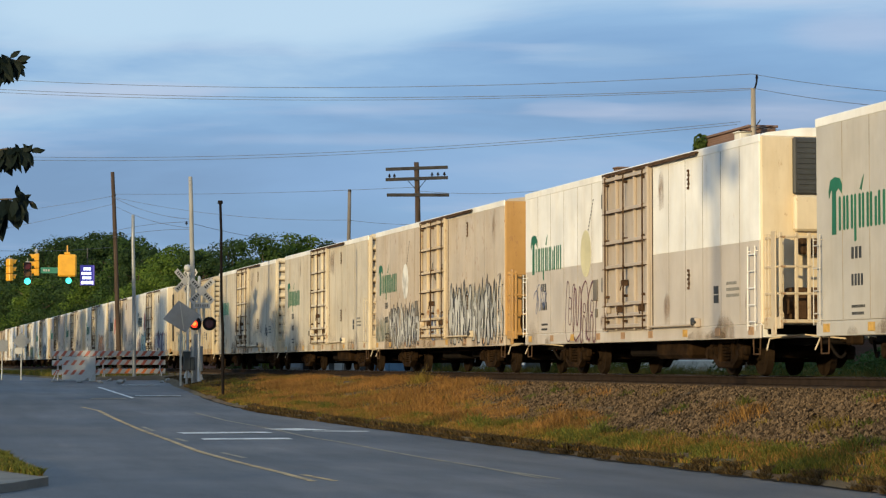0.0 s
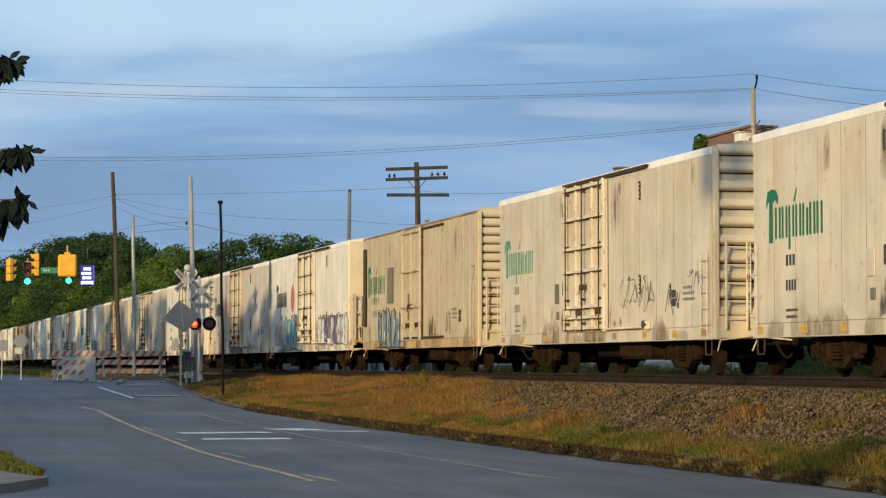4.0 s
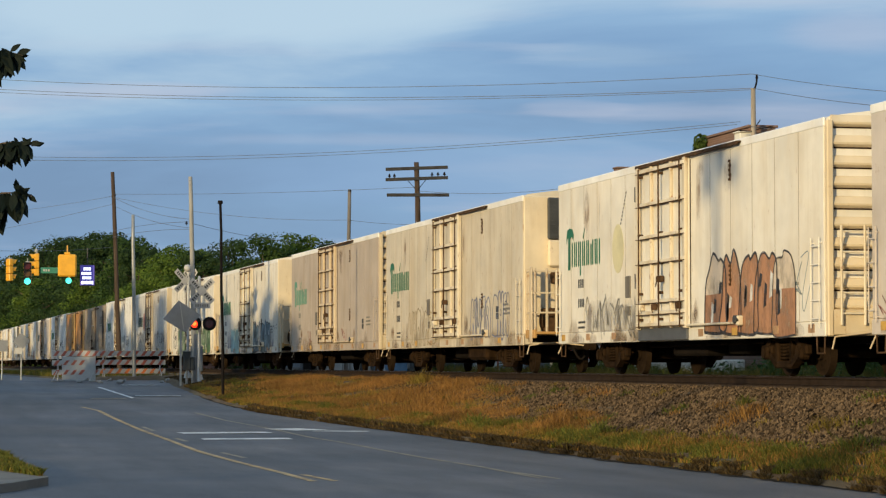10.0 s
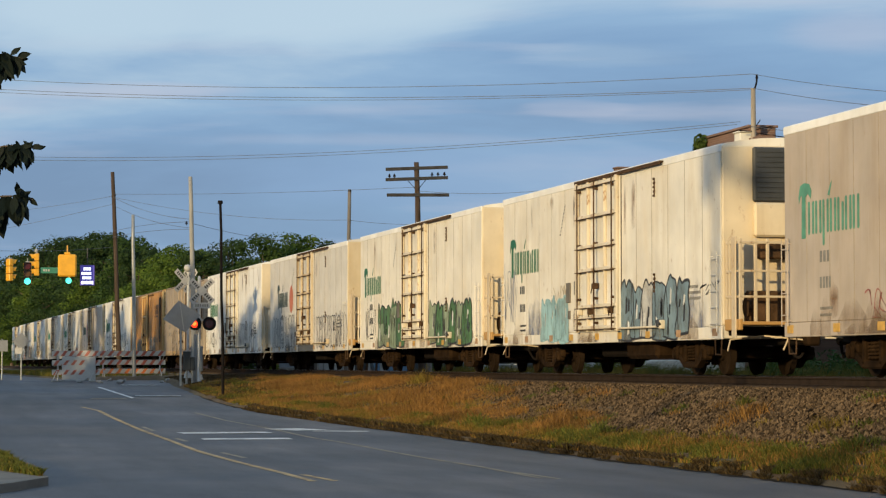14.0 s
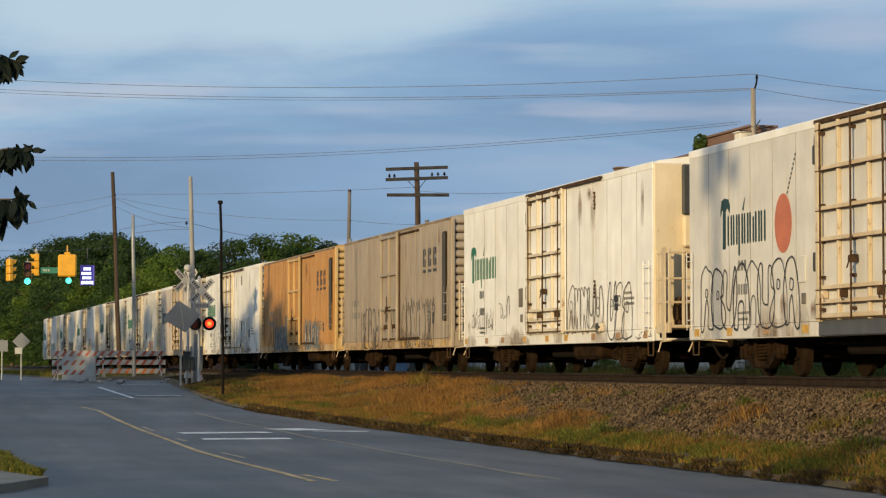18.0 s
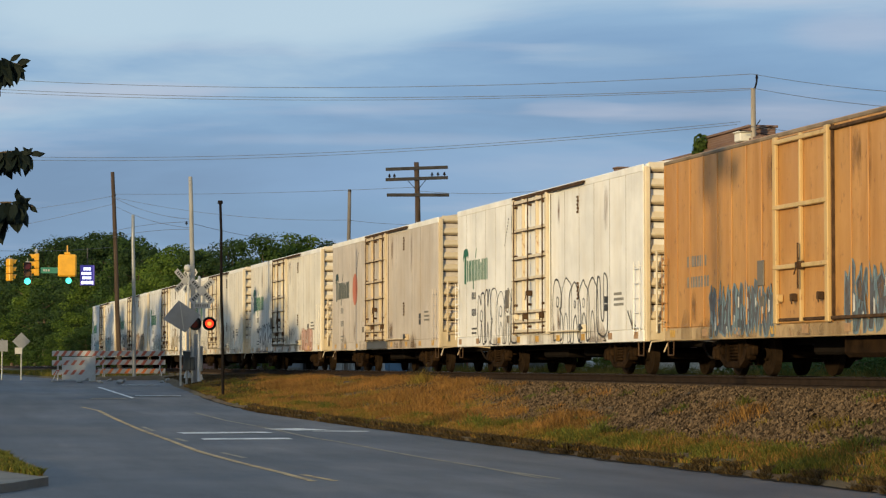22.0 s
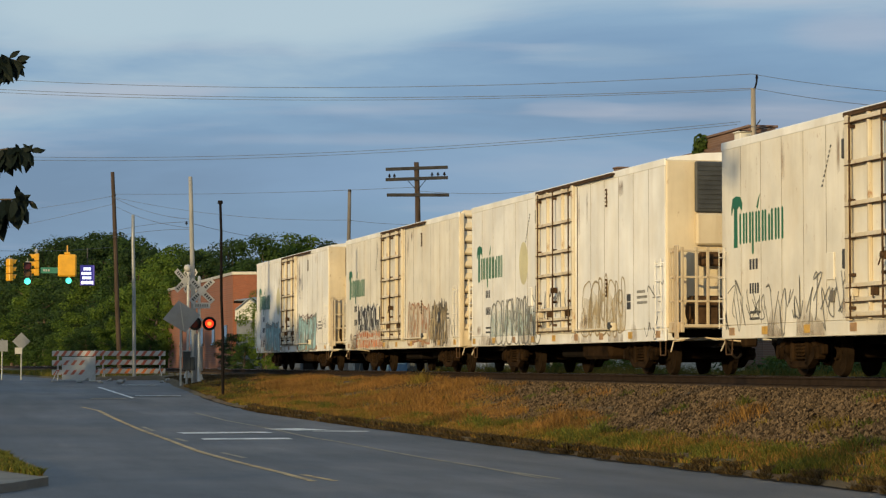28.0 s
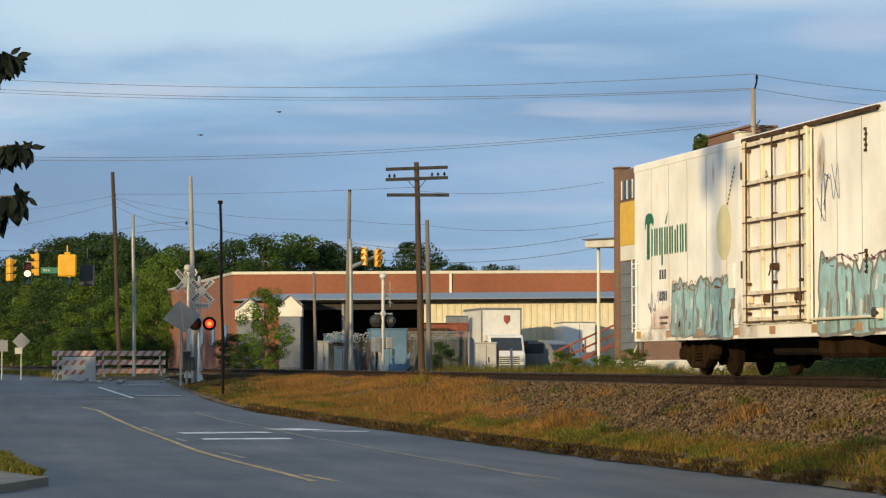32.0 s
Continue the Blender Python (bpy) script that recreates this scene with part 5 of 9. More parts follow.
# far crossing signal seen from behind
m3 = thing("crossing_signal", (-103.5, 21.25, lift(-103.5, 21.25)), "silver crossing signal across the track seen from behind", "crossing signal", turn=FACE + 15)
h3 = 5.30 - lift(-103.5, 21.25)
piece("mast", ("xmast3", 1), lambda bm: (rod(bm, (0, 0, 0), (0, 0, h3), 0.07, 0.07, 12), rod(bm, (0, 0, 0), (0, 0, 0.45), 0.22, 0.14, 10)), M_SILVER, m3)
piece("bell", "bell", lambda bm: None, M_SILVER, m3, (0, 0, h3 + 0.05))
for x in (-0.33, 0.36):
    lamp = piece("flasher", "flasher", lambda bm: None, M_LOUVRE, m3, (x, 0.05, 3.47 - lift(-103.5, 21.25) - 0.02), turn=(0, 0, 180 if x < 0 else 215))
    piece("hood", "flasher_hood", lambda bm: None, M_SIGNALBLACK, lamp)
piece("lamp_arm", "lamp_arm", lambda bm: None, M_SILVER, m3, (0, 0, 3.75 - lift(-103.5, 21.25)))
piece("blade_edge", "blade_edge", lambda bm: (box(bm, -0.02, 0.02, -0.4, 0.4, -0.06, 0.06, 0.01), rod(bm, (0.1, 0, -0.5), (0.1, 0, 0.6), 0.02), rod(bm, (0, 0, 0.2), (0.25, 0, 0.25), 0.02), rod(bm, (0, 0, -0.3), (0.25, 0, -0.35), 0.02)), M_GALV, m3, (0.22, 0, 4.55 - lift(-103.5, 21.25)))
piece("ground_box", "ground_box", lambda bm: (box(bm, -0.45, -0.12, -0.2, 0.2, 0.3, 0.95, 0.03), box(bm, 0.12, 0.42, -0.2, 0.2, 0.45, 0.95, 0.03)), M_CABINET, m3, (0, 0.1, 0.9), "pale junction boxes")


# ---- barricades across the closed street ----
def barricade(name, a, b, label, hot=False, cover=False):
    a, b = Vector(a), Vector(b)
    w = (b - a).length
    turn = math.degrees(math.atan2(b.y - a.y, b.x - a.x))
    z = road_z((a.x + b.x) / 2)
    t = thing(name, (a.x, a.y, z), label, "barricade", "barricades", turn=turn)
    for x in (0.25, w - 0.25):
        piece("upright", "barr_upright", lambda bm: (box(bm, -0.03, 0.03, -0.03, 0.03, 0.03, 1.33, 0.006), box(bm, -0.03, 0.03, -0.55, 0.55, 0, 0.06, 0.01), rod(bm, (0, -0.5, 0.05), (0, 0, 0.5), 0.02)), M_SIGNWHITE, t, (x, 0, 0))
    for k, z0 in enumerate((0.28, 0.68, 1.08)):
        bd = piece("board", ("board", round(w, 2)), lambda bm: box(bm, 0, w, -0.055, -0.03, 0, 0.225, 0.006), M_SIGNWHITE, t, (0, 0, z0), "white board with slanted red stripes")
        n = int(w / 0.36)
        bm = bmesh.new()
        for i in range(n):
            x0 = 0.05 + i * (w - 0.05) / n
            sheet(bm, [(x0, 0.004), (x0 + 0.155, 0.004), (min(x0 + 0.155 + 0.17, w), 0.221), (min(x0 + 0.17, w), 0.221)], -0.0565, 0.003)
        part("stripes", bm, M_HOTORANGE if hot and k == 0 else M_ORANGESTRIPE, bd, "slanted red stripes")
    if cover:
        piece("notice_board", "notice_board", lambda bm: box(bm, 0.48, w - 0.18, -0.09, -0.07, 0.06, 1.05, 0.01), M_SIGNWHITE, t, label="white notice board")
        for k, z0 in enumerate((0.30, 0.70)):
            bm = bmesh.new()
            for i in range(3):
                x0 = 0.52 + i * 0.36
                sheet(bm, [(x0, z0), (x0 + 0.15, z0), (x0 + 0.32, z0 + 0.2), (x0 + 0.17, z0 + 0.2)], -0.0905, 0.004)
            part("stripes", bm, M_ORANGESTRIPE, t, "slanted red stripes")
    return t


barricade("road_barricade", (-106.3, 7.50), (-105.2, 9.42), "red and white striped road barricade with a notice board", cover=True)
barricade("road_barricade", (-112.5, 9.95), (-112.9, 13.05), "red and white striped road barricade with bright orange lower board", hot=True)
bg = random.Random(4)
for x, y, s in ((-101.5, 8.25, 0.5), (-99.5, 9.7, 0.65), (-100.5, 9.0, 0.4), (-101.5, 11.6, 0.4)):
    bag = thing("sand_bag", (x, y, road_z(x) + 0.02), "slumped pale grey sandbag lying on the road", "sandbag", "sandbags on the road", turn=bg.uniform(0, 180))
    bm = bmesh.new()
    bmesh.ops.create_icosphere(bm, subdivisions=2, radius=1.0)
    for v in bm.verts:
        n = noise.noise(v.co * 1.7 + Vector((x, y, 0)))
        v.co = Vector((v.co.x * 0.34 * s, v.co.y * 0.22 * s, max(0.0, v.co.z * 0.16 * s + 0.10 * s))) * (1 + 0.25 * n)
    part("sack", bm, M_SACK, bag, smooth_shade=True)
    piece("tied_neck", "tied_neck", lambda bm: rod(bm, (0.28, 0, 0.10), (0.45, 0.03, 0.16), 0.03, 0.06, 8), M_SACK, bag)
# ---- buildings across the track ----


def local_frame(a, b):
    """Origin and turn so that local x runs along a to b and local -y faces out to the viewer."""
    return math.degrees(math.atan2(b[1] - a[1], b[0] - a[0]))


# long brick warehouse
A, B, C = (-178.7, 25.6), (-169.3, 51.8), (-217.8, 25.2)
wh = thing("warehouse", (A[0], A[1], 0.9), "long red brick warehouse with a pale coping", "warehouse", turn=local_frame(A, B))
W = math.hypot(B[0] - A[0], B[1] - A[1]) + 22
piece("front_wall", "wh_front", lambda bm: box(bm, 0, W, 0, 0.35, 0, 7.2, 0.0), M_BRICK, wh, label="red brick front wall")
piece("coping", "wh_cope", lambda bm: box(bm, -0.08, W, -0.08, 0.43, 7.2, 7.42, 0.02), M_COPING, wh, label="pale metal coping")
piece("roof", "wh_roof", lambda bm: box(bm, 0.2, W, 0.43, 40, 6.8, 7.0), M_SHEDROOF, wh)
side = piece("side_wall", "wh_side", lambda bm: box(bm, 0, 0.35, 0.35, 42, 0, 7.2), M_BRICK, wh, (0, 0, 0), "red brick side wall", turn=(0, 0, 19.5))
piece("coping", "wh_side_cope", lambda bm: box(bm, -0.08, 0.43, 0.43, 42, 7.2, 7.42, 0.02), M_COPING, side)
for k in range(5):
    piece("window", "wh_window", lambda bm: (box(bm, -0.05, 0.1, -0.8, 0.8, 0, 1.3, 0.02), box(bm, -0.12, 0.02, -0.9, 0.9, -0.15, -0.02, 0.02)), M_WINDOW, side, (0.0, 4 + k * 7.0, 2.3), "dark window")
for x in (15.6, 30.0):
    piece("downpipe", "wh_pipe", lambda bm: box(bm, -0.09, 0.09, -0.16, 0.0, 4.9, 7.2, 0.02), M_WHITEPAINT, wh, (x + 0.3, 0, 0), "white downpipe")

# open-fronted metal shed in front of it
SA, SB = (-160.9, 27.6), (-151.5, 46.1)
sh = thing("metal_shed", (SA[0], SA[1], 0.9), "long metal shed with an open dark bay and cream cladding", "shed", turn=local_frame(SA, SB))
SW = math.hypot(SB[0] - SA[0], SB[1] - SA[1])
bay = SW * 0.385
piece("roof", "shed_roof", lambda bm: [box(bm, -4.5 + k * 1.27, -4.5 + (k + 1) * 1.27 - 0.02, -0.6, 9.0, 0, 0.05) for k in range(21)], M_SHEDROOF, sh, (0, 0, 4.93), "blue-grey sheet roof", turn=(4, 0, 0))
piece("gutter", "shed_gutter", lambda bm: box(bm, -4.5, SW + 1, -0.75, -0.60, 4.72, 4.90, 0.02), M_BLACK, sh, label="dark gutter")
for k in range(int((SW - bay) / 0.42)):
    piece("cladding_rib", "clad_rib", lambda bm: (box(bm, 0, 0.40, -0.02, 0.04, 0, 4.75), box(bm, 0.0, 0.09, -0.06, 0.0, 0, 4.75, 0.01)), M_CREAMWALL, sh, (bay + 0.2 + k * 0.42, 0, 0))
# the bay's shade is in the colour of its lining and beam
piece("back_wall", "shed_back", lambda bm: (box(bm, -0.3, bay + 1, 8.0, 8.2, 0, 5.2), box(bm, -0.3, -0.1, 0, 8.0, 0, 4.8), box(bm, bay + 0.05, bay + 0.2, 0.05, 8.0, 0, 4.8), box(bm, -0.3, SW, 0.1, 8.2, 4.80, 4.88)), M_DARKINSIDE, sh, label="shed lining coloured dark as shade")
for x in (0.0, bay * 0.36, bay * 0.7, bay):
    piece("column", "shed_column", lambda bm: box(bm, -0.1, 0.1, -0.1, 0.1, 0, 4.8, 0.01), M_GREYDOOR, sh, (x, -0.15, 0))
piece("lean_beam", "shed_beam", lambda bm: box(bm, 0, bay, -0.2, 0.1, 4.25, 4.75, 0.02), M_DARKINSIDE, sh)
# little white gabled offices at its end
for (gx, gy, w, h, mat) in ((-156.2, 26.0, 1.35, 3.75, M_GREYDOOR), (-158.7, 23.75, 1.6, 3.55, M_GREYDOOR)):
    g = thing("gabled_annex", (gx, gy, 0.9), "small annex with a white gable and grey walls", "annex", turn=FACE - 5)
    piece("wall", ("annex_wall", w), lambda bm: box(bm, -w / 2, w / 2, 0, 3.0, 0, h, 0.01), mat, g, label="grey annex wall")

    def gable(bm):
        f = [bm.verts.new(p) for p in ((-w / 2 - 0.1, -0.05, h), (w / 2 + 0.1, -0.05, h), (w / 2 + 0.1, -0.05, h + 0.6), (0, -0.05, h + 1.35), (-w / 2 - 0.1, -0.05, h + 0.6))]
        q = [bm.verts.new((v.co.x, 3.0, v.co.z)) for v in f]
        bm.faces.new(f), bm.faces.new(q[::-1])
        for i in range(5):
            bm.faces.new((f[i], q[i], q[(i + 1) % 5], f[(i + 1) % 5]))

    piece("gable", ("annex_gable", w), gable, M_WHITEPAINT, g, label="white gable")
    piece("roof", ("annex_roof", w), lambda bm: [box(bm, 0, w / 2 + 0.35, -0.2, 3.1, 0, 0.06) for k in (1,)], M_SHEDROOF, g, (0, 0, h + 1.38), turn=(0, 40, 0))
    piece("roof", ("annex_roof2", w), lambda bm: [box(bm, -w / 2 - 0.35, 0, -0.2, 3.1, 0, 0.06) for k in (1,)], M_SHEDROOF, g, (0, 0, h + 1.38), turn=(0, -40, 0))
    piece("bench_slab", ("annex_slab", w), lambda bm: box(bm, -w / 2, w / 2, -0.5, 0, 0, 0.5, 0.03), M_WALKWAY, g)

# old brick building close behind the track
ob0 = thing("brick_building", (-88.4, 27.0, 0.9), "old brown brick building with a raised parapet beside the track", "building", turn=0)
piece("wall", "bb_wall", lambda bm: box(bm, 0, 15.6, 0, 0.4, 0, 7.85), M_OLDBRICK, ob0, label="brown brick wall")
piece("end_wall", "bb_end", lambda bm: box(bm, 0.0, 0.4, 0.4, 16, 0, 7.85), M_OLDBRICK, ob0, label="brown brick end wall")
piece("corner_pier", "bb_pier", lambda bm: (box(bm, -0.04, 0.40, -0.06, 0.42, 0, 7.97, 0.02), box(bm, -0.08, 0.46, -0.10, 0.46, 7.97, 8.04, 0.02)), M_OLDBRICK, ob0, label="brick corner pier")
piece("roof", "bb_roof", lambda bm: box(bm, 0.4, 15.6, 0.4, 16, 7.5, 7.7), M_SHEDROOF, ob0)
piece("parapet", "bb_parapet", lambda bm: (box(bm, 10.0, 14.2, 0.1, 1.0, 7.85, 8.22, 0.03), box(bm, 9.94, 14.26, 0.04, 1.06, 8.22, 8.30, 0.02)), M_OLDBRICK, ob0, label="raised brown parapet block")
piece("vent_box", "bb_vent", lambda bm: (box(bm, 13.9, 14.45, -0.3, 0.1, 7.75, 8.03, 0.03), box(bm, 13.85, 14.5, -0.34, 0.14, 8.03, 8.08, 0.02)), M_WHITEPAINT, ob0, label="pale block beside the parapet")
piece("yellow_panel", "bb_yellow", lambda bm: box(bm, 0.75, 6.0, -0.06, 0.0, 5.05, 6.65, 0.01), M_YELLOWPANEL, ob0, label="yellow wall panel")
piece("cream_band", "bb_cream", lambda bm: box(bm, 0.75, 6.0, -0.05, 0.0, 4.5, 5.05, 0.01), M_WHITEPAINT, ob0, label="cream wall band")
dr = piece("door", "bb_door", lambda bm: box(bm, 0.8, 3.2, -0.05, 0.0, 1.2, 4.45, 0.02), M_GREYDOOR, ob0, label="tall grey loading door")
for k in range(6):
    piece("door_rib", "bb_door_rib", lambda bm: box(bm, 0.8, 3.2, -0.08, -0.05, 0, 0.04, 0.008), M_GREYDOOR, dr, (0, 0, 1.5 + 0.5 * k))
wn1 = piece("window", "bb_win", lambda bm: box(bm, 0.9, 3.0, -0.03, 0.02, 6.75, 7.45), M_WINDOW, ob0, label="clerestory window")
for k in range(4):
    piece("window_bar", "bb_bar", lambda bm: box(bm, -0.04, 0.04, -0.07, -0.03, 6.75, 7.45, 0.008), M_WHITEPAINT, wn1, (0.95 + k * 0.66, 0, 0))
piece("plinth", "bb_plinth", lambda bm: box(bm, 0.6, 14, -0.25, 0.0, 0, 0.85, 0.04), M_WHITEPAINT, ob0, label="whitewashed plinth")
vine = leaf_mat("ivy_leaves", (0.03, 0.06, 0.015), (0.08, 0.12, 0.03))


def leaf_cloud(bm_verts, bm_faces, rng, centre, radius, n, size):
    k = len(bm_verts)
    for i in range(n):
        d = Vector((rng.gauss(0, 1), rng.gauss(0, 1), rng.gauss(0, 1)))
        d.normalize()
        p = Vector(centre) + Vector((d.x * radius[0], d.y * radius[1], d.z * radius[2])) * (0.55 + 0.5 * rng.random() ** 0.6)
        nrm = (d + Vector((rng.uniform(-0.8, 0.8), rng.uniform(-0.8, 0.8), rng.uniform(-0.3, 0.9)))).normalized()
        a = nrm.orthogonal().normalized()
        b = nrm.cross(a)
        r = rng.uniform(0, 6.28)
        u, v = a * math.cos(r) + b * math.sin(r), b * math.cos(r) - a * math.sin(r)
        s = size * rng.uniform(0.6, 1.35)
        bm_verts += [tuple(p - u * s), tuple(p + v * s * 0.55 + nrm * s * 0.15), tuple(p + u * s), tuple(p - v * s * 0.55 + nrm * s * 0.15)]
        bm_faces.append((k, k + 1, k + 2, k + 3))
        k += 4


vv, vf = [], []
rg = random.Random(21)
for k in range(6):
    leaf_cloud(vv, vf, rg, (9.85 + 0.04 * k, -0.1, 7.75 + 0.08 * k), (0.28, 0.2, 0.22), 60, 0.09)
raw_mesh("ivy", vv, vf, vine, ob0, "green ivy on the parapet")

# loading canopy and its post
cn = thing("canopy", (-94.0, 28.1, 0.9), "white loading canopy on a slim post", "canopy", turn=0)
piece("roof_slab", "canopy_slab", lambda bm: box(bm, -0.55, 5.4, -0.5, 1.0, 0, 0.30, 0.03), M_WHITEPAINT, cn, (0, 0, 5.30), "white canopy slab", turn=(0, 2.0, 0))
piece("roof_sheet", "canopy_sheet", lambda bm: box(bm, -0.65, 5.5, -0.6, 1.1, 0.305, 0.36, 0.01), M_GREYDOOR, cn, (0, 0, 5.30), "dark canopy sheeting", turn=(0, 2.0, 0))
piece("post", "canopy_post", lambda bm: (rod(bm, (0, 0, 0), (0, 0, 5.3), 0.065, 0.065, 10), box(bm, -0.2, 0.2, -0.2, 0.2, 0, 0.2, 0.02)), M_WHITEPAINT, cn, (0, -0.1, 0.0))
# red steel ramp with railing and a low wall
rp = thing("loading_ramp", (-125.0, 34.8, 0.9), "red oxide steel loading ramp with a railing", "ramp", turn=FACE)
piece("deck", "ramp_deck", lambda bm: box(bm, 0, 4.4, 0, 1.6, -0.1, 0.06, 0.02), M_REDIRON, rp, (0, 0, 0.3), turn=(0, -24, 0))
for k in range(6):
    piece("railing_post", "ramp_post", lambda bm: box(bm, -0.04, 0.04, -0.04, 0.04, 0, 1.0, 0.01), M_REDIRON, rp, (0.1 + 0.78 * k, 0, 0.35 + 0.345 * k))
for dz in (0.5, 1.0):
    piece("handrail", "ramp_rail", lambda bm: box(bm, 0, 4.45, -0.04, 0.04, -0.05, 0.05, 0.01), M_REDIRON, rp, (0, 0, 0.33 + dz), turn=(0, -24, 0))
piece("landing", "ramp_landing", lambda bm: (box(bm, 3.9, 7.0, 0, 2.0, 0, 2.5, 0.03)), M_REDIRON, rp)

# ---- yard clutter behind the fence ----
fence = tagged(new("yard_fence"), "dull grey slatted yard fence", "fence", kind="")
fa, fb = Vector((-126.7, 21.2)), Vector((-120.9, 29.2))
fl = (fb - fa).length
fence.matrix_basis = pose(fa.x, fa.y, 0.9, 0, 0, math.degrees(math.atan2(fb.y - fa.y, fb.x - fa.x)))
fr = random.Random(6)
for k in [q for q in range(int(fl / 0.155)) if 0.36 < q * 0.155 / fl < 0.46 or q * 0.155 / fl > 0.665]:
    piece("slat", "fence_slat", lambda bm: box(bm, 0, 0.145, -0.012, 0.012, 0, 1.95, 0.004), M_FENCE, fence, (k * 0.155, fr.uniform(-0.02, 0.02), fr.uniform(0, 0.12)), turn=(0, fr.uniform(-1, 1), 0))
for k in (1.5, 2, 3, 4):
    piece("post", "fence_post", lambda bm: rod(bm, (0, 0.06, 0), (0, 0.06, 2.25), 0.045), M_GALV, fence, (k * fl / 4, 0, 0))
for z in (0.3, 1.8):
    piece("rail", "fence_rail", lambda bm: rod(bm, (fl * 0.37, 0.03, 0), (fl, 0.03, 0), 0.02), M_FENCE, fence, (0, 0, z))
bmw = bmesh.new()
for k in range(46):
    x = fl * 0.66 + k * fl * 0.34 / 46
    wire_tube(bmw, [(x + 0.22 * math.cos(a), 0.03 * math.sin(2 * a), 2.15 + 0.2 * math.sin(a)) for a in [2 * math.pi * i / 10 for i in range(11)]], 0.012, 4)
part("barbed_coil", bmw, M_GALV, fence, "coiled wire along the top")


def crate(name, where, size, material, label, category, turn=FACE, lid=None):
    """A box-shaped cabinet, bin or container with a lid and a base frame."""
    w, d, h = size
    t = thing(name, where, label, category, turn=turn)
    piece("case", ("crate", size), lambda bm: box(bm, -w / 2, w / 2, 0, d, 0.06, h, min(0.04, h * 0.1)), material, t)
    piece("lid", ("crate_lid", size), lambda bm: box(bm, -w / 2 - 0.03, w / 2 + 0.03, -0.03, d + 0.03, h, h + 0.06, 0.015), lid or material, t)
    piece("base", ("crate_base", size), lambda bm: box(bm, -w / 2 + 0.05, w / 2 - 0.05, 0.05, d - 0.05, 0, 0.07), M_BLACK, t)
    piece("door_seam", ("crate_seam", size), lambda bm: (box(bm, -0.012, 0.012, -0.008, 0, 0.15, h - 0.1), box(bm, w * 0.08, w * 0.14, -0.04, 0, h * 0.45, h * 0.6, 0.008)), M_DARKMARK, t)
    return t


crate("electric_cabinet", (-117.6, 21.22, 0.95), (0.52, 0.6, 1.72), M_CABINET, "pale grey electric cabinet by the track", "cabinet")
crate("blue_container", (-122.9, 25.55, 0.9), (1.85, 2.2, 2.45), M_BLUEPAINT, "faded blue steel container in the yard", "container")
crate("blue_container", (-131.4, 24.5, 0.9), (1.3, 2.0, 2.3), M_BLUEPAINT, "faded blue drum crate in the yard", "container")
crate("junk_panel", (-118.6, 22.35, 0.95), (0.8, 0.25, 1.45), M_SIGNWHITE, "pale leaning boards by the cabinet", "boards")
crate("old_freezer", (-120.4, 30.0, 0.9), (1.05, 0.9, 1.75), M_SIGNWHITE, "old white freezer standing in weeds", "freezer")
crate("yard_door", (-146.5, 34.7, 0.9), (1.3, 0.5, 3.6), M_GREYDOOR, "tall grey panel leaning at the shed", "panel")
crate("rusty_rack", (-131.4, 31.2, 0.9), (1.1, 0.6, 2.9), M_REDIRON, "rust-red steel rack standing beside the shed", "rack")
crate("rusty_rack", (-131.0, 29.4, 0.9), (2.2, 0.6, 2.6), M_RUSTBAR, "low rust-brown pipe rack in the yard", "rack")
crate("rusty_bin", (-132.0, 30.35, 0.9), (2.3, 1.6, 2.9), M_REDIRON, "rust-red open scrap bin behind the fence", "bin", lid=M_RUSTBAR)
yr = random.Random(44)
for k in range(14):
    yj = 22.55 + 0.16 * k + yr.uniform(-0.05, 0.05)
    jb = thing("leaning_board", (-119.6 + yr.uniform(-0.4, 0.4), yj, 0.9), "pale worn board leaning in the yard", "board", "boards leaning in the yard", turn=FACE + yr.uniform(-30, 30))
    piece("plank", ("yard_plank", k % 4), lambda bm: box(bm, -0.06 - 0.02 * (k % 3), 0.06, -0.02, 0.02, 0, 1.15 + 0.22 * (k % 4), 0.006), (M_SIGNWHITE, M_BLEACHED, M_FENCE, M_RUSTBAR)[k % 4], jb, turn=(yr.uniform(-10, 10), yr.uniform(-16, 16), 0))
for k in range(12):
    wl_ = thing("wire_coil", (-124.6 + yr.uniform(-0.5, 0.5), 22.8 + 0.27 * k, 2.72 + yr.uniform(-0.05, 0.10)), "pale coil of scrap wire lying on the crates", "coil", "coils on the crates", turn=FACE + yr.uniform(-40, 40))
    piece("ring", ("scrap_ring", k % 2), lambda bm: [box(bm, 0.22 * math.cos(a) - 0.05, 0.22 * math.cos(a) + 0.05, -0.06, 0.06, 0.22 + 0.22 * math.sin(a) - 0.05, 0.22 + 0.22 * math.sin(a) + 0.05, 0.02) for a in [2 * math.pi * q / 10 for q in range(10)]], (M_SIGNWHITE, M_GALV)[k % 2], wl_)
crate("scrap_stack", (-125.2, 24.2, 0.9), (3.6, 0.9, 1.78), M_FENCE, "grey stacked scrap crates in the yard", "crates")
crate("white_trailer", (-149.2, 43.2, 0.9), (2.0, 4.0, 3.3), M_VEHWHITE, "white box trailer parked by the shed", "trailer", lid=M_GREYDOOR)
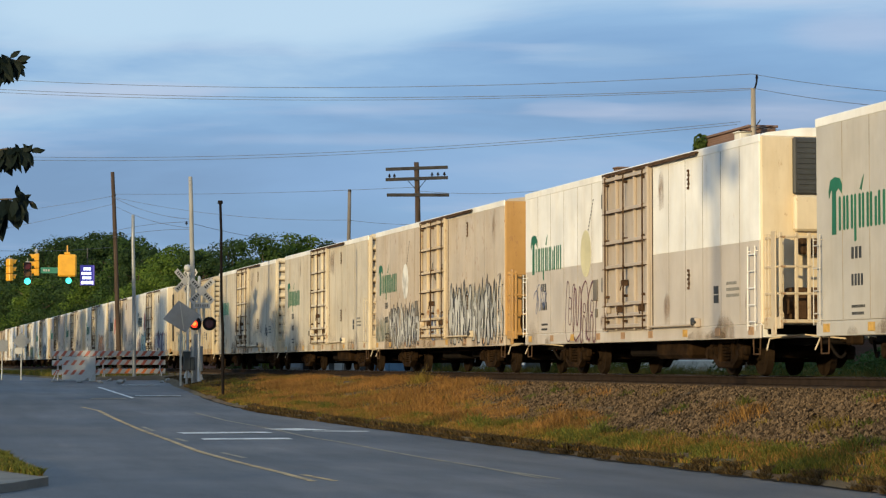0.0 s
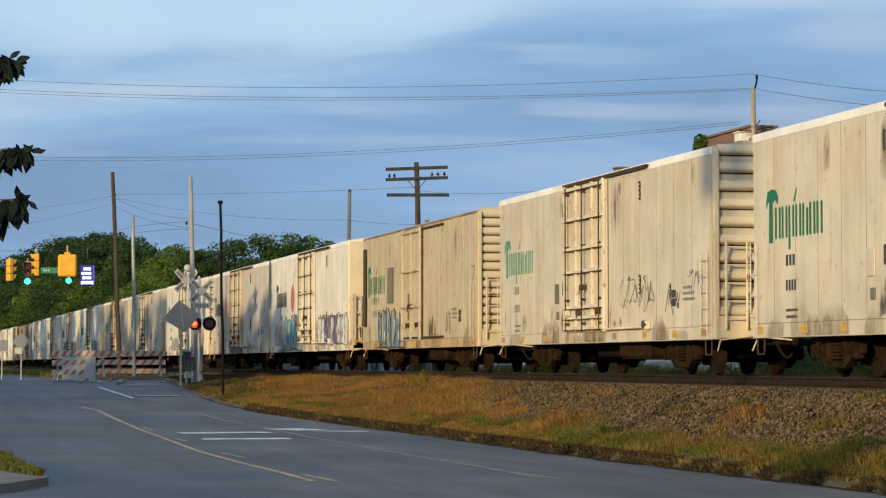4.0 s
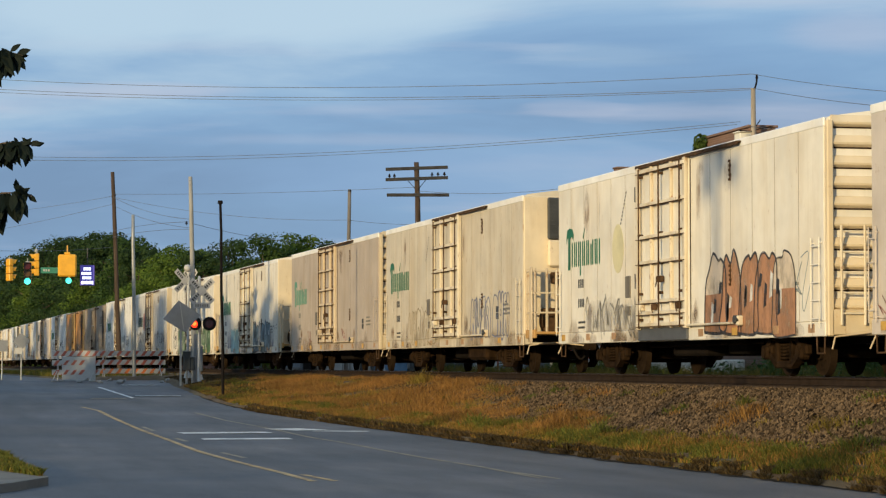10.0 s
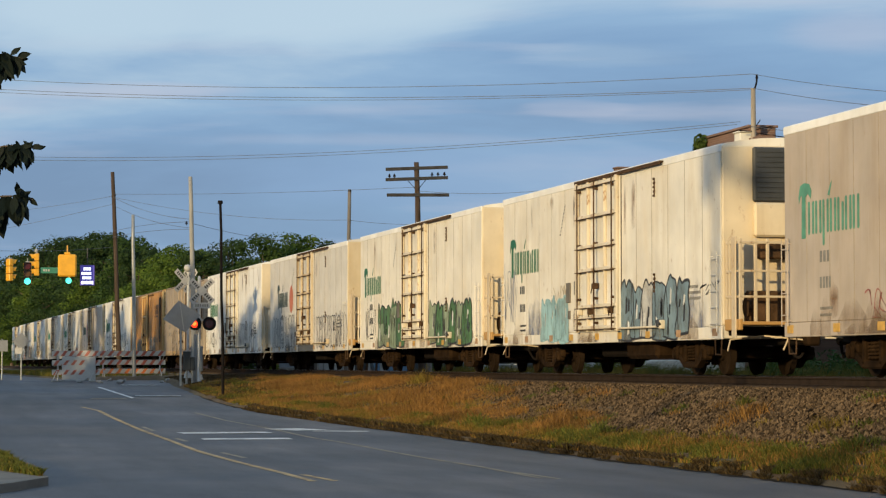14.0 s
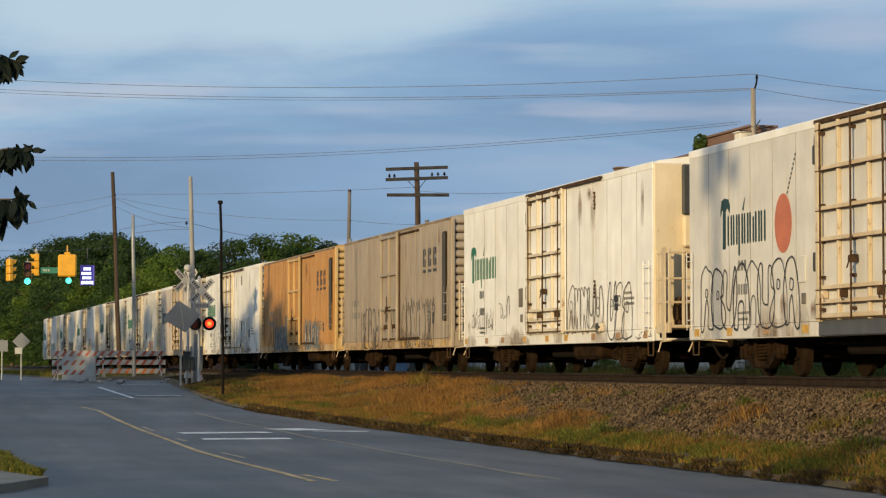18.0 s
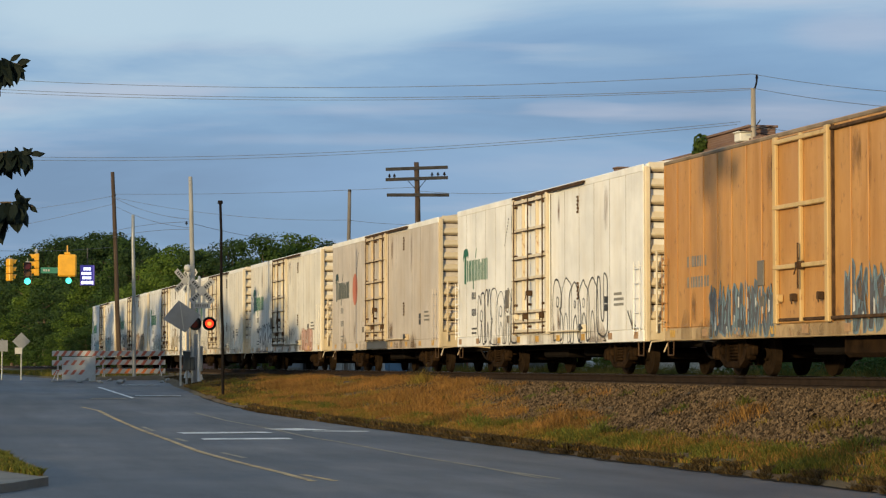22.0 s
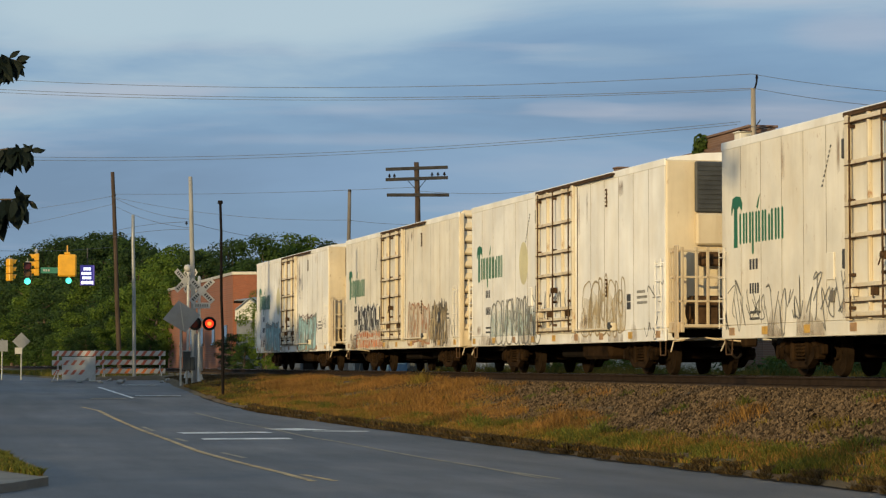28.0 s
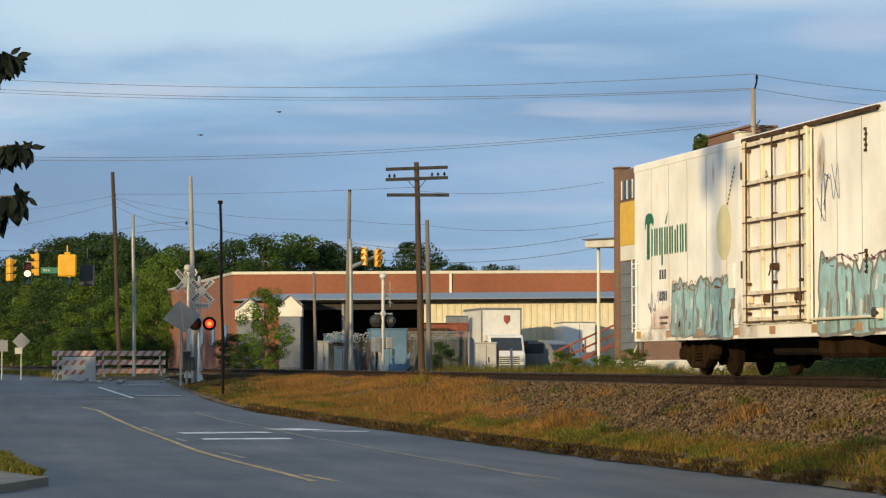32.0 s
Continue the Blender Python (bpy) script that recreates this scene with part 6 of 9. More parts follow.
for k, (y, z) in enumerate(((30.3, 2.6), (30.9, 2.5), (31.5, 2.4), (29.0, 2.3))):
    st2 = thing("steel_stake", (-122.5, y + 0.2 * k, 0.9), "leaning rust and white painted steel stake", "stake", turn=k * 20)
    piece("bar", ("stake", k), lambda bm: box(bm, -0.05, 0.05, -0.05, 0.05, 0, z - 0.9, 0.01), M_REDIRON if k % 2 else M_SIGNWHITE, st2, turn=(0, 7 - 5 * k, 0))


def wheel_part(parent, where, r=0.45, w=0.26):
    tyre = piece("wheel", ("tyre", r), lambda bm: rod(bm, (-w / 2, 0, 0), (w / 2, 0, 0), r, r, 20), M_TYRE, parent, where, "black tyre")
    piece("rim", ("rim", r), lambda bm: rod(bm, (-w / 2 - 0.02, 0, 0), (w / 2 + 0.02, 0, 0), r * 0.55, r * 0.55, 14), M_GALV, tyre)


def box_truck(where, turn):
    """A box truck with its cab towards the viewer."""
    t = thing("box_truck", where, "white box truck with a tall body parked facing the track", "truck", turn=turn)
    piece("cargo_box", "truck_box", lambda bm: box(bm, -1.2, 1.2, 1.9, 7.5, 0.9, 4.0, 0.05), M_VEHWHITE, t, label="white cargo box")
    piece("roof_trim", "truck_trim", lambda bm: (box(bm, -1.24, 1.24, 1.86, 7.54, 3.95, 4.08, 0.02), box(bm, -1.24, -1.16, 1.86, 1.96, 0.9, 4.0, 0.02), box(bm, 1.16, 1.24, 1.86, 1.96, 0.9, 4.0, 0.02)), M_GREYDOOR, t)
    piece("shield_mark", "shield", lambda bm: sheet(bm, [(-0.2, 0.28), (-0.2, -0.05), (0, -0.28), (0.2, -0.05), (0.2, 0.28)], 0), M_REDIRON, t, (0.35, 1.898, 3.35), "dark red shield mark")

    def cab(bm):
        prof = [(0.0, 0.55), (-0.02, 1.25), (0.18, 1.45), (0.62, 2.35), (0.80, 2.45), (1.75, 2.45), (1.75, 0.55)]
        rings = [[bm.verts.new((x, y, z)) for y, z in prof] for x in (-1.05, -0.98, 0.98, 1.05)]
        for r_, k in ((rings[0], 0.04), (rings[3], 0.04)):
            for v in r_:
                v.co.y = v.co.y + k if v.co.y < 1 else v.co.y
        for ra, rb in zip(rings, rings[1:]):
            for i in range(len(prof)):
                j = (i + 1) % len(prof)
                bm.faces.new((ra[i], ra[j], rb[j], rb[i]))
        bm.faces.new(rings[0]), bm.faces.new(rings[-1][::-1])
        bmesh.ops.recalc_face_normals(bm, faces=bm.faces)

    body = piece("cab", "truck_cab", cab, M_VEHWHITE, t, label="white cab")
    piece("windscreen", "truck_glass", lambda bm: box(bm, -0.92, 0.92, -0.02, 0.0, 0, 0.86, 0.01), M_WINDOW, body, (0, 0.20, 1.50), "dark windscreen", turn=(-26, 0, 0))
    piece("grille", "truck_grille", lambda bm: [box(bm, -0.7, 0.7, -0.05, 0, 0.72 + 0.12 * k, 0.79 + 0.12 * k, 0.01) for k in range(4)], M_DARKMARK, body, label="dark grille")
    for s in (-1, 1):
        piece("headlight", "truck_light", lambda bm: box(bm, -0.14, 0.14, -0.04, 0, -0.1, 0.1, 0.02), M_SIGNWHITE, body, (s * 0.82, -0.01, 0.95), "clear headlight")
        piece("mirror", ("truck_mirror", s), lambda bm: (box(bm, -0.1, 0.1, -0.05, 0.05, -0.22, 0.22, 0.02), rod(bm, (0, 0, 0), (-s * 0.25, 0.1, 0.0), 0.015)), M_BLACK, body, (s * 1.22, 0.55, 1.85))
        wheel_part(t, (s * 0.92, 0.95, 0.45))
        wheel_part(t, (s * 0.95, 5.6, 0.45))
    piece("bumper", "truck_bumper", lambda bm: box(bm, -1.05, 1.05, -0.12, 0.05, 0.42, 0.66, 0.03), M_GREYDOOR, t, label="grey bumper")
    piece("chassis", "truck_chassis", lambda bm: box(bm, -0.5, 0.5, 0.3, 7.3, 0.5, 0.9, 0.02), M_BLACK, t)


box_truck((-142.0, 36.7, 0.9), FACE + 4)


def parked_van(where, turn, material, label):
    t = thing("parked_van", where, label, "van", turn=turn)

    def body(bm):
        prof = [(-2.3, 0.45), (-2.35, 1.0), (-1.5, 1.2), (-0.85, 1.95), (-0.4, 2.15), (2.2, 2.15), (2.35, 1.9), (2.35, 0.45)]
        rings = [[bm.verts.new((x, y, z)) for y, z in prof] for x in (-0.95, 0.95)]
        n = len(prof)
        for i in range(n):
            bm.faces.new((rings[0][i], rings[0][(i + 1) % n], rings[1][(i + 1) % n], rings[1][i]))
        bm.faces.new(rings[0]), bm.faces.new(rings[1][::-1])
        bmesh.ops.recalc_face_normals(bm, faces=bm.faces)
        bmesh.ops.bevel(bm, geom=list(bm.edges), offset=0.06, segments=2, affect="EDGES")

    b = piece("body", "van_body", body, material, t)
    piece("windscreen", "van_glass", lambda bm: box(bm, -0.82, 0.82, -0.015, 0.01, 0, 0.85, 0.01), M_WINDOW, b, (0, -1.45, 1.26), "dark windscreen", turn=(-41, 0, 0))
    piece("side_window", "van_side", lambda bm: box(bm, -0.97, -0.94, -0.5, 1.9, 1.35, 1.95, 0.01), M_WINDOW, b)
    piece("round_light", "van_light", lambda bm: disc(bm, (-0.6, -2.36, 0.85), (0, 1, 0), 0.14, 0.04, 14), M_SIGNWHITE, b)
    for s in (-1, 1):
        wheel_part(t, (s * 0.85, -1.5, 0.36), 0.36, 0.22)
        wheel_part(t, (s * 0.85, 1.5, 0.36), 0.36, 0.22)


parked_van((-145.5, 40.2, 0.9), FACE + 35, M_VEHGREY, "dark grey van parked beside the truck")
parked_van((-131.0, 29.9, 0.9), FACE - 40, M_VEHGREY, "dusty grey van behind the fence")


# ---- trees and bushes ----
TREE_MESH = {}


def tree_meshes(kind, seed):
    """Trunk with limbs, and a crown of leaf clumps with gaps; unit height 10 m."""
    key = (kind, seed)
    if key in TREE_MESH:
        return TREE_MESH[key]
    rng = random.Random(seed * 17 + 3)
    bm = bmesh.new()
    rod(bm, (0, 0, -0.3), (rng.uniform(-0.1, 0.1), 0, 4.0), 0.26, 0.17, 9)
    rod(bm, (0, 0, 3.9), (rng.uniform(-0.5, 0.5), rng.uniform(-0.5, 0.5), 8.6), 0.17, 0.04, 7)
    tips = []
    for k in range(11):
        a, z = k * 2.4 + rng.uniform(-0.4, 0.4), 2.4 + 5.2 * k / 10
        l = rng.uniform(1.4, 2.7) * (1.05 - 0.5 * k / 11)
        tip = (l * math.cos(a), l * math.sin(a), z + rng.uniform(0.5, 1.4))
        rod(bm, (0, 0, z), tip, 0.09, 0.025, 5)
        tips.append(tip)
    me_t = bpy.data.meshes.new("trunk")
    bm.to_mesh(me_t)
    bm.free()
    me_t.materials.append(M_BARK)
    verts, faces = [], []
    tall = kind == "tall"
    n_cl = 46
    for k in range(n_cl):
        z = 0.9 + 8.6 * (k + rng.random()) / n_cl if kind != "pine" else 3.0 + 6.6 * (k + rng.random()) / n_cl
        s = (z - 0.9) / 8.6
        env = (2.2 + 1.1 * math.sin(math.pi * min(1, s * 1.15))) * (1.0 if s < 0.7 else 1.0 - 1.6 * (s - 0.7)) * (0.72 if tall else 1.0)
        a = rng.uniform(0, 6.28)
        d = env * rng.uniform(0.35, 1.0)
        c = (d * math.cos(a), d * math.sin(a), z + rng.uniform(-0.3, 0.3))
        r = rng.uniform(0.55, 1.05)
        leaf_cloud(verts, faces, rng, c, (r, r, r * 0.75), 190, 0.115)
    for tip in tips:
        leaf_cloud(verts, faces, rng, tip, (0.6, 0.6, 0.5), 110, 0.11)
    me_c = bpy.data.meshes.new("crown")
    me_c.from_pydata(verts, [], faces)
    me_c.materials.append(M_LEAF)
    TREE_MESH[key] = (me_t, me_c)
    return TREE_MESH[key]


def tree(x, y, h, kind, seed, leaf, label="broad green tree in the wood across the track", z=None, wide=1.0):
    t = thing("tree", (x, y, (ground_z(x, y) if z is None else z) - 0.1), label, "tree", "trees", turn=(seed * 67) % 360)
    mt, mc = tree_meshes(kind, seed % 4)
    k = h / 10.0
    for nm, me, mat in (("trunk", mt, M_BARK), ("crown", mc, leaf)):
        ob = new(nm, me)
        ob.parent = t
        ob.scale = (k * wide, k * wide, k)
        ob.material_slots[0].link = "OBJECT"
        ob.material_slots[0].material = mat
    return t


# the wood along the far side of the track
wr = random.Random(31)
LEAVES = (M_LEAF, M_LEAF_DARK, M_LEAF, M_LEAF_LIGHT)
for k, (x, h) in enumerate(((-640, 27), (-600, 27), (-560, 25.5), (-520, 25), (-480, 24.5), (-445, 23.5), (-415, 22), (-388, 21.5), (-362, 20), (-338, 18.5), (-318, 17.5), (-300, 16.5), (-284, 15), (-268, 14), (-254, 13), (-240, 11.8), (-228, 12))):
    tree(x, 27.5 + wr.uniform(0, 3) + (-x - 228) * 0.012, h * wr.uniform(0.96, 1.03), "wide", k, M_LEAF_DARK if x < -350 else LEAVES[k % 3] if x < -262 else M_LEAF_LIGHT, wide=1.15)
    tree(x + 9, 25.5 + wr.uniform(0, 2), h * wr.uniform(0.55, 0.72), "wide", k + 2, LEAVES[(k + 1) % 4] if x < -275 else M_LEAF_LIGHT, "lower green tree at the edge of the wood", wide=1.25)
    tree(x + 4, 24.0 + wr.uniform(0, 1.5), h * wr.uniform(0.25, 0.36), "wide", k + 3, LEAVES[(k + 2) % 4], "bushy undergrowth tree beside the track", wide=1.7)
# trees behind the warehouse
for k, (x, y, h) in enumerate(((-236, 33.4, 13.0), (-232, 36.5, 13.2), (-236, 39.5, 13.6), (-238, 42, 12.8), (-245, 44, 11.6), (-250, 46.8, 13.6), (-250, 49.3, 13.0), (-252, 51.5, 11.2), (-246, 53.9, 13.4), (-255, 59.8, 11.6), (-262, 63.0, 11.6), (-262, 67.0, 11.9), (-220, 29, 11.2), (-212, 31, 10.0))):
    tree(x, y, h, "wide", k + 1, (M_LEAF_DARK, M_LEAF, M_LEAF_LIGHT)[k % 3] if k < 3 or k > 11 else M_LEAF_DARK, "dark tree standing behind the warehouse", wide=1.15)
# saplings and bushes by the yard
tree(-139.5, 21.9, 5.2, "wide", 2, M_LEAF_LIGHT, "light green sapling in front of the shed", wide=0.95)
tree(-141.5, 20.9, 2.0, "wide", 1, M_LEAF, "low bush beside the sapling", wide=1.6)
tree(-147.0, 20.9, 2.6, "wide", 3, M_LEAF_DARK, "dark bush by the warehouse corner", wide=1.5)
tree(-115.1, 26.5, 1.9, "wide", 0, M_LEAF, "small green bush at the fence", wide=1.3)
for k, (x, y, h) in enumerate(((-88.0, 24.9, 1.3), (-84.0, 25.2, 1.1), (-79.5, 24.9, 1.3), (-66.0, 25.2, 1.2), (-58.0, 25.0, 1.3))):
    tree(x, y, h, "wide", k, M_LEAF_LIGHT, "weedy light green bush at the brick building", wide=2.0)

# near leaves hanging in from the roadside tree: three sprays of drooping leaves
SPRAYS = []


def leaf_spray(where, turn, n, seed, size, reach=0.40):
    """A twig that sags outwards to its tip at where, with long leaves hanging from it."""
    rng = random.Random(seed)
    t = thing("leafy_branch", where, "dark drooping leafy twig of a roadside tree", "branch", "hanging twigs", turn=turn)
    bm = bmesh.new()
    pts = [(-reach * (1 - s), 0.02 * math.sin(7 * s), -0.035 + 0.05 * math.sin(2.6 * s)) for s in [k / 20 for k in range(21)]]
    wire_tube(bm, pts, 0.005, 5)
    part("twig", bm, M_BARK, t)
    for k in range(n):
        small = k % 4 == 3
        s = rng.uniform(0.72, 1.0) if small else 0.12 + 0.78 * k / n
        px, py, pz = pts[min(int(s * 20), 20)]
        if small:
            turn_y, k2 = rng.uniform(-150, -40), rng.uniform(0.32, 0.55)
        else:
            turn_y, k2 = rng.uniform(-28, 30), (1.35 - 0.65 * s) * rng.uniform(0.75, 1.2)
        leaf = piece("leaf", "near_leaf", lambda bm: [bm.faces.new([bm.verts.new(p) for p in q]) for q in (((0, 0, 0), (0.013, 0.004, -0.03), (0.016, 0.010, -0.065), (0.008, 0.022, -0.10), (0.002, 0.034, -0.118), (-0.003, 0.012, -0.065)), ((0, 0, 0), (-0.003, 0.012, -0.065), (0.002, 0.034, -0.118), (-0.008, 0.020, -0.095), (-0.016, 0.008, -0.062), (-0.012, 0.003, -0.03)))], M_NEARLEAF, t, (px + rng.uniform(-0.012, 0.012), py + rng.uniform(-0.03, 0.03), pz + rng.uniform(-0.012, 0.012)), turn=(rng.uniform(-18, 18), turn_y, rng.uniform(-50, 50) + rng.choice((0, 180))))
        k2 *= size / 0.14
        leaf.scale = (k2 * 1.75, k2, k2)
    SPRAYS.append((t, where, turn, seed))
    return t
# ---- the viewer's side of the road: unseen trees added for shade, a line pole and the near twigs ----
# out of view, sized only for the shade they cast on cars and verge
for k, (x, h, wide) in enumerate(((-63.0, 7.9, 1.1), (-67.6, 10.3, 0.85), (-71.2, 11.3, 0.95), (-75.0, 11.5, 1.1), (-78.8, 11.4, 0.95), (-82.4, 10.4, 0.9), (-86.0, 11.7, 0.9))):
    tree(x, -14.0 + 0.5 * (k % 2), h, "wide", k, LEAVES[k % 3], "unseen near-side tree added to shade the passing cars", wide=wide)
t, z0 = pole("utility_pole", (-25.37, -4.9), (-25.37, -4.9, 11.9), 0.125, 0.10, M_WOODPOLE, "brown utility pole with a transformer on the near roadside")
for d, dz, hh in ((-0.34, 9.95, 1.15), (0.30, 10.25, 1.0), (0.78, 9.98, 0.48)):
    piece("transformer", ("transformer", hh), lambda bm: (rod(bm, (0, 0, 0), (0, 0, hh), 0.15, 0.15, 16), rod(bm, (0, 0, hh), (0, 0, hh + 0.1), 0.15, 0.10, 16), box(bm, -0.30, -0.2, -0.06, 0.06, 0.1, hh * 0.8, 0.01)), M_CABINET, t, (d * 0.707, d * 0.707, dz - z0), "grey transformer drum")
piece("crossarm", "crossarm", lambda bm: None, M_WOODPOLE, t, (0.1, 0, 11.65 - z0), turn=(0, 0, -45))
# a longer unseen row, added to keep the sun off the far cars
fr_ = random.Random(15)
for k in range(20):
    x = -113 - 8.0 * k
    tree(x + fr_.uniform(-1.5, 1.5), -14 + fr_.uniform(-1.5, 1.5), 12.2 + fr_.uniform(-0.7, 0.6) + 0.8 * smooth((-x - 120) / 60), "wide", k + 1, LEAVES[k % 3], "unseen tree added further along to shade the far cars", wide=1.15)
# rank weeds beyond the track
vv, vf = [], []
rg = random.Random(31)
for k in range(230):
    x = -22 - 40 * rg.random()
    y = rg.uniform(21.6, 24.2)
    leaf_cloud(vv, vf, rg, (x, y, 1.05 + rg.uniform(0, 0.3) + 0.16 * (y - 21.6)), (0.5, 0.4, 0.35), 55, 0.07)
weeds = raw_mesh("weeds", vv, vf, M_LEAF)
tagged(weeds, "rank olive-green weeds beyond the track", "weeds", kind="stuff")

near = thing("roadside_tree", (-16.4, -2.6, lift(-16.4, -2.6)), "slender roadside tree with drooping dark leaves", "tree")
bm = bmesh.new()
rod(bm, (0, 0, 0), (0.05, 0.1, 2.6), 0.11, 0.08, 10)
rod(bm, (0.05, 0.1, 2.5), (0.1, 0.3, 4.4), 0.08, 0.04, 8)
part("trunk", bm, M_BARK, near)
for z1, z2 in ((3.6, 3.50), (3.2, 2.96), (2.9, 2.63)):
    bm = bmesh.new()
    zb = lift(-16.4, -2.6)
    wire_tube(bm, [(0.06, 0.15, z1 - 0.9), (0.10, 1.2, z1 - 0.1 - zb), (0.16, 2.3, z2 + 0.10 - zb), (0.20, 3.27, z2 + 0.02 - zb)], 0.014, 6)
    part("limb", bm, M_BARK, near)
vv, vf = [], []
rg = random.Random(77)
for k in range(16):
    leaf_cloud(vv, vf, rg, (rg.uniform(-0.6, 0.6), rg.uniform(-0.9, 0.9), rg.uniform(2.2, 4.8)), (0.45, 0.45, 0.4), 70, 0.055)
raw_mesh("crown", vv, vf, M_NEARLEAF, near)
leaf_spray((-16.736, 0.960, 3.632), 77, 52, 1, 0.225, 0.36)
leaf_spray((-16.740, 1.066, 3.027), 77, 56, 2, 0.185, 0.44)
leaf_spray((-16.764, 1.037, 2.690), 77, 44, 3, 0.25, 0.42)

# two small birds that cross the sky at the end
BIRDS = []
for path in (((31.5, -59.68, 7.29, 7.54), (32.0, -59.14, 9.58, 7.71)), ((31.8, -59.79, 6.89, 7.11), (32.0, -59.59, 7.73, 7.15))):
    b = thing("bird", (path[0][1], path[0][2], path[0][3]), "small dark bird in flight", "bird", "birds", turn=80)
    bm = bmesh.new()
    bmesh.ops.create_icosphere(bm, subdivisions=2, radius=1.0)
    for v in bm.verts:
        v.co = Vector((v.co.x * 0.05, v.co.y * 0.016, v.co.z * 0.018))
    part("body", bm, M_BIRD, b, smooth_shade=True)
    wings = []
    for s in (1, -1):
        bm = bmesh.new()
        q = [bm.verts.new(p) for p in ((0.02, 0, 0.006), (-0.02, 0, 0.006), (-0.03, s * 0.05, 0.02), (-0.02, s * 0.085, 0.022), (0.006, s * 0.05, 0.02))]
        q2 = [bm.verts.new(v.co - Vector((0, 0, 0.006))) for v in q]
        bm.faces.new(q), bm.faces.new(q2[::-1])
        for i in range(5):
            bm.faces.new((q[i], q2[i], q2[(i + 1) % 5], q[(i + 1) % 5]))
        wings.append((part("wing", bm, M_BIRD, b), s))
    bm = bmesh.new()
    rod(bm, (-0.04, 0, 0), (-0.085, 0, 0.004), 0.008, 0.014, 6)
    part("tail", bm, M_BIRD, b)
    BIRDS.append((b, path, wings))
# ---- the train: insulated and box cars rolling past ----
TRAIN = []          # (car, passing time of its rear end, length)
ROLLING = []        # wheelsets, each with its axle's place in its truck

PAINTS = {
    "white": car_paint("white_car_enamel", (0.84, 0.82, 0.765), 0.18, 0.36),
    "cream": car_paint("cream_car_enamel", (0.61, 0.54, 0.415), 0.42, 0.65),
    "ivory": car_paint("ivory_car_enamel", (0.78, 0.73, 0.62), 0.30, 0.52),
    "beige": car_paint("beige_car_enamel", (0.56, 0.475, 0.37), 0.55, 0.7),
    "tan": car_paint("grey_tan_car_enamel", (0.465, 0.39, 0.31), 0.24, 0.45),
    "pinkish": car_paint("pinkish_beige_car_enamel", (0.58, 0.51, 0.43), 0.26, 0.5),
    "greyish": car_paint("pale_grey_car_enamel", (0.64, 0.61, 0.55), 0.2, 0.40),
    "dullgrey": car_paint("dull_beige_grey_car_enamel", (0.50, 0.465, 0.405), 0.18, 0.35),
    "rusty_cream": car_paint("rust_stained_cream_enamel", (0.52, 0.44, 0.30), 0.7, 0.75),
    "greytan": car_paint("weathered_grey_tan_enamel", (0.365, 0.30, 0.225), 0.45, 0.65),
    "orange": car_paint("rust_bleached_orange_enamel", (0.53, 0.275, 0.085), 0.6, 0.95, (0.26, 0.12, 0.04)),
    "orange_end": car_paint("rust_stained_straw_end_paint", (0.62, 0.44, 0.20), 0.55, 0.8),
    "box_sill": car_paint("rust_brown_streaked_sill_paint", (0.50, 0.36, 0.19), 0.6, 0.8),
    "sill": car_paint("grimy_cream_sill_paint", (0.66, 0.55, 0.36), 0.6, 0.6),
    "end_tan": car_paint("grimy_tan_end_paint", (0.60, 0.50, 0.335), 0.42, 0.7),
    "end_cream": car_paint("rust_tinged_cream_end_paint", (0.70, 0.585, 0.40), 0.36, 0.6),
    "ochre": car_paint("brown_ochre_end_paint", (0.48, 0.27, 0.08), 0.5, 0.5),
    "lower_grey": car_paint("grey_beige_repaint", (0.55, 0.49, 0.42), 0.15, 0.3),
}
M_EAVE = simple_mat("rust_bitten_roof_edge", (0.24, 0.175, 0.11), 0.85, vary=0.5, scale=1.5)
SILL, FOOT, TOP = 0.73, 1.0, 4.59     # heights over the rail


def wheel_mesh(bm):
    rod(bm, (0, -0.72, 0), (0, -0.60, 0), 0.42, 0.44, 28)
    rod(bm, (0, -0.74, 0), (0, -0.72, 0), 0.30, 0.36, 28)
    rod(bm, (0, -0.80, 0), (0, -0.74, 0), 0.13, 0.13, 12)
    for a in range(0, 360, 60):
        c, s = math.cos(radians(a)), math.sin(radians(a))
        disc(bm, (0.22 * c, -0.745, 0.22 * s), (0, 1, 0), 0.025, 0.02, 6)




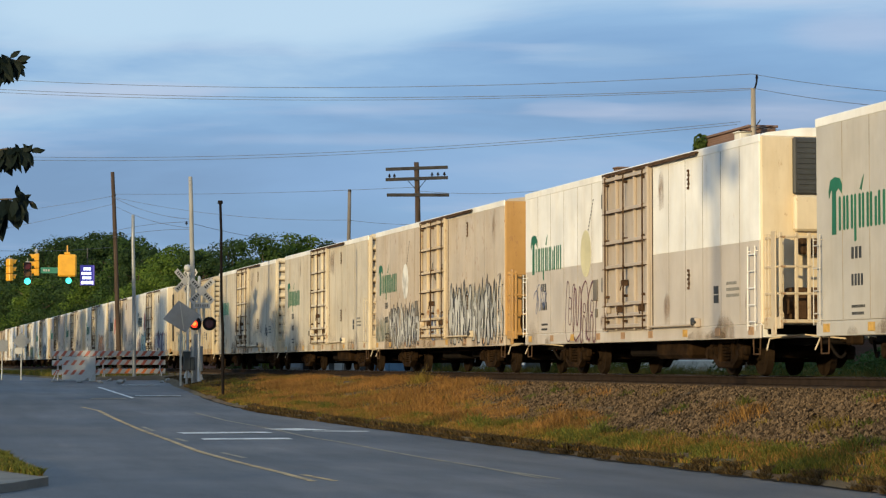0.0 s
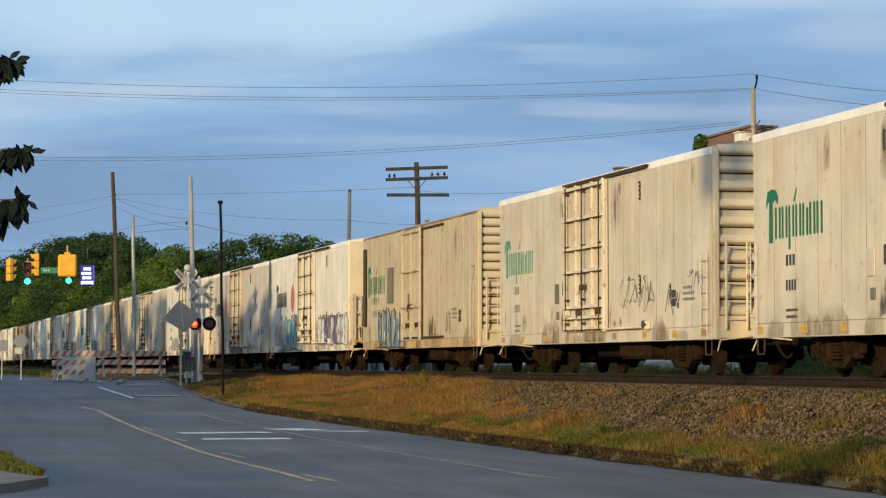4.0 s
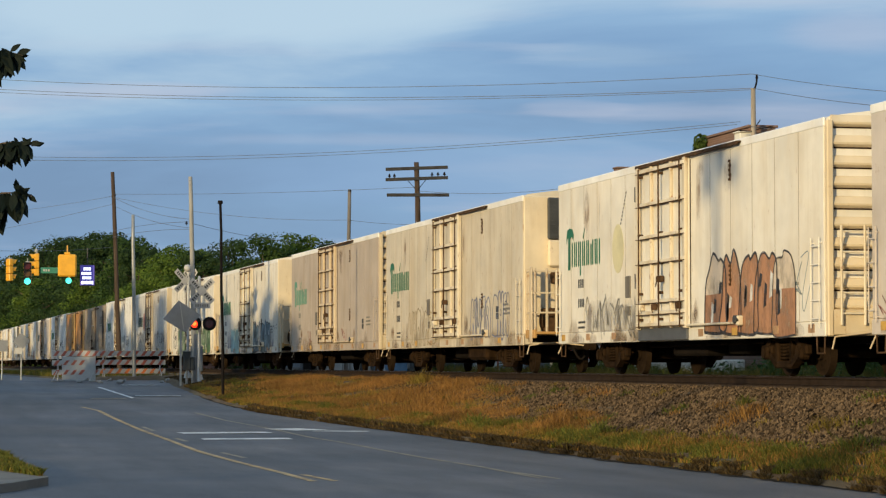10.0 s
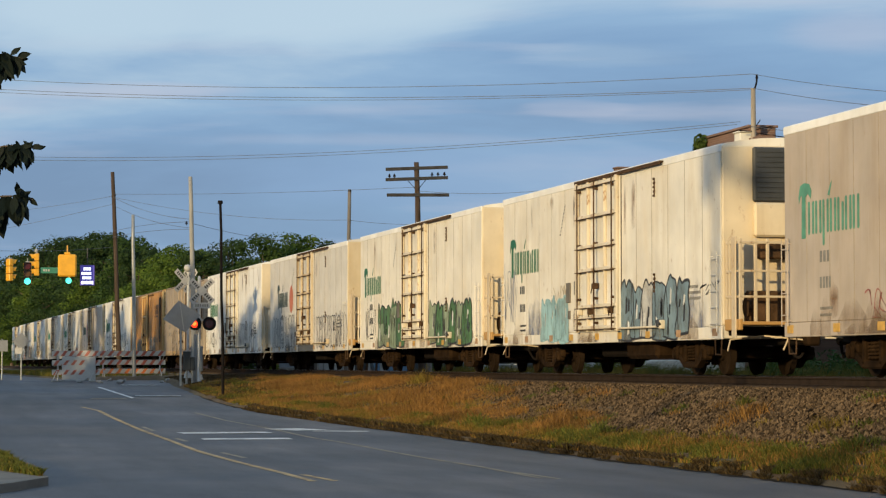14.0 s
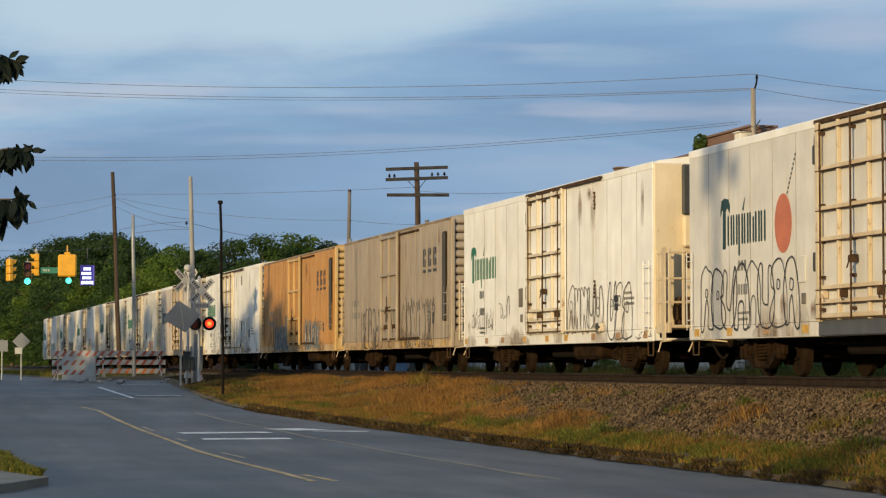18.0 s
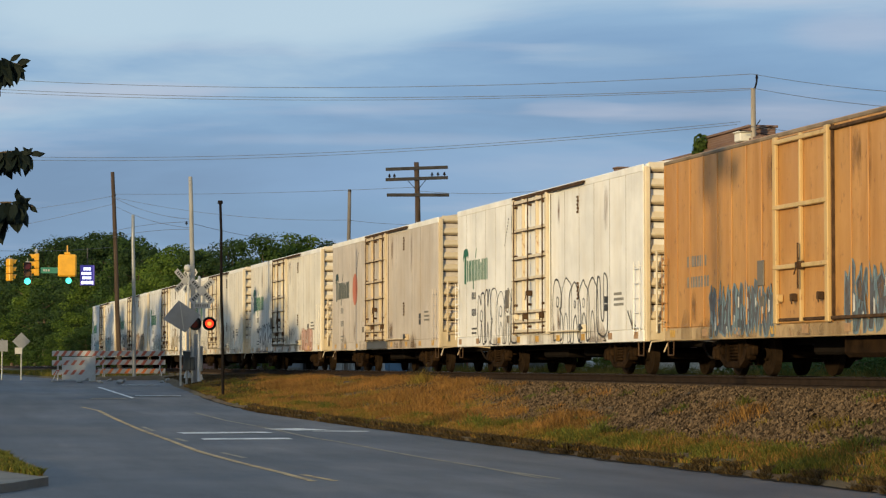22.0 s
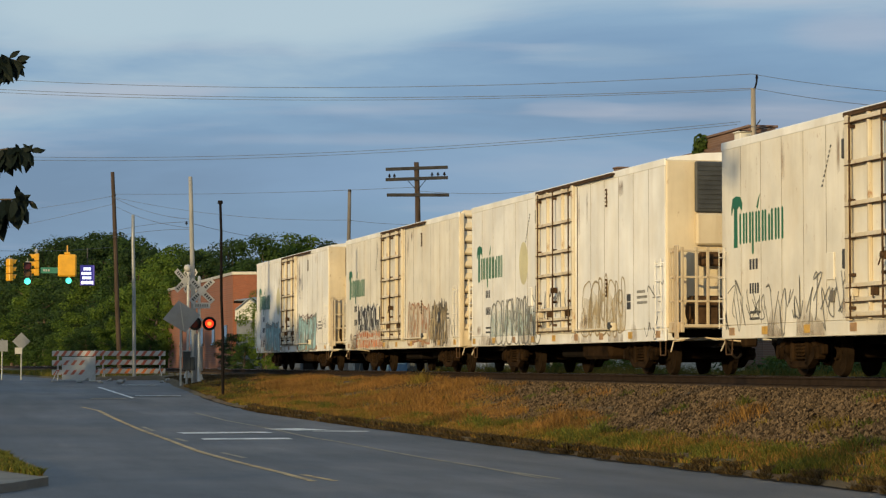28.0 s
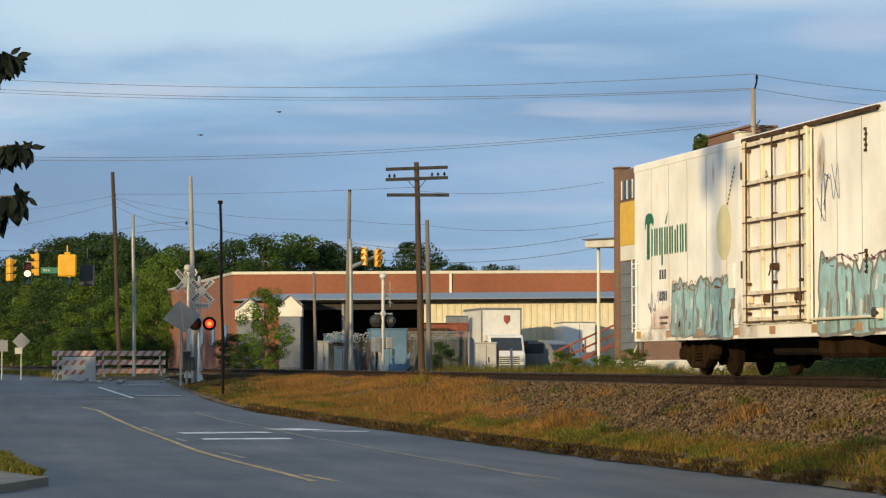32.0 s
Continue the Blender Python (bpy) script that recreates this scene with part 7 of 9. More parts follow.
def frame_mesh(bm):
    """A cast truck side frame with its two window openings and journal boxes."""
    y0, y1 = -1.16, -1.02
    for xa, xb, za, zb in ((-1.18, -0.62, 0.42, 0.60), (0.62, 1.18, 0.42, 0.60), (-0.70, 0.70, 0.66, 0.80), (-0.42, 0.42, 0.16, 0.30), (-0.44, -0.30, 0.22, 0.72), (0.30, 0.44, 0.22, 0.72)):
        box(bm, xa, xb, y0, y1, za, zb, 0.03)
    for s in (-1, 1):
        vs = []
        for x, z in ((0.95, 0.60), (0.62, 0.80), (0.62, 0.66), (0.90, 0.48)):
            vs.append((s * x, z))
        front = [bm.verts.new((x, y0, z)) for x, z in vs]
        back = [bm.verts.new((x, y1, z)) for x, z in vs]
        bm.faces.new(front), bm.faces.new(back[::-1])
        for i in range(4):
            bm.faces.new((front[i], back[i], back[(i + 1) % 4], front[(i + 1) % 4]))
        vs = [(s * x, z) for x, z in ((0.92, 0.44), (0.42, 0.17), (0.38, 0.29), (0.72, 0.50))]
        front = [bm.verts.new((x, y0, z)) for x, z in vs]
        back = [bm.verts.new((x, y1, z)) for x, z in vs]
        bm.faces.new(front), bm.faces.new(back[::-1])
        for i in range(4):
            bm.faces.new((front[i], back[i], back[(i + 1) % 4], front[(i + 1) % 4]))
        box(bm, s * 0.89 - 0.15, s * 0.89 + 0.15, -1.21, -1.0, 0.33, 0.58, 0.04)
        disc(bm, (s * 0.89, -1.215, 0.45), (0, 1, 0), 0.10, 0.03, 12)
    bmesh.ops.recalc_face_normals(bm, faces=bm.faces)


def spring_mesh(bm):
    pts = [(0.055 * math.cos(a * 0.9), 0.055 * math.sin(a * 0.9), 0.30 + 0.36 * a / 40) for a in range(41)]
    wire_tube(bm, pts, 0.02, 5)


def build_truck(car, x):
    truck = piece("truck", "bolster", lambda bm: (box(bm, -0.19, 0.19, -1.12, 1.12, 0.42, 0.62, 0.04), box(bm, -0.24, 0.24, -0.30, 0.30, 0.55, 0.80, 0.04)), M_IRON, car, (x, 0, 0), "brown four-wheel truck")
    for s in (1, -1):
        piece("side_frame", "frame", frame_mesh, M_IRON, truck, turn=(0, 0, 0 if s == 1 else 180))
    for d in (-0.13, 0.0, 0.13):
        piece("spring", "spring", spring_mesh, M_IRON, truck, (d * 1.1, -1.09, 0))
    for d in (-0.89, 0.89):
        ws = piece("wheelset", "wheelset", lambda bm: (wheel_mesh(bm), rod(bm, (0, -0.8, 0), (0, 0.8, 0), 0.085, 0.085, 12), rod(bm, (0, 0.60, 0), (0, 0.72, 0), 0.44, 0.42, 28)), M_WHEEL, truck, (d, 0, 0.445), "brown wheelset with bright treads", smooth_shade=False)
        ROLLING.append((ws, d))
    for d in (-0.89, 0.89):
        piece("brake_beam", "brake_beam", lambda bm: (box(bm, -0.05, 0.05, -0.9, 0.9, 0.28, 0.36, 0.01), box(bm, -0.10, 0.10, -0.80, -0.62, 0.22, 0.50, 0.02)), M_IRON, truck, (d * 0.42, 0, 0))
    return truck


def ladder(bm, w, h, n, stand=0.07, r=0.016):
    """Two stiles and rungs in the xz plane, standing off the wall towards -y."""
    for x in (0, w):
        rod(bm, (x, -stand, 0), (x, -stand, h), 0.011, 0.011, 6)
        for z in (0.06 * h, 0.94 * h):
            rod(bm, (x, -stand, z), (x, 0, z), 0.011, 0.011, 5)
    for k in range(n):
        z = h * (k + 0.5) / n
        rod(bm, (0, -stand, z), (w, -stand, z), r, r, 6)


def door_parts(car, x0, w, paint, hard, top, plain=False):
    """A plug door with its jambs, stiles, cross bars and lock rods."""
    z0, z1 = FOOT - 0.02, top - 0.10
    h = z1 - z0
    door = piece("door", ("door", w, h), lambda bm: box(bm, 0, w, -0.03, 0.02, 0, h, 0.015), paint, car, (x0, -HALF - 0.01, z0), "plug door with weathered lock rods")
    if not plain:
        # shadow lines along both door edges, drawn as rust-dark strips
        for bx in (-0.055, w + 0.012):
            piece("door_gap", ("door_gap", h), lambda bm: box(bm, 0, 0.042, -0.004, 0.0, 0, h), M_GAP, door, (bx, 0.008, 0), "rust-black strip with the shade beside the door")
        # dark strips under the crossbars: rust and shade in one colour
        for kz in (0.012, 0.085, 0.155, 0.395, 0.55, 0.75, 0.955):
            piece("rust_edge", ("rust_edge", w), lambda bm: box(bm, 0.03, w - 0.03, -0.094, -0.02, -0.016, 0.0), M_RUSTBAR, door, (0, -0.03, h * kz + 0.022))
    for bx in (0.0, w - 0.16):
        piece("door_post", ("door_post", h), lambda bm: box(bm, 0, 0.16, -0.08, 0, 0, h, 0.015), hard, door, (bx, -0.03, 0))
    for kx in ((0.5,) if plain else (0.30, 0.70)):
        piece("stile", ("stile", h), lambda bm: box(bm, -0.04, 0.04, -0.075, 0, 0.02, h - 0.02, 0.012), hard, door, (w * kx, -0.03, 0))
    for kx in (() if plain else (0.085, 0.5, 0.915)):
        piece("lock_rod", ("lock_rod", h), lambda bm: (rod(bm, (0, -0.10, 0.02), (0, -0.10, h - 0.04), 0.020, 0.020, 6), *[box(bm, -0.035, 0.035, -0.115, 0, h * k - 0.03, h * k + 0.03, 0.01) for k in (0.06, 0.22, 0.40, 0.58, 0.77, 0.94)]), M_RUSTBAR, door, (w * kx, -0.03, 0))
    for kz in ((0.30, 0.62, 0.97) if plain else (0.03, 0.10, 0.17, 0.41, 0.565, 0.765, 0.97)):
        piece("crossbar", ("crossbar", w, plain), lambda bm: (box(bm, 0.02, w - 0.02, -0.09, 0, -0.04, 0.04, 0.012),), hard, door, (0, -0.03, h * kz))
    handle = piece("door_handle", "door_handle", lambda bm: (rod(bm, (0, -0.12, -0.42), (0, -0.12, 0.40), 0.018, 0.018, 6), box(bm, -0.045, 0.045, -0.13, 0, -0.07, 0.07, 0.015)), M_RUSTBAR, door, (w * 0.53, -0.05, h * 0.30), "rusty lock handle")
    piece("lever", "door_lever", lambda bm: rod(bm, (-0.14, -0.14, -0.16), (0.10, -0.14, 0.12), 0.015, 0.015, 6), M_RUSTBAR, handle)
    piece("gear", "door_gear", lambda bm: disc(bm, (0, -0.14, 0), (0, 1, 0), 0.06, 0.03, 10), M_RUSTBAR, handle)
    for kx in (0.12, 0.38, 0.86):
        piece("door_latch", "door_latch", lambda bm: (box(bm, -0.05, 0.05, -0.12, 0, -0.07, 0.07, 0.015), rod(bm, (0, -0.12, 0.05), (0.1, -0.13, -0.12), 0.015)), M_RUSTBAR if kx > 0.2 else hard, door, (w * kx, -0.04, h * 0.135))
    return door


def rivet_panel(bm, x, w, h):
    """One sheet of the side wall with a raised, rounded seam on its edge."""
    box(bm, x + 0.007, x + w - 0.007, -0.03, 0.0, 0, h, 0.006)


# bars of the maker's mark: left edge, foot, head
EMBLEM_BARS = tuple((0.45 + 0.168 * k + 0.025 * (k % 2), -0.16 if k == 4 else 0.06, 0.65 if k != 9 else 0.56) for k in range(14))


def emblem_parts(car, material, x0, width):
    """The maker's mark as plain shapes: a tall capped bar and a row of blocks."""
    k = width / 2.80
    em = piece("emblem", "emblem", lambda bm: sheet(bm, [(0.14, 0.0), (0.33, 0.0), (0.33, 0.74), (0.44, 0.80), (0.58, 0.70), (0.61, 0.84), (0.50, 0.97), (0.28, 1.0), (0.08, 0.96), (0.0, 0.76), (0.02, 0.64), (0.09, 0.76), (0.16, 0.78)], 0), material, car, (x0, -HALF - 0.002, 2.49), "maker's emblem in green shapes")
    em.scale = (k, 1, 1)
    for x, z0, z1 in EMBLEM_BARS:
        piece("emblem_bar", ("emblem_bar", round(z1 - z0, 2)), lambda bm: sheet(bm, [(0, 0.03), (0.02, 0), (0.065, 0), (0.085, 0.03), (0.085, z1 - z0 - 0.03), (0.065, z1 - z0), (0.02, z1 - z0), (0, z1 - z0 - 0.03)], 0), material, em, (x, 0, z0))
    piece("emblem_leaf", "emblem_leaf", lambda bm: sheet(bm, [(1.36, 0.72), (1.44, 0.70), (1.55, 0.96), (1.47, 0.88)], 0), material, em)


def fruit_mesh(bm):
    n = 30
    sheet(bm, [(0.43 * math.cos(2 * math.pi * i / n), 0.55 * math.sin(2 * math.pi * i / n)) for i in range(n)], 0)


def straw_piece(bm):
    sheet(bm, [(0, 0), (0.045, 0), (0.072, 0.046), (0.027, 0.046)], -0.007)


def one_rib(bm):
    ring = []
    for y in (-1.42, 1.42):
        ring.append([bm.verts.new((x, y, z)) for x, z in ((0, -0.10), (0.05, -0.06), (0.06, -0.02), (0.06, 0.03), (0.03, 0.09), (0, 0.11))])
    for i in range(5):
        bm.faces.new((ring[0][i], ring[0][i + 1], ring[1][i + 1], ring[1][i]))
    bm.faces.new(ring[0][::-1]), bm.faces.new(ring[1])
    bmesh.ops.recalc_face_normals(bm, faces=bm.faces)


def one_ridge(bm):
    """A pressed ridge across a car end: a long slope above, a short one below."""
    ring = []
    for y in (-1.42, 1.42):
        ring.append([bm.verts.new((x, y, z)) for x, z in ((0, -0.06), (0.075, -0.015), (0.085, 0.02), (0.03, 0.13), (0, 0.15))])
    for i in range(4):
        bm.faces.new((ring[0][i], ring[0][i + 1], ring[1][i + 1], ring[1][i]))
    bm.faces.new(ring[0][::-1]), bm.faces.new(ring[1])
    bmesh.ops.recalc_face_normals(bm, faces=bm.faces)


def body_mesh(bm, length, top):
    """The insulated body shell with rounded roof edges and a slightly arched roof."""
    prof = [(-HALF + 0.03, SILL + 0.02), (-HALF + 0.03, top - 0.10), (-HALF + 0.05, top - 0.02), (-HALF + 0.14, top + 0.03), (-0.7, top + 0.13), (0, top + 0.16), (0.7, top + 0.13), (HALF - 0.14, top + 0.03), (HALF - 0.05, top - 0.02), (HALF - 0.03, top - 0.10), (HALF - 0.03, SILL + 0.02)]
    rings = [[bm.verts.new((x, y, z)) for y, z in prof] for x in (0.02, length - 0.02)]
    n = len(prof)
    for i in range(n):
        j = (i + 1) % n
        bm.faces.new((rings[0][i], rings[0][j], rings[1][j], rings[1][i]))
    bm.faces.new(rings[0]), bm.faces.new(rings[1][::-1])
    bmesh.ops.recalc_face_normals(bm, faces=bm.faces)




def soft_line(pts, k=4):
    """Rounds a line of points."""
    out = []
    n = len(pts)
    for i in range(n - 1):
        p0, p1, p2, p3 = pts[max(i - 1, 0)], pts[i], pts[i + 1], pts[min(i + 2, n - 1)]
        for s in range(k):
            t = s / k
            out.append(tuple(0.5 * (2 * p1[c] + (p2[c] - p0[c]) * t + (2 * p0[c] - 5 * p1[c] + 4 * p2[c] - p3[c]) * t * t + (3 * p1[c] - p0[c] - 3 * p2[c] + p3[c]) * t ** 3) for c in (0, 1)))
    out.append(pts[-1])
    return out


WASH = {m.name: faded("washed_" + m.name, c, 0.05, 0.72) for m, c in ((M_SPRAY_PINK, (0.60, 0.34, 0.25)), (M_SPRAY_GREEN, (0.10, 0.16, 0.12)), (M_SPRAY_BLUE, (0.16, 0.19, 0.28)), (M_SPRAY_GREY, (0.36, 0.34, 0.31)), (M_SPRAY_RUST, (0.42, 0.20, 0.09)), (M_SPRAY_RED, (0.42, 0.12, 0.08)), (M_SPRAY_AQUA, (0.40, 0.52, 0.48)), (M_SPRAY_SAND, (0.50, 0.38, 0.19)))}

# outlines of sprayed shapes in a unit box: arches, loops, blocks and shards
ARCHES = (
    ((-0.50, 0.00), (-0.54, 0.45), (-0.44, 0.82), (-0.14, 0.99), (0.16, 0.99), (0.44, 0.80), (0.52, 0.40), (0.46, 0.00), (0.20, -0.01), (0.14, 0.32), (-0.03, 0.46), (-0.16, 0.30), (-0.20, 0.00)),
    ((-0.46, 0.05), (-0.52, 0.55), (-0.30, 0.95), (0.10, 1.00), (0.40, 0.84), (0.44, 0.58), (0.22, 0.50), (0.46, 0.36), (0.50, 0.10), (0.22, -0.02), (-0.20, 0.00)),
    ((-0.44, 0.98), (-0.54, 0.60), (-0.50, 0.18), (-0.22, 0.00), (0.18, 0.00), (0.46, 0.16), (0.52, 0.60), (0.42, 1.00), (0.20, 0.96), (0.16, 0.42), (-0.02, 0.32), (-0.18, 0.46), (-0.20, 0.94)),
    ((-0.50, 0.02), (-0.46, 0.60), (-0.36, 0.96), (-0.06, 1.00), (0.02, 0.74), (0.20, 1.00), (0.46, 0.92), (0.50, 0.30), (0.40, 0.00), (0.16, 0.02), (0.02, 0.36), (-0.14, 0.02)),
)
BLOCKS = (
    ((-0.54, 0.00), (-0.50, 0.62), (-0.34, 0.92), (-0.10, 1.04), (0.10, 0.94), (0.30, 0.98), (0.48, 0.84), (0.54, 0.36), (0.56, 0.00)),
    ((-0.52, 0.02), (-0.56, 0.40), (-0.40, 0.70), (-0.46, 0.94), (-0.10, 1.00), (0.14, 0.90), (0.44, 1.04), (0.52, 0.62), (0.42, 0.40), (0.54, 0.02)),
)
SHARDS = (
    ((-0.52, 0.00), (-0.36, 0.48), (-0.56, 0.78), (-0.30, 0.86), (-0.18, 1.06), (-0.02, 0.72), (0.14, 0.96), (0.42, 0.84), (0.26, 0.50), (0.50, 0.12), (0.22, 0.00), (0.06, 0.30), (-0.14, 0.00)),
    ((-0.44, 0.06), (-0.50, 0.66), (-0.34, 0.98), (-0.20, 0.60), (0.02, 0.86), (0.10, 1.10), (0.28, 0.70), (0.52, 0.90), (0.44, 0.36), (0.30, 0.00), (0.10, 0.24), (-0.10, 0.04)),
    ((-0.54, 0.30), (-0.40, 0.92), (-0.12, 0.80), (0.06, 1.04), (0.30, 0.90), (0.22, 0.62), (0.50, 0.46), (0.34, 0.10), (0.10, 0.02), (0.00, 0.34), (-0.24, 0.00)),
)


def graffiti(car, style, x0, x1, z0, z1, fill, line, seed, width=0.036):
    """Illegible sprayed shapes on the side: a pale wash, thin scrawls, or rows of outlined or filled shapes."""
    rng = random.Random(seed)
    y = -HALF - 0.002
    if style.startswith("d") and style != "d":
        y, style = -HALF - 0.045, style[1:]
    w, h = x1 - x0, z1 - z0
    if style == "wash":
        bm = bmesh.new()
        k = max(5, int(w / 0.3))
        topl = [(x0 + w * i / k, z0 + h * (0.62 + 0.38 * rng.random())) for i in range(k + 1)]
        sheet(bm, [(x0, z0)] + [(x1, z0)] + topl[::-1], y, 0.001)
        part("spray_wash", bm, WASH[fill.name], car, "washed-out sprayed patch")
        return
    if style == "tag":
        # quick thin strokes, tall and crowded
        n = max(2, round(w / 0.34))
        for i in range(n):
            cx, a = x0 + w * (i + 0.5) / n, 0.62 * w / n
            lo, hi = z0 + h * rng.uniform(0, 0.35), z1 - h * rng.uniform(0, 0.3)
            pts = [(cx - a, lo + (hi - lo) * rng.random())]
            for q in range(rng.randint(3, 6)):
                pts.append((cx + a * rng.uniform(-1, 1), rng.uniform(lo, hi) if q % 2 else rng.choice((lo, hi))))
            bl = bmesh.new()
            ribbon(bl, soft_line(pts, 4), 0.026 * rng.uniform(0.7, 1.3), y, 0.004 + 0.0005 * i)
            part("spray_stroke", bl, line, car, "thin sprayed scrawl")
        return
    forms = {"bub": ARCHES, "block": BLOCKS}.get(style, SHARDS)
    lower, upper = (fill[1], fill[0]) if isinstance(fill, tuple) else (None, fill)
    n = max(2, round(w / ({"bub": 0.50, "block": 0.62}.get(style, 0.40) * h)))
    step = w / n
    sharp = style not in ("bub", "block")
    for i in range(n):
        cx = x0 + step * (i + 0.5)
        hh = h * rng.uniform(0.86, 1.0)
        base = z0 + (h - hh) * rng.uniform(0, 0.7)
        ww = step * rng.uniform(1.0, 1.3)
        lean = rng.uniform(-0.10, 0.16) * hh
        form = rng.choice(forms)
        flip = rng.choice((-1, 1))
        pts = [(cx + flip * ww * (px_ + rng.uniform(-0.06, 0.06)) + lean * (pz_ - 0.5), min(max(base + hh * (pz_ + rng.uniform(-0.05, 0.05)), z0), z1 + 0.15)) for px_, pz_ in form]
        loop = soft_line(pts + [pts[0]], 2 if sharp else 5)
        at = 0.004 + 0.0006 * i
        over = 0.006 + 0.0006 * n + 0.0004 * i
        owner = car
        if upper is not None:
            bf = bmesh.new()
            sheet(bf, loop[:-1], y, at)
            owner = part("spray_shape", bf, upper, car, "sprayed filled shape")
            if lower is not None:
                bf = bmesh.new()
                sheet(bf, loop[:-1], y, at + 0.0003)
                bmesh.ops.bisect_plane(bf, geom=bf.verts[:] + bf.edges[:] + bf.faces[:], plane_co=(0, 0, base + hh * rng.uniform(0.40, 0.55)), plane_no=(rng.uniform(-0.2, 0.2), 0, 1), clear_outer=True)
                part("spray_shape", bf, lower, owner, "darker lower half of a sprayed shape")
            for q in range(3):
                bp = bmesh.new()
                ax, az = cx + ww * rng.uniform(-0.30, 0.25), base + hh * rng.uniform(0.05, 0.6)
                tip = rng.uniform(0.12, 0.34) * hh
                sheet(bp, [(ax - ww * 0.06, az), (ax + ww * 0.07, az + tip * 0.1), (ax + ww * 0.09 + lean * 0.2, az + tip), (ax - ww * 0.02 + lean * 0.2, az + tip * 1.15)], y, over - 0.0008)
                part("spray_highlight", bp, (line, M_SPRAY_PALE, line)[q] if fill is not M_SPRAY_PALE else line, owner, "sprayed stroke inside a shape")
        bl = bmesh.new()
        ribbon(bl, loop, width * rng.uniform(0.8, 1.5) * (1.25 if upper is not None else 1.0), y, over)
        part("spray_outline", bl, line, owner, "sprayed outline")
        if style == "bub" and rng.random() < 0.6:
            bl = bmesh.new()
            cz, r = base + hh * rng.uniform(0.55, 0.72), rng.uniform(0.06, 0.13)
            ribbon(bl, soft_line([(cx - r, cz - r), (cx - r * 0.6, cz + r), (cx + r, cz + r * 0.5), (cx + r * 0.5, cz - r * 1.2), (cx - r, cz - r)], 4), width * 0.9, y, over + 0.0003)
            part("spray_loop", bl, line, owner, "small sprayed loop")


def marks(car, x, z, rows, material):
    """Lettering on the side as plain bars."""
    bm = bmesh.new()
    for k, (w, h, dz) in enumerate(rows):
        n = max(1, round(w / (h * 0.75)))
        for i in range(n):
            xa = x + i * w / n
            sheet(bm, [(xa, z + dz), (xa + w / n * 0.66, z + dz), (xa + w / n * 0.66, z + dz + h), (xa, z + dz + h)], -HALF - 0.001, 0.003)
    part("stencil_mark", bm, material, car, "stencilled markings")["kind"] = "stuff"


def build_car(name, tau, length, kind, paint, end, label, emblem=None, fruit=None, fruit_x=5.25, straw=False, emblem_x=0.62, step=False, sprays=(), two_tone=False, seed=0):
    rng = random.Random(seed)
    csx = kind == "box"
    top = TOP if not csx else 4.52
    car = thing(name, (PASS_X - SPEED * tau, TRACK_Y, RAIL_Z), label, "freight car", "cars of the train")
    P = PAINTS[paint]
    piece("body", ("body", length, top), lambda bm: body_mesh(bm, length, top), P, car)
    TRAIN.append((car, tau, length))
    ends = PAINTS["ochre"] if end == "ochre" else P if paint == "greytan" else PAINTS["end_cream"] if paint in ("white", "ivory", "cream") else PAINTS["orange_end"] if paint == "orange" else PAINTS["end_tan"]
    hard = PAINTS["tan"] if two_tone else M_PALEHARDWARE if paint in ("white", "ivory", "cream") else M_HARDWARE
    rails = PAINTS["ochre"] if end == "ochre" else M_HARDWARE
    # side sheets, left and right of the door bay
    door_x, door_w = (6.62 if end == "rib" else 7.25, 3.35) if not csx else (length / 2 - 1.45, 2.7)
    z0, h = FOOT, top - 0.09 - FOOT
    n_l, n_r = (6, 6) if not csx else (8, 9)
    for xa, xb, n in ((0.03, door_x - 0.03, n_l), (door_x + door_w + 0.03, length - 0.03, n_r)):
        w = (xb - xa) / n
        for k in range(n):
            xp = xa + k * w
            spot = (round(xp, 3), round(w, 3))
            if two_tone:
                zs = 2.58
                piece("side_panel", ("panel_low", spot), lambda bm: rivet_panel(bm, xp, w, zs - FOOT), PAINTS["lower_grey"], car, (0, -HALF + 0.03, z0))
                piece("side_panel", ("panel_high", spot, top), lambda bm: rivet_panel(bm, xp, w, top - 0.09 - zs), P, car, (0, -HALF + 0.03, zs))
            else:
                piece("side_panel", ("panel", spot, round(h, 3)), lambda bm: rivet_panel(bm, xp, w, h), P, car, (0, -HALF + 0.03, z0))
        if not csx:
            for k in range(1, n):
                piece("seam", ("seam", round(h, 2)), lambda bm: box(bm, -0.007, 0.007, -0.003, 0.02, 0.02, h), M_SEAM, car, (xa + k * w, -HALF, z0))
        if csx:
            for k in range(n + 1):
                piece("seam", ("dark_seam", round(h, 2)), lambda bm: box(bm, -0.04, -0.027, -0.006, 0.0, 0.02, h), M_RUSTBAR if paint != "greytan" else M_SEAM, car, (min(max(xa + k * w, 0.06), length - 0.06), -HALF + 0.001, z0))
                piece("side_post", ("side_post", h), lambda bm: box(bm, -0.028, 0.028, -0.02, 0, 0, h, 0.008), P, car, (min(max(xa + k * w, 0.06), length - 0.06), -HALF + 0.001, z0))
    piece("side_sill", ("sill", length), lambda bm: (box(bm, 0.0, length, -0.05, 0.0, 0, FOOT - SILL - 0.012, 0.012)), PAINTS["lower_grey"] if two_tone else P if not csx else PAINTS["box_sill"], car, (0, -HALF + 0.045, SILL), "grimy side sill")
    piece("roof_edge", ("eave", length, csx), lambda bm: box(bm, 0.0, length, -0.03, 0.02, -0.05 if csx else -0.12, 0.03 if csx else 0.05, 0.02), M_EAVE if csx else PAINTS["white"], car, (0, -HALF + 0.02, top - 0.045), "weathered roof edge")
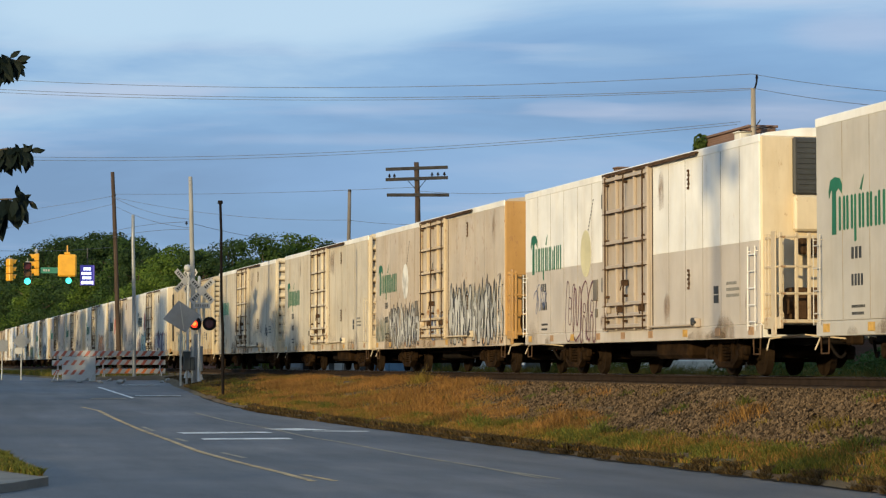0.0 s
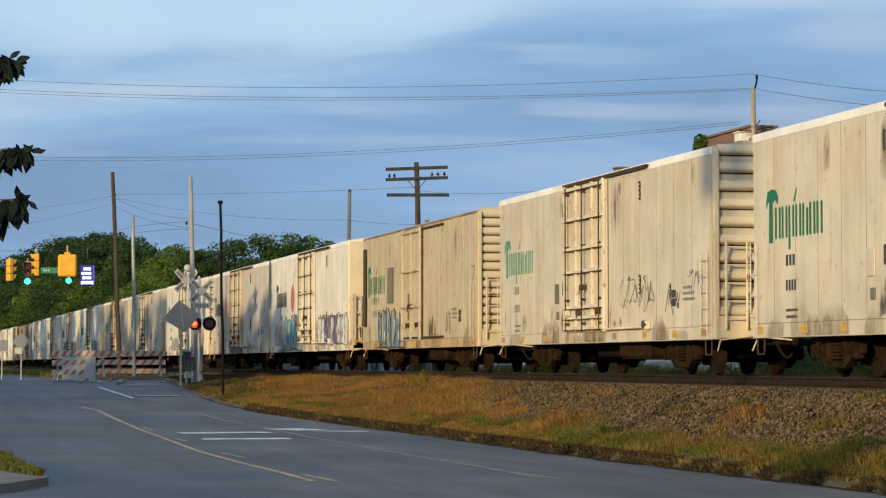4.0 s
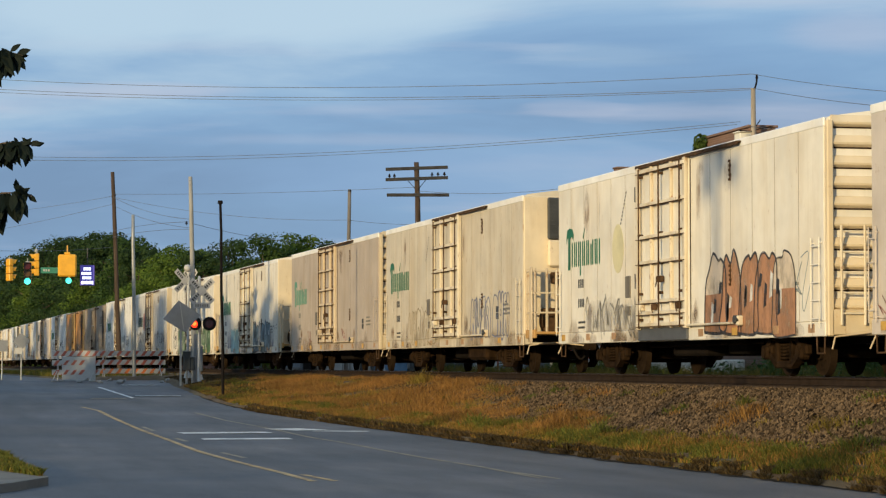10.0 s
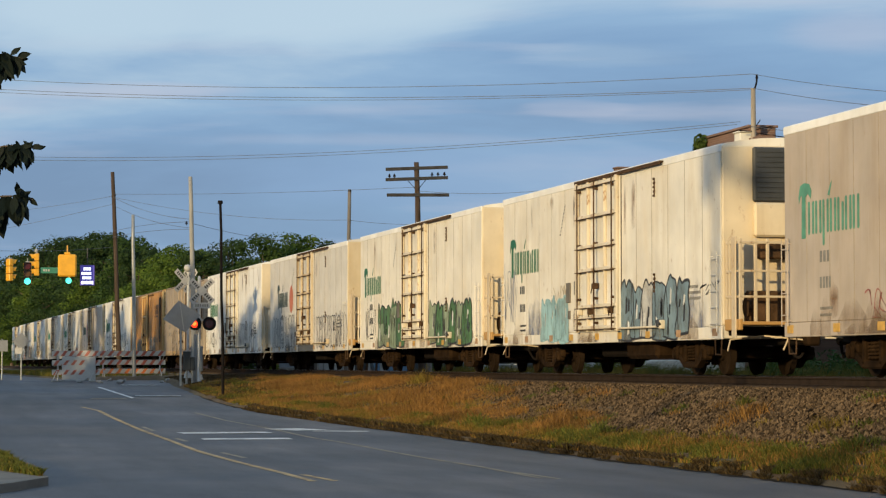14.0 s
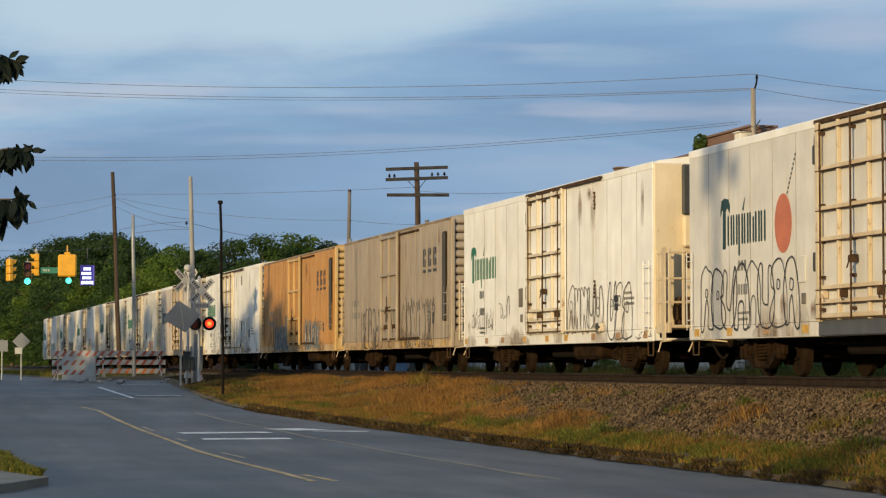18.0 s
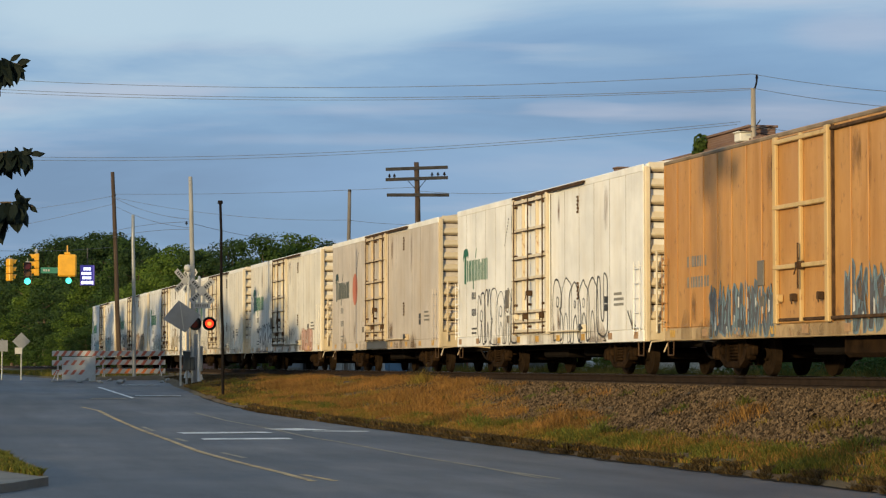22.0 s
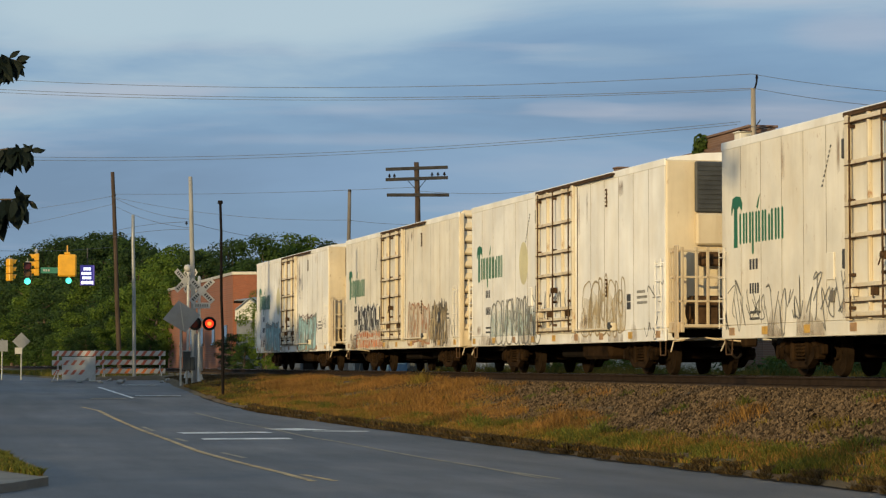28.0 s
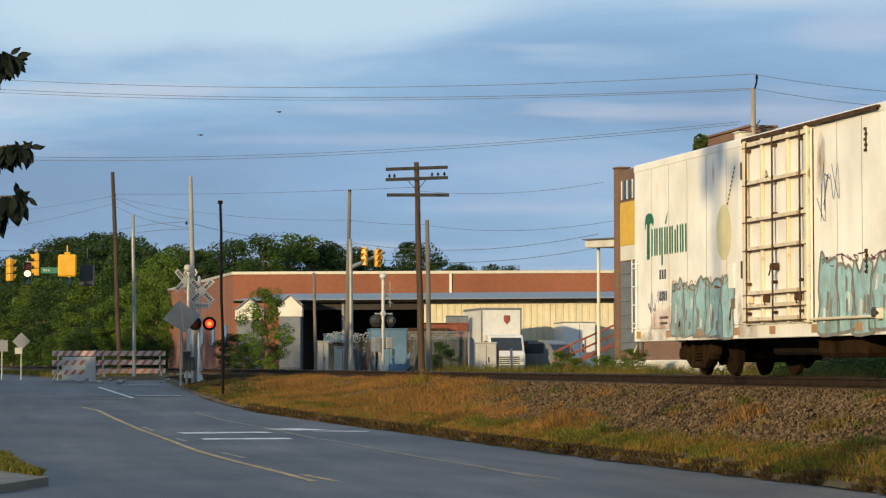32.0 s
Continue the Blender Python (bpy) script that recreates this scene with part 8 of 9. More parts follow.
    if csx:
        door_parts(car, door_x, door_w, P, PAINTS["orange_end"] if paint == "orange" else P, top, plain=True)
        for xr in (door_x - 0.04, door_x + door_w + 0.04):
            piece("door_seam", ("door_seam", top), lambda bm: box(bm, -0.022, 0.022, -0.05, 0, 0, top - FOOT - 0.1), M_RUSTBAR, car, (xr, -HALF, FOOT), "rusty door seam")
        for zr in (FOOT + 0.02, top - 0.20):
            piece("door_track", ("box_track", zr > 2), lambda bm: box(bm, 0, 5.6, -0.07, 0, 0, 0.06, 0.012), M_RUSTBAR, car, (door_x - 0.05, -HALF, zr), "rusty door track")
    else:
        door_parts(car, door_x, door_w, P if not two_tone else PAINTS["tan"], hard, top)
        piece("door_track", "door_track_top", lambda bm: (box(bm, 0, 6.55, -0.10, 0, 0.02, 0.06, 0.012), box(bm, 0, 6.55, -0.10, -0.08, -0.02, 0.03, 0.008)), M_RUSTBAR, car, (door_x - 0.1, -HALF, top - 0.10), "rusty top door track")
        piece("door_rail", "door_track_low", lambda bm: (box(bm, 0, 6.55, -0.10, 0, 0, 0.045, 0.012), box(bm, 6.40, 6.56, -0.12, 0, -0.03, 0.16, 0.02)), hard, car, (door_x - 0.05, -HALF, FOOT + 0.015), "rusty lower door rail")
        for dx, dz in ((door_x - 0.22, 3.95), (door_x - 0.22, 2.05)):
            piece("latch", "latch", lambda bm: box(bm, -0.06, 0.06, -0.06, 0, -0.17, 0.17, 0.015), M_DARKMARK, car, (dx, -HALF, dz), "black latch plate")
        for dx, dz in ((door_x + 5.8, 4.0), (door_x + 5.8, 1.95)):
            piece("hinge_mark", "hinge_mark", lambda bm: [box(bm, -0.035 + 0.025 * (k % 2), 0.03 + 0.025 * (k % 2), -0.04, 0, 0.09 * k - 0.18, 0.09 * k - 0.13, 0.006) for k in range(5)] + [box(bm, -0.012, 0.02, -0.02, 0, -0.17, 0.22)], M_RUSTBAR, car, (dx, -HALF, dz))
        piece("rail_stop", "rail_stop", lambda bm: (box(bm, -0.09, 0.09, -0.14, 0, -0.04, 0.12, 0.03), rod(bm, (0.0, -0.12, 0.1), (0.16, -0.12, 0.02), 0.03)), M_DARKMARK, car, (door_x + 6.35, -HALF - 0.01, FOOT + 0.06), "black rail stop knob")
    if step:
        piece("sill_plate", "sill_plate", lambda bm: box(bm, 0, 3.3, -0.05, 0, 0, 0.34, 0.015), M_DOORSTEP, car, (door_x - 0.05, -HALF - 0.002, SILL + 0.01), "slate grey sill plate")
    # brown rust runs under the eave, beside the door and down to the sill
    for k in range(34 if paint in ("rusty_cream", "orange") else 22 if paint in ("beige", "cream", "greytan") else 15):
        wr_, hr_ = rng.uniform(0.10, 0.55), rng.uniform(0.35, 1.3)
        xr_ = rng.choice((rng.uniform(0.2, length - 0.8), rng.uniform(door_x - 0.65, door_x - 0.1), rng.uniform(door_x + 3.4, door_x + 4.2)))
        zr_ = rng.choice((top - 0.20 - hr_, FOOT + 0.03, FOOT + 0.03))
        hr_ *= 1.0 if zr_ > 2 else 0.6
        bm = bmesh.new()
        sheet(bm, [(xr_, zr_ + 0.02), (xr_ + wr_ * 0.3, zr_), (xr_ + wr_, zr_ + 0.06), (xr_ + wr_ * 0.9, zr_ + hr_ * 0.8), (xr_ + wr_ * 0.45, zr_ + hr_), (xr_ + wr_ * 0.1, zr_ + hr_ * 0.7)], -HALF - 0.0012, 0.0008)
        part("rust_run", bm, M_RUN, car, "brown rust run on the side")
    for k in range(9 if paint in ("white", "greyish") else 14):
        xs_, ws_, hs_ = rng.uniform(0.1, length - 1.6), rng.uniform(0.5, 1.5), rng.uniform(0.18, 0.75)
        bm = bmesh.new()
        sheet(bm, [(xs_, SILL + 0.02), (xs_ + ws_, SILL + 0.02), (xs_ + ws_ * 0.95, SILL + hs_ * 0.5), (xs_ + ws_ * 0.6, SILL + hs_), (xs_ + ws_ * 0.3, SILL + hs_ * 0.9), (xs_ + ws_ * 0.04, SILL + hs_ * 0.4)], -HALF - 0.0055, 0.0006 + 0.0001 * k)
        part("mud_splash", bm, M_MUD, car, "brown mud splash on the sill")
    # boards and reflectors
    piece("tare_board", "tare_board", lambda bm: box(bm, -0.17, 0.17, -0.03, 0, -0.24, 0.24, 0.01), M_TARE if rng.random() < 0.6 else P, car, (door_x - 0.9, -HALF, 1.95), "dull grey placard board")
    piece("small_plate", "small_plate", lambda bm: box(bm, -0.09, 0.09, -0.03, 0, -0.10, 0.10, 0.01), M_TARE, car, (door_x - 0.83, -HALF, 1.42))
    piece("data_plate", "data_plate", lambda bm: (box(bm, -0.14, 0.14, -0.006, 0, -0.17, -0.01), box(bm, -0.14, 0.14, -0.006, 0, 0.01, 0.17)), M_DARKMARK, car, (14.7 if not csx else 14.2, -HALF - 0.001, 1.62))
    marks(car, 15.3 if not csx else 13.2, 1.55, ((0.75, 0.06, 0.0), (0.75, 0.06, 0.12), (0.6, 0.06, 0.24)), M_MARK)
    for k in range(9):
        x = 0.35 + k * (length - 1.0) / 8 + rng.uniform(-0.2, 0.2)
        piece("reflector", "reflector", lambda bm: box(bm, 0, 0.30, -0.008, 0, 0, 0.15, 0.003), M_REFLECT if rng.random() < 0.5 else M_REFLECT2, car, (x, -HALF - 0.006, SILL + 0.07))
    # emblem, fruit and car marks
    if emblem:
        emblem_parts(car, emblem, emblem_x, 2.57 if emblem is M_NAVY else 2.87)
    if fruit:
        piece("fruit_decal", "fruit_decal", fruit_mesh, fruit, car, (fruit_x, -HALF - 0.002, 2.83), "oval fruit decal")
    if fruit or straw:
        for k in range(9):
            piece("straw_band", "straw_band", straw_piece, M_DARKMARK if k % 2 == 0 or fruit else M_MARK, car, (fruit_x + 0.20 + 0.051 * k, -HALF - 0.002, 3.36 + 0.083 * k))
    if not csx:
        marks(car, emblem_x + 1.0, 1.50, ((0.50, 0.20, 0.54), (0.55, 0.20, 0.08), (0.60, 0.05, -0.30), (0.55, 0.05, -0.42)), M_MARK if emblem is not M_GREEN else M_DARKMARK)
    elif kind == "box":
        marks(car, 1.5, 1.80, ((1.25, 0.22, 0.42), (1.4, 0.22, 0.0)), M_MARK)
        if emblem is None:
            bm = bmesh.new()
            for i in range(3):
                xa = 12.82 + i * 0.70
                sheet(bm, [(xa, 3.00), (xa + 0.46, 3.00), (xa + 0.46, 3.09), (xa, 3.09)], -HALF - 0.001)
                sheet(bm, [(xa + 0.02, 3.20), (xa + 0.17, 3.17), (xa + 0.17, 3.74), (xa + 0.02, 3.70)], -HALF - 0.001)
                sheet(bm, [(xa + 0.24, 3.17), (xa + 0.42, 3.20), (xa + 0.42, 3.38), (xa + 0.24, 3.42)], -HALF - 0.001)
                sheet(bm, [(xa + 0.24, 3.50), (xa + 0.42, 3.54), (xa + 0.42, 3.70), (xa + 0.24, 3.74)], -HALF - 0.001)
            part("owner_blocks", bm, M_DARKMARK, car, "dark owner's mark blocks with underlines")
        slot = piece("louvre", "tall_louvre", lambda bm: box(bm, 0, 0.46, -0.02, 0, 0, 2.62, 0.01), M_GAP, car, (length - 0.78 if emblem is None else 0.25, -HALF - 0.022, 1.50), "tall dark louvre")
        for k in range(4):
            piece("louvre_slat", "louvre_slat", lambda bm: box(bm, 0, 0.035, -0.05, -0.02, 0.04, 2.58, 0.006), M_LOUVRE, slot, (0.06 + 0.105 * k, 0, 0))
        if emblem is not None:
            piece("grey_louvre", "grey_louvre", lambda bm: [box(bm, 0.16 * k, 0.16 * k + 0.10, -0.04, 0, 0, 1.15, 0.01) for k in range(5)], M_TARE, car, (4.3, -HALF - 0.022, 2.2), "tarnished louvre panel")
    # ends
    if end == "rib":
        n = 10 if not csx else 14
        for k in range(n):
            z = FOOT + 0.25 + (top - 0.35 - FOOT) * k / (n - 1)
            piece("end_rib", "end_rib" if csx else "end_ridge", one_rib if csx else one_ridge, ends, car, (length - 0.02, 0, z))
        for s in (-1, 1):
            piece("corner_post", ("corner_post", top), lambda bm: box(bm, -0.03, 0.10, -0.06, 0.06, SILL, top - 0.05, 0.02), ends, car, (length, s * 1.47, 0))
        piece("end_sill", "end_sill", lambda bm: box(bm, -0.02, 0.10, -1.46, 1.46, SILL + 0.02, FOOT + 0.2, 0.02), ends, car, (length, 0, 0), "rust-tinged end sill")
        # the shaded recess below each rib, laid on as a thin rust-dark strip
        for k in range(n):
            z = FOOT + 0.25 + (top - 0.35 - FOOT) * k / (n - 1)
            piece("groove", "end_groove", lambda bm: box(bm, 0.0, 0.012, -1.40, 1.40, -0.026, 0.0), M_GAP, car, (length - 0.018, 0, z - (0.10 if csx else 0.062)), "rust-dark strip for the shade under each rib")
        lad = piece("end_ladder", "end_ladder_stile", lambda bm: rod(bm, (0.16, -1.30, 0), (0.16, -1.30, 1.75), 0.026, 0.026, 6), hard, car, (length, 0, SILL + 0.2), "cream end ladder")
        piece("stile", "end_ladder_stile_b", lambda bm: rod(bm, (0.16, -0.86, 0), (0.16, -0.86, 1.75), 0.026, 0.026, 6), hard, lad)
        for k in range(5):
            piece("rung", "end_ladder_rung", lambda bm: rod(bm, (0.16, -1.30, 0), (0.16, -0.86, 0), 0.018, 0.018, 6), hard, lad, (0, 0, 0.2 + 0.36 * k))
        stp = piece("brake_step", "brake_step", lambda bm: box(bm, 0.02, 0.40, -0.75, 0.55, 0, 0.05, 0.01), hard, car, (length, 0, 1.18), "steel brake step with posts")
        for y in (-0.72, 0.50):
            piece("post", "brake_post", lambda bm: box(bm, 0.30, 0.38, -0.04, 0.04, 0, 1.42, 0.012), hard, stp, (0, y, 0.05))
        for z in (0.75, 1.40):
            piece("bar", "brake_bar", lambda bm: box(bm, 0.32, 0.36, -0.72, 0.50, -0.025, 0.025, 0.008), hard, stp, (0, 0, z))
        piece("brake_housing", "brake_housing", lambda bm: box(bm, 0.02, 0.20, -0.30, 0.12, 0, 0.55, 0.03), M_ENGINE, car, (length, 0, 1.55), "brown hand brake housing")
    else:
        piece("end_wall", ("end_wall", top), lambda bm: box(bm, -0.01, 0.05, -HALF + 0.01, HALF - 0.01, FOOT, top - 0.03, 0.04), ends, car, (length, 0, 0), "smooth insulated end wall")
        if end != "ochre":
            piece("cooling_unit", "cooling_unit", lambda bm: (box(bm, 0, 0.12, -0.92, 0.92, 0, 1.08, 0.03), *[box(bm, 0.11, 0.14, -0.86, 0.86, 0.08 + 0.10 * k, 0.13 + 0.10 * k) for k in range(10)]), M_LOUVRE, car, (length + 0.04, 0, 3.45), "dark louvred cooling unit")
            piece("unit_base", "unit_base", lambda bm: box(bm, 0, 0.16, -0.92, 0.92, 0, 0.68, 0.04), ends, car, (length + 0.04, 0, 2.75), "cream housing under the cooling unit")
        pl = piece("end_platform", "end_platform", lambda bm: (box(bm, 0, 0.85, -1.45, 1.45, 0, 0.07, 0.015), box(bm, 0, 0.85, -1.5, -1.42, -0.10, 0.12, 0.015)), PAINTS["ochre"] if paint != "white" else M_HARDWARE, car, (length + 0.04, 0, 1.0), "steel crew platform with railing")
        for x, y in ((0.05, -1.46), (0.42, -1.46), (0.80, -1.46), (0.80, -1.15), (0.80, -0.9), (0.80, -0.3), (0.80, 0.5), (0.22, -1.46)):
            piece("railing_post", "railing_post", lambda bm: box(bm, -0.03, 0.03, -0.03, 0.03, 0, 1.62, 0.008), rails, pl, (x, y, 0.06))
        for z in (0.55, 1.05, 1.6):
            piece("railing_bar", "railing_bar", lambda bm: (box(bm, 0.0, 0.83, -1.49, -1.44, -0.022, 0.022, 0.006), box(bm, 0.78, 0.83, -1.46, 0.6, -0.022, 0.022, 0.006)), rails, pl, (0, 0, z))
        piece("corner_plate", "corner_plate", lambda bm: box(bm, 0.44, 0.68, -1.52, -1.49, -0.30, 1.66, 0.01), rails, pl, (0, 0, 0.06), "flat rusty corner plate")
        piece("engine_box", "engine_box", lambda bm: (box(bm, 0.02, 0.40, -1.10, 1.10, 0.0, 0.62, 0.04), box(bm, 0.02, 0.30, -0.85, 0.85, 1.25, 1.55, 0.03), disc(bm, (0.28, -1.11, 0.30), (0, 1, 0), 0.2, 0.1, 14)), M_ENGINE, pl, (0, 0, 0.06), "brown engine box")
    piece("side_ladder", "side_ladder", lambda bm: ladder(bm, 0.40, 1.6, 5, 0.06, 0.013), P, car, (length - 0.52, -HALF - 0.002, SILL + 0.15), "narrow side ladder")
    piece("side_ladder", "side_grab", lambda bm: ladder(bm, 0.30, 1.6, 4, 0.06, 0.013), P, car, (0.02, -HALF - 0.002, SILL + 0.2), "side grab irons")
    # underframe, brake gear, couplers and trucks
    piece("underframe", ("underframe", length), lambda bm: (box(bm, -0.35, length + 0.35, -0.28, 0.28, 0.62, 0.98, 0.03), box(bm, 0.0, length, -1.40, 1.40, 0.80, 0.98, 0.02), box(bm, 6.4, 8.6, -0.75, 0.6, 0.42, 0.85, 0.05), box(bm, 9.4, 10.6, -0.55, 0.75, 0.45, 0.85, 0.05)), M_BLACK, car, (0, 0, 0), "sooty black underframe")
    if rng.random() < 0.5:
        piece("fuel_tank", "fuel_tank", lambda bm: box(bm, 0, 2.2, -1.25, -0.55, 0.36, 0.80, 0.08), M_IRON, car, (length - 7.3, 0, 0), "brown fuel tank under the sill")
    else:
        piece("brake_rod", "brake_rod", lambda bm: rod(bm, (5.3, -0.9, 0.62), (length - 5.3, -0.7, 0.66), 0.022), M_IRON, car)
    for s, x in ((1, length), (-1, 0.0)):
        piece("coupler", ("coupler", s), lambda bm: (box(bm, min(0, s * 0.75), max(0, s * 0.75), -0.09, 0.09, 0.66, 0.86, 0.02), box(bm, min(s * 0.72, s * 1.02), max(s * 0.72, s * 1.02), -0.15, 0.13, 0.60, 0.92, 0.04)), M_IRON, car, (x, 0, 0), "brown knuckle coupler")
        piece("uncoupling_lever", ("lever", s), lambda bm: (rod(bm, (s * 0.14, -1.42, 0.72), (s * 0.16, -0.75, 0.80), 0.016), rod(bm, (s * 0.16, -0.75, 0.80), (s * 0.65, -0.1, 0.72), 0.016), rod(bm, (s * 0.14, -1.42, 0.72), (s * 0.2, -1.5, 0.50), 0.016)), M_HARDWARE, car, (x, 0, 0))
        piece("stirrup_step", "stirrup_step", lambda bm: (rod(bm, (-0.2, 0, 0.05), (-0.17, 0, -0.30), 0.016), rod(bm, (0.2, 0, 0.05), (0.17, 0, -0.30), 0.016), rod(bm, (-0.17, 0, -0.30), (0.17, 0, -0.30), 0.016)), M_RUSTBAR, car, (x - s * 0.3, -HALF + 0.04, SILL))
        piece("air_hose", ("air_hose", s), lambda bm: wire_tube(bm, [(s * (0.35 + 0.30 * t), -0.32 + 0.22 * t, 0.66 - 0.62 * t + 0.42 * t * t * t) for t in [i / 8 for i in range(9)]], 0.03, 6), M_BLACK, car, (x, 0, 0))
    build_truck(car, 3.1)
    build_truck(car, length - 3.1)
    shift = (rng.random() * 60, rng.random() * 60, rng.random() * 60, 1.0)
    for ob in car.children_recursive:
        ob.color = shift
    for k, (style, xa, xb, za, zb, fill, line) in enumerate(sprays):
        graffiti(car, style, xa, min(xb, length - 0.12), za, zb, fill, line, seed * 10 + k)
    return car


GK, GY, AQ, BL, RU, PK, RD, GN, SD = M_SPRAY_BLACK, M_SPRAY_GREY, M_SPRAY_AQUA, M_SPRAY_BLUE, M_SPRAY_RUST, M_SPRAY_PINK, M_SPRAY_RED, M_SPRAY_GREEN, M_SPRAY_SAND
MA, MK, DM, PL, ST, PU, OR = M_SPRAY_MAROON, M_MARK, M_DARKMARK, M_SPRAY_PALE, M_SPRAY_SLATE, M_SPRAY_PURPLE, M_SPRAY_ORANGE
SDL, GNG, DG = M_SPRAY_LIGHTSAND, M_SPRAY_MOSS, M_SPRAY_STONE
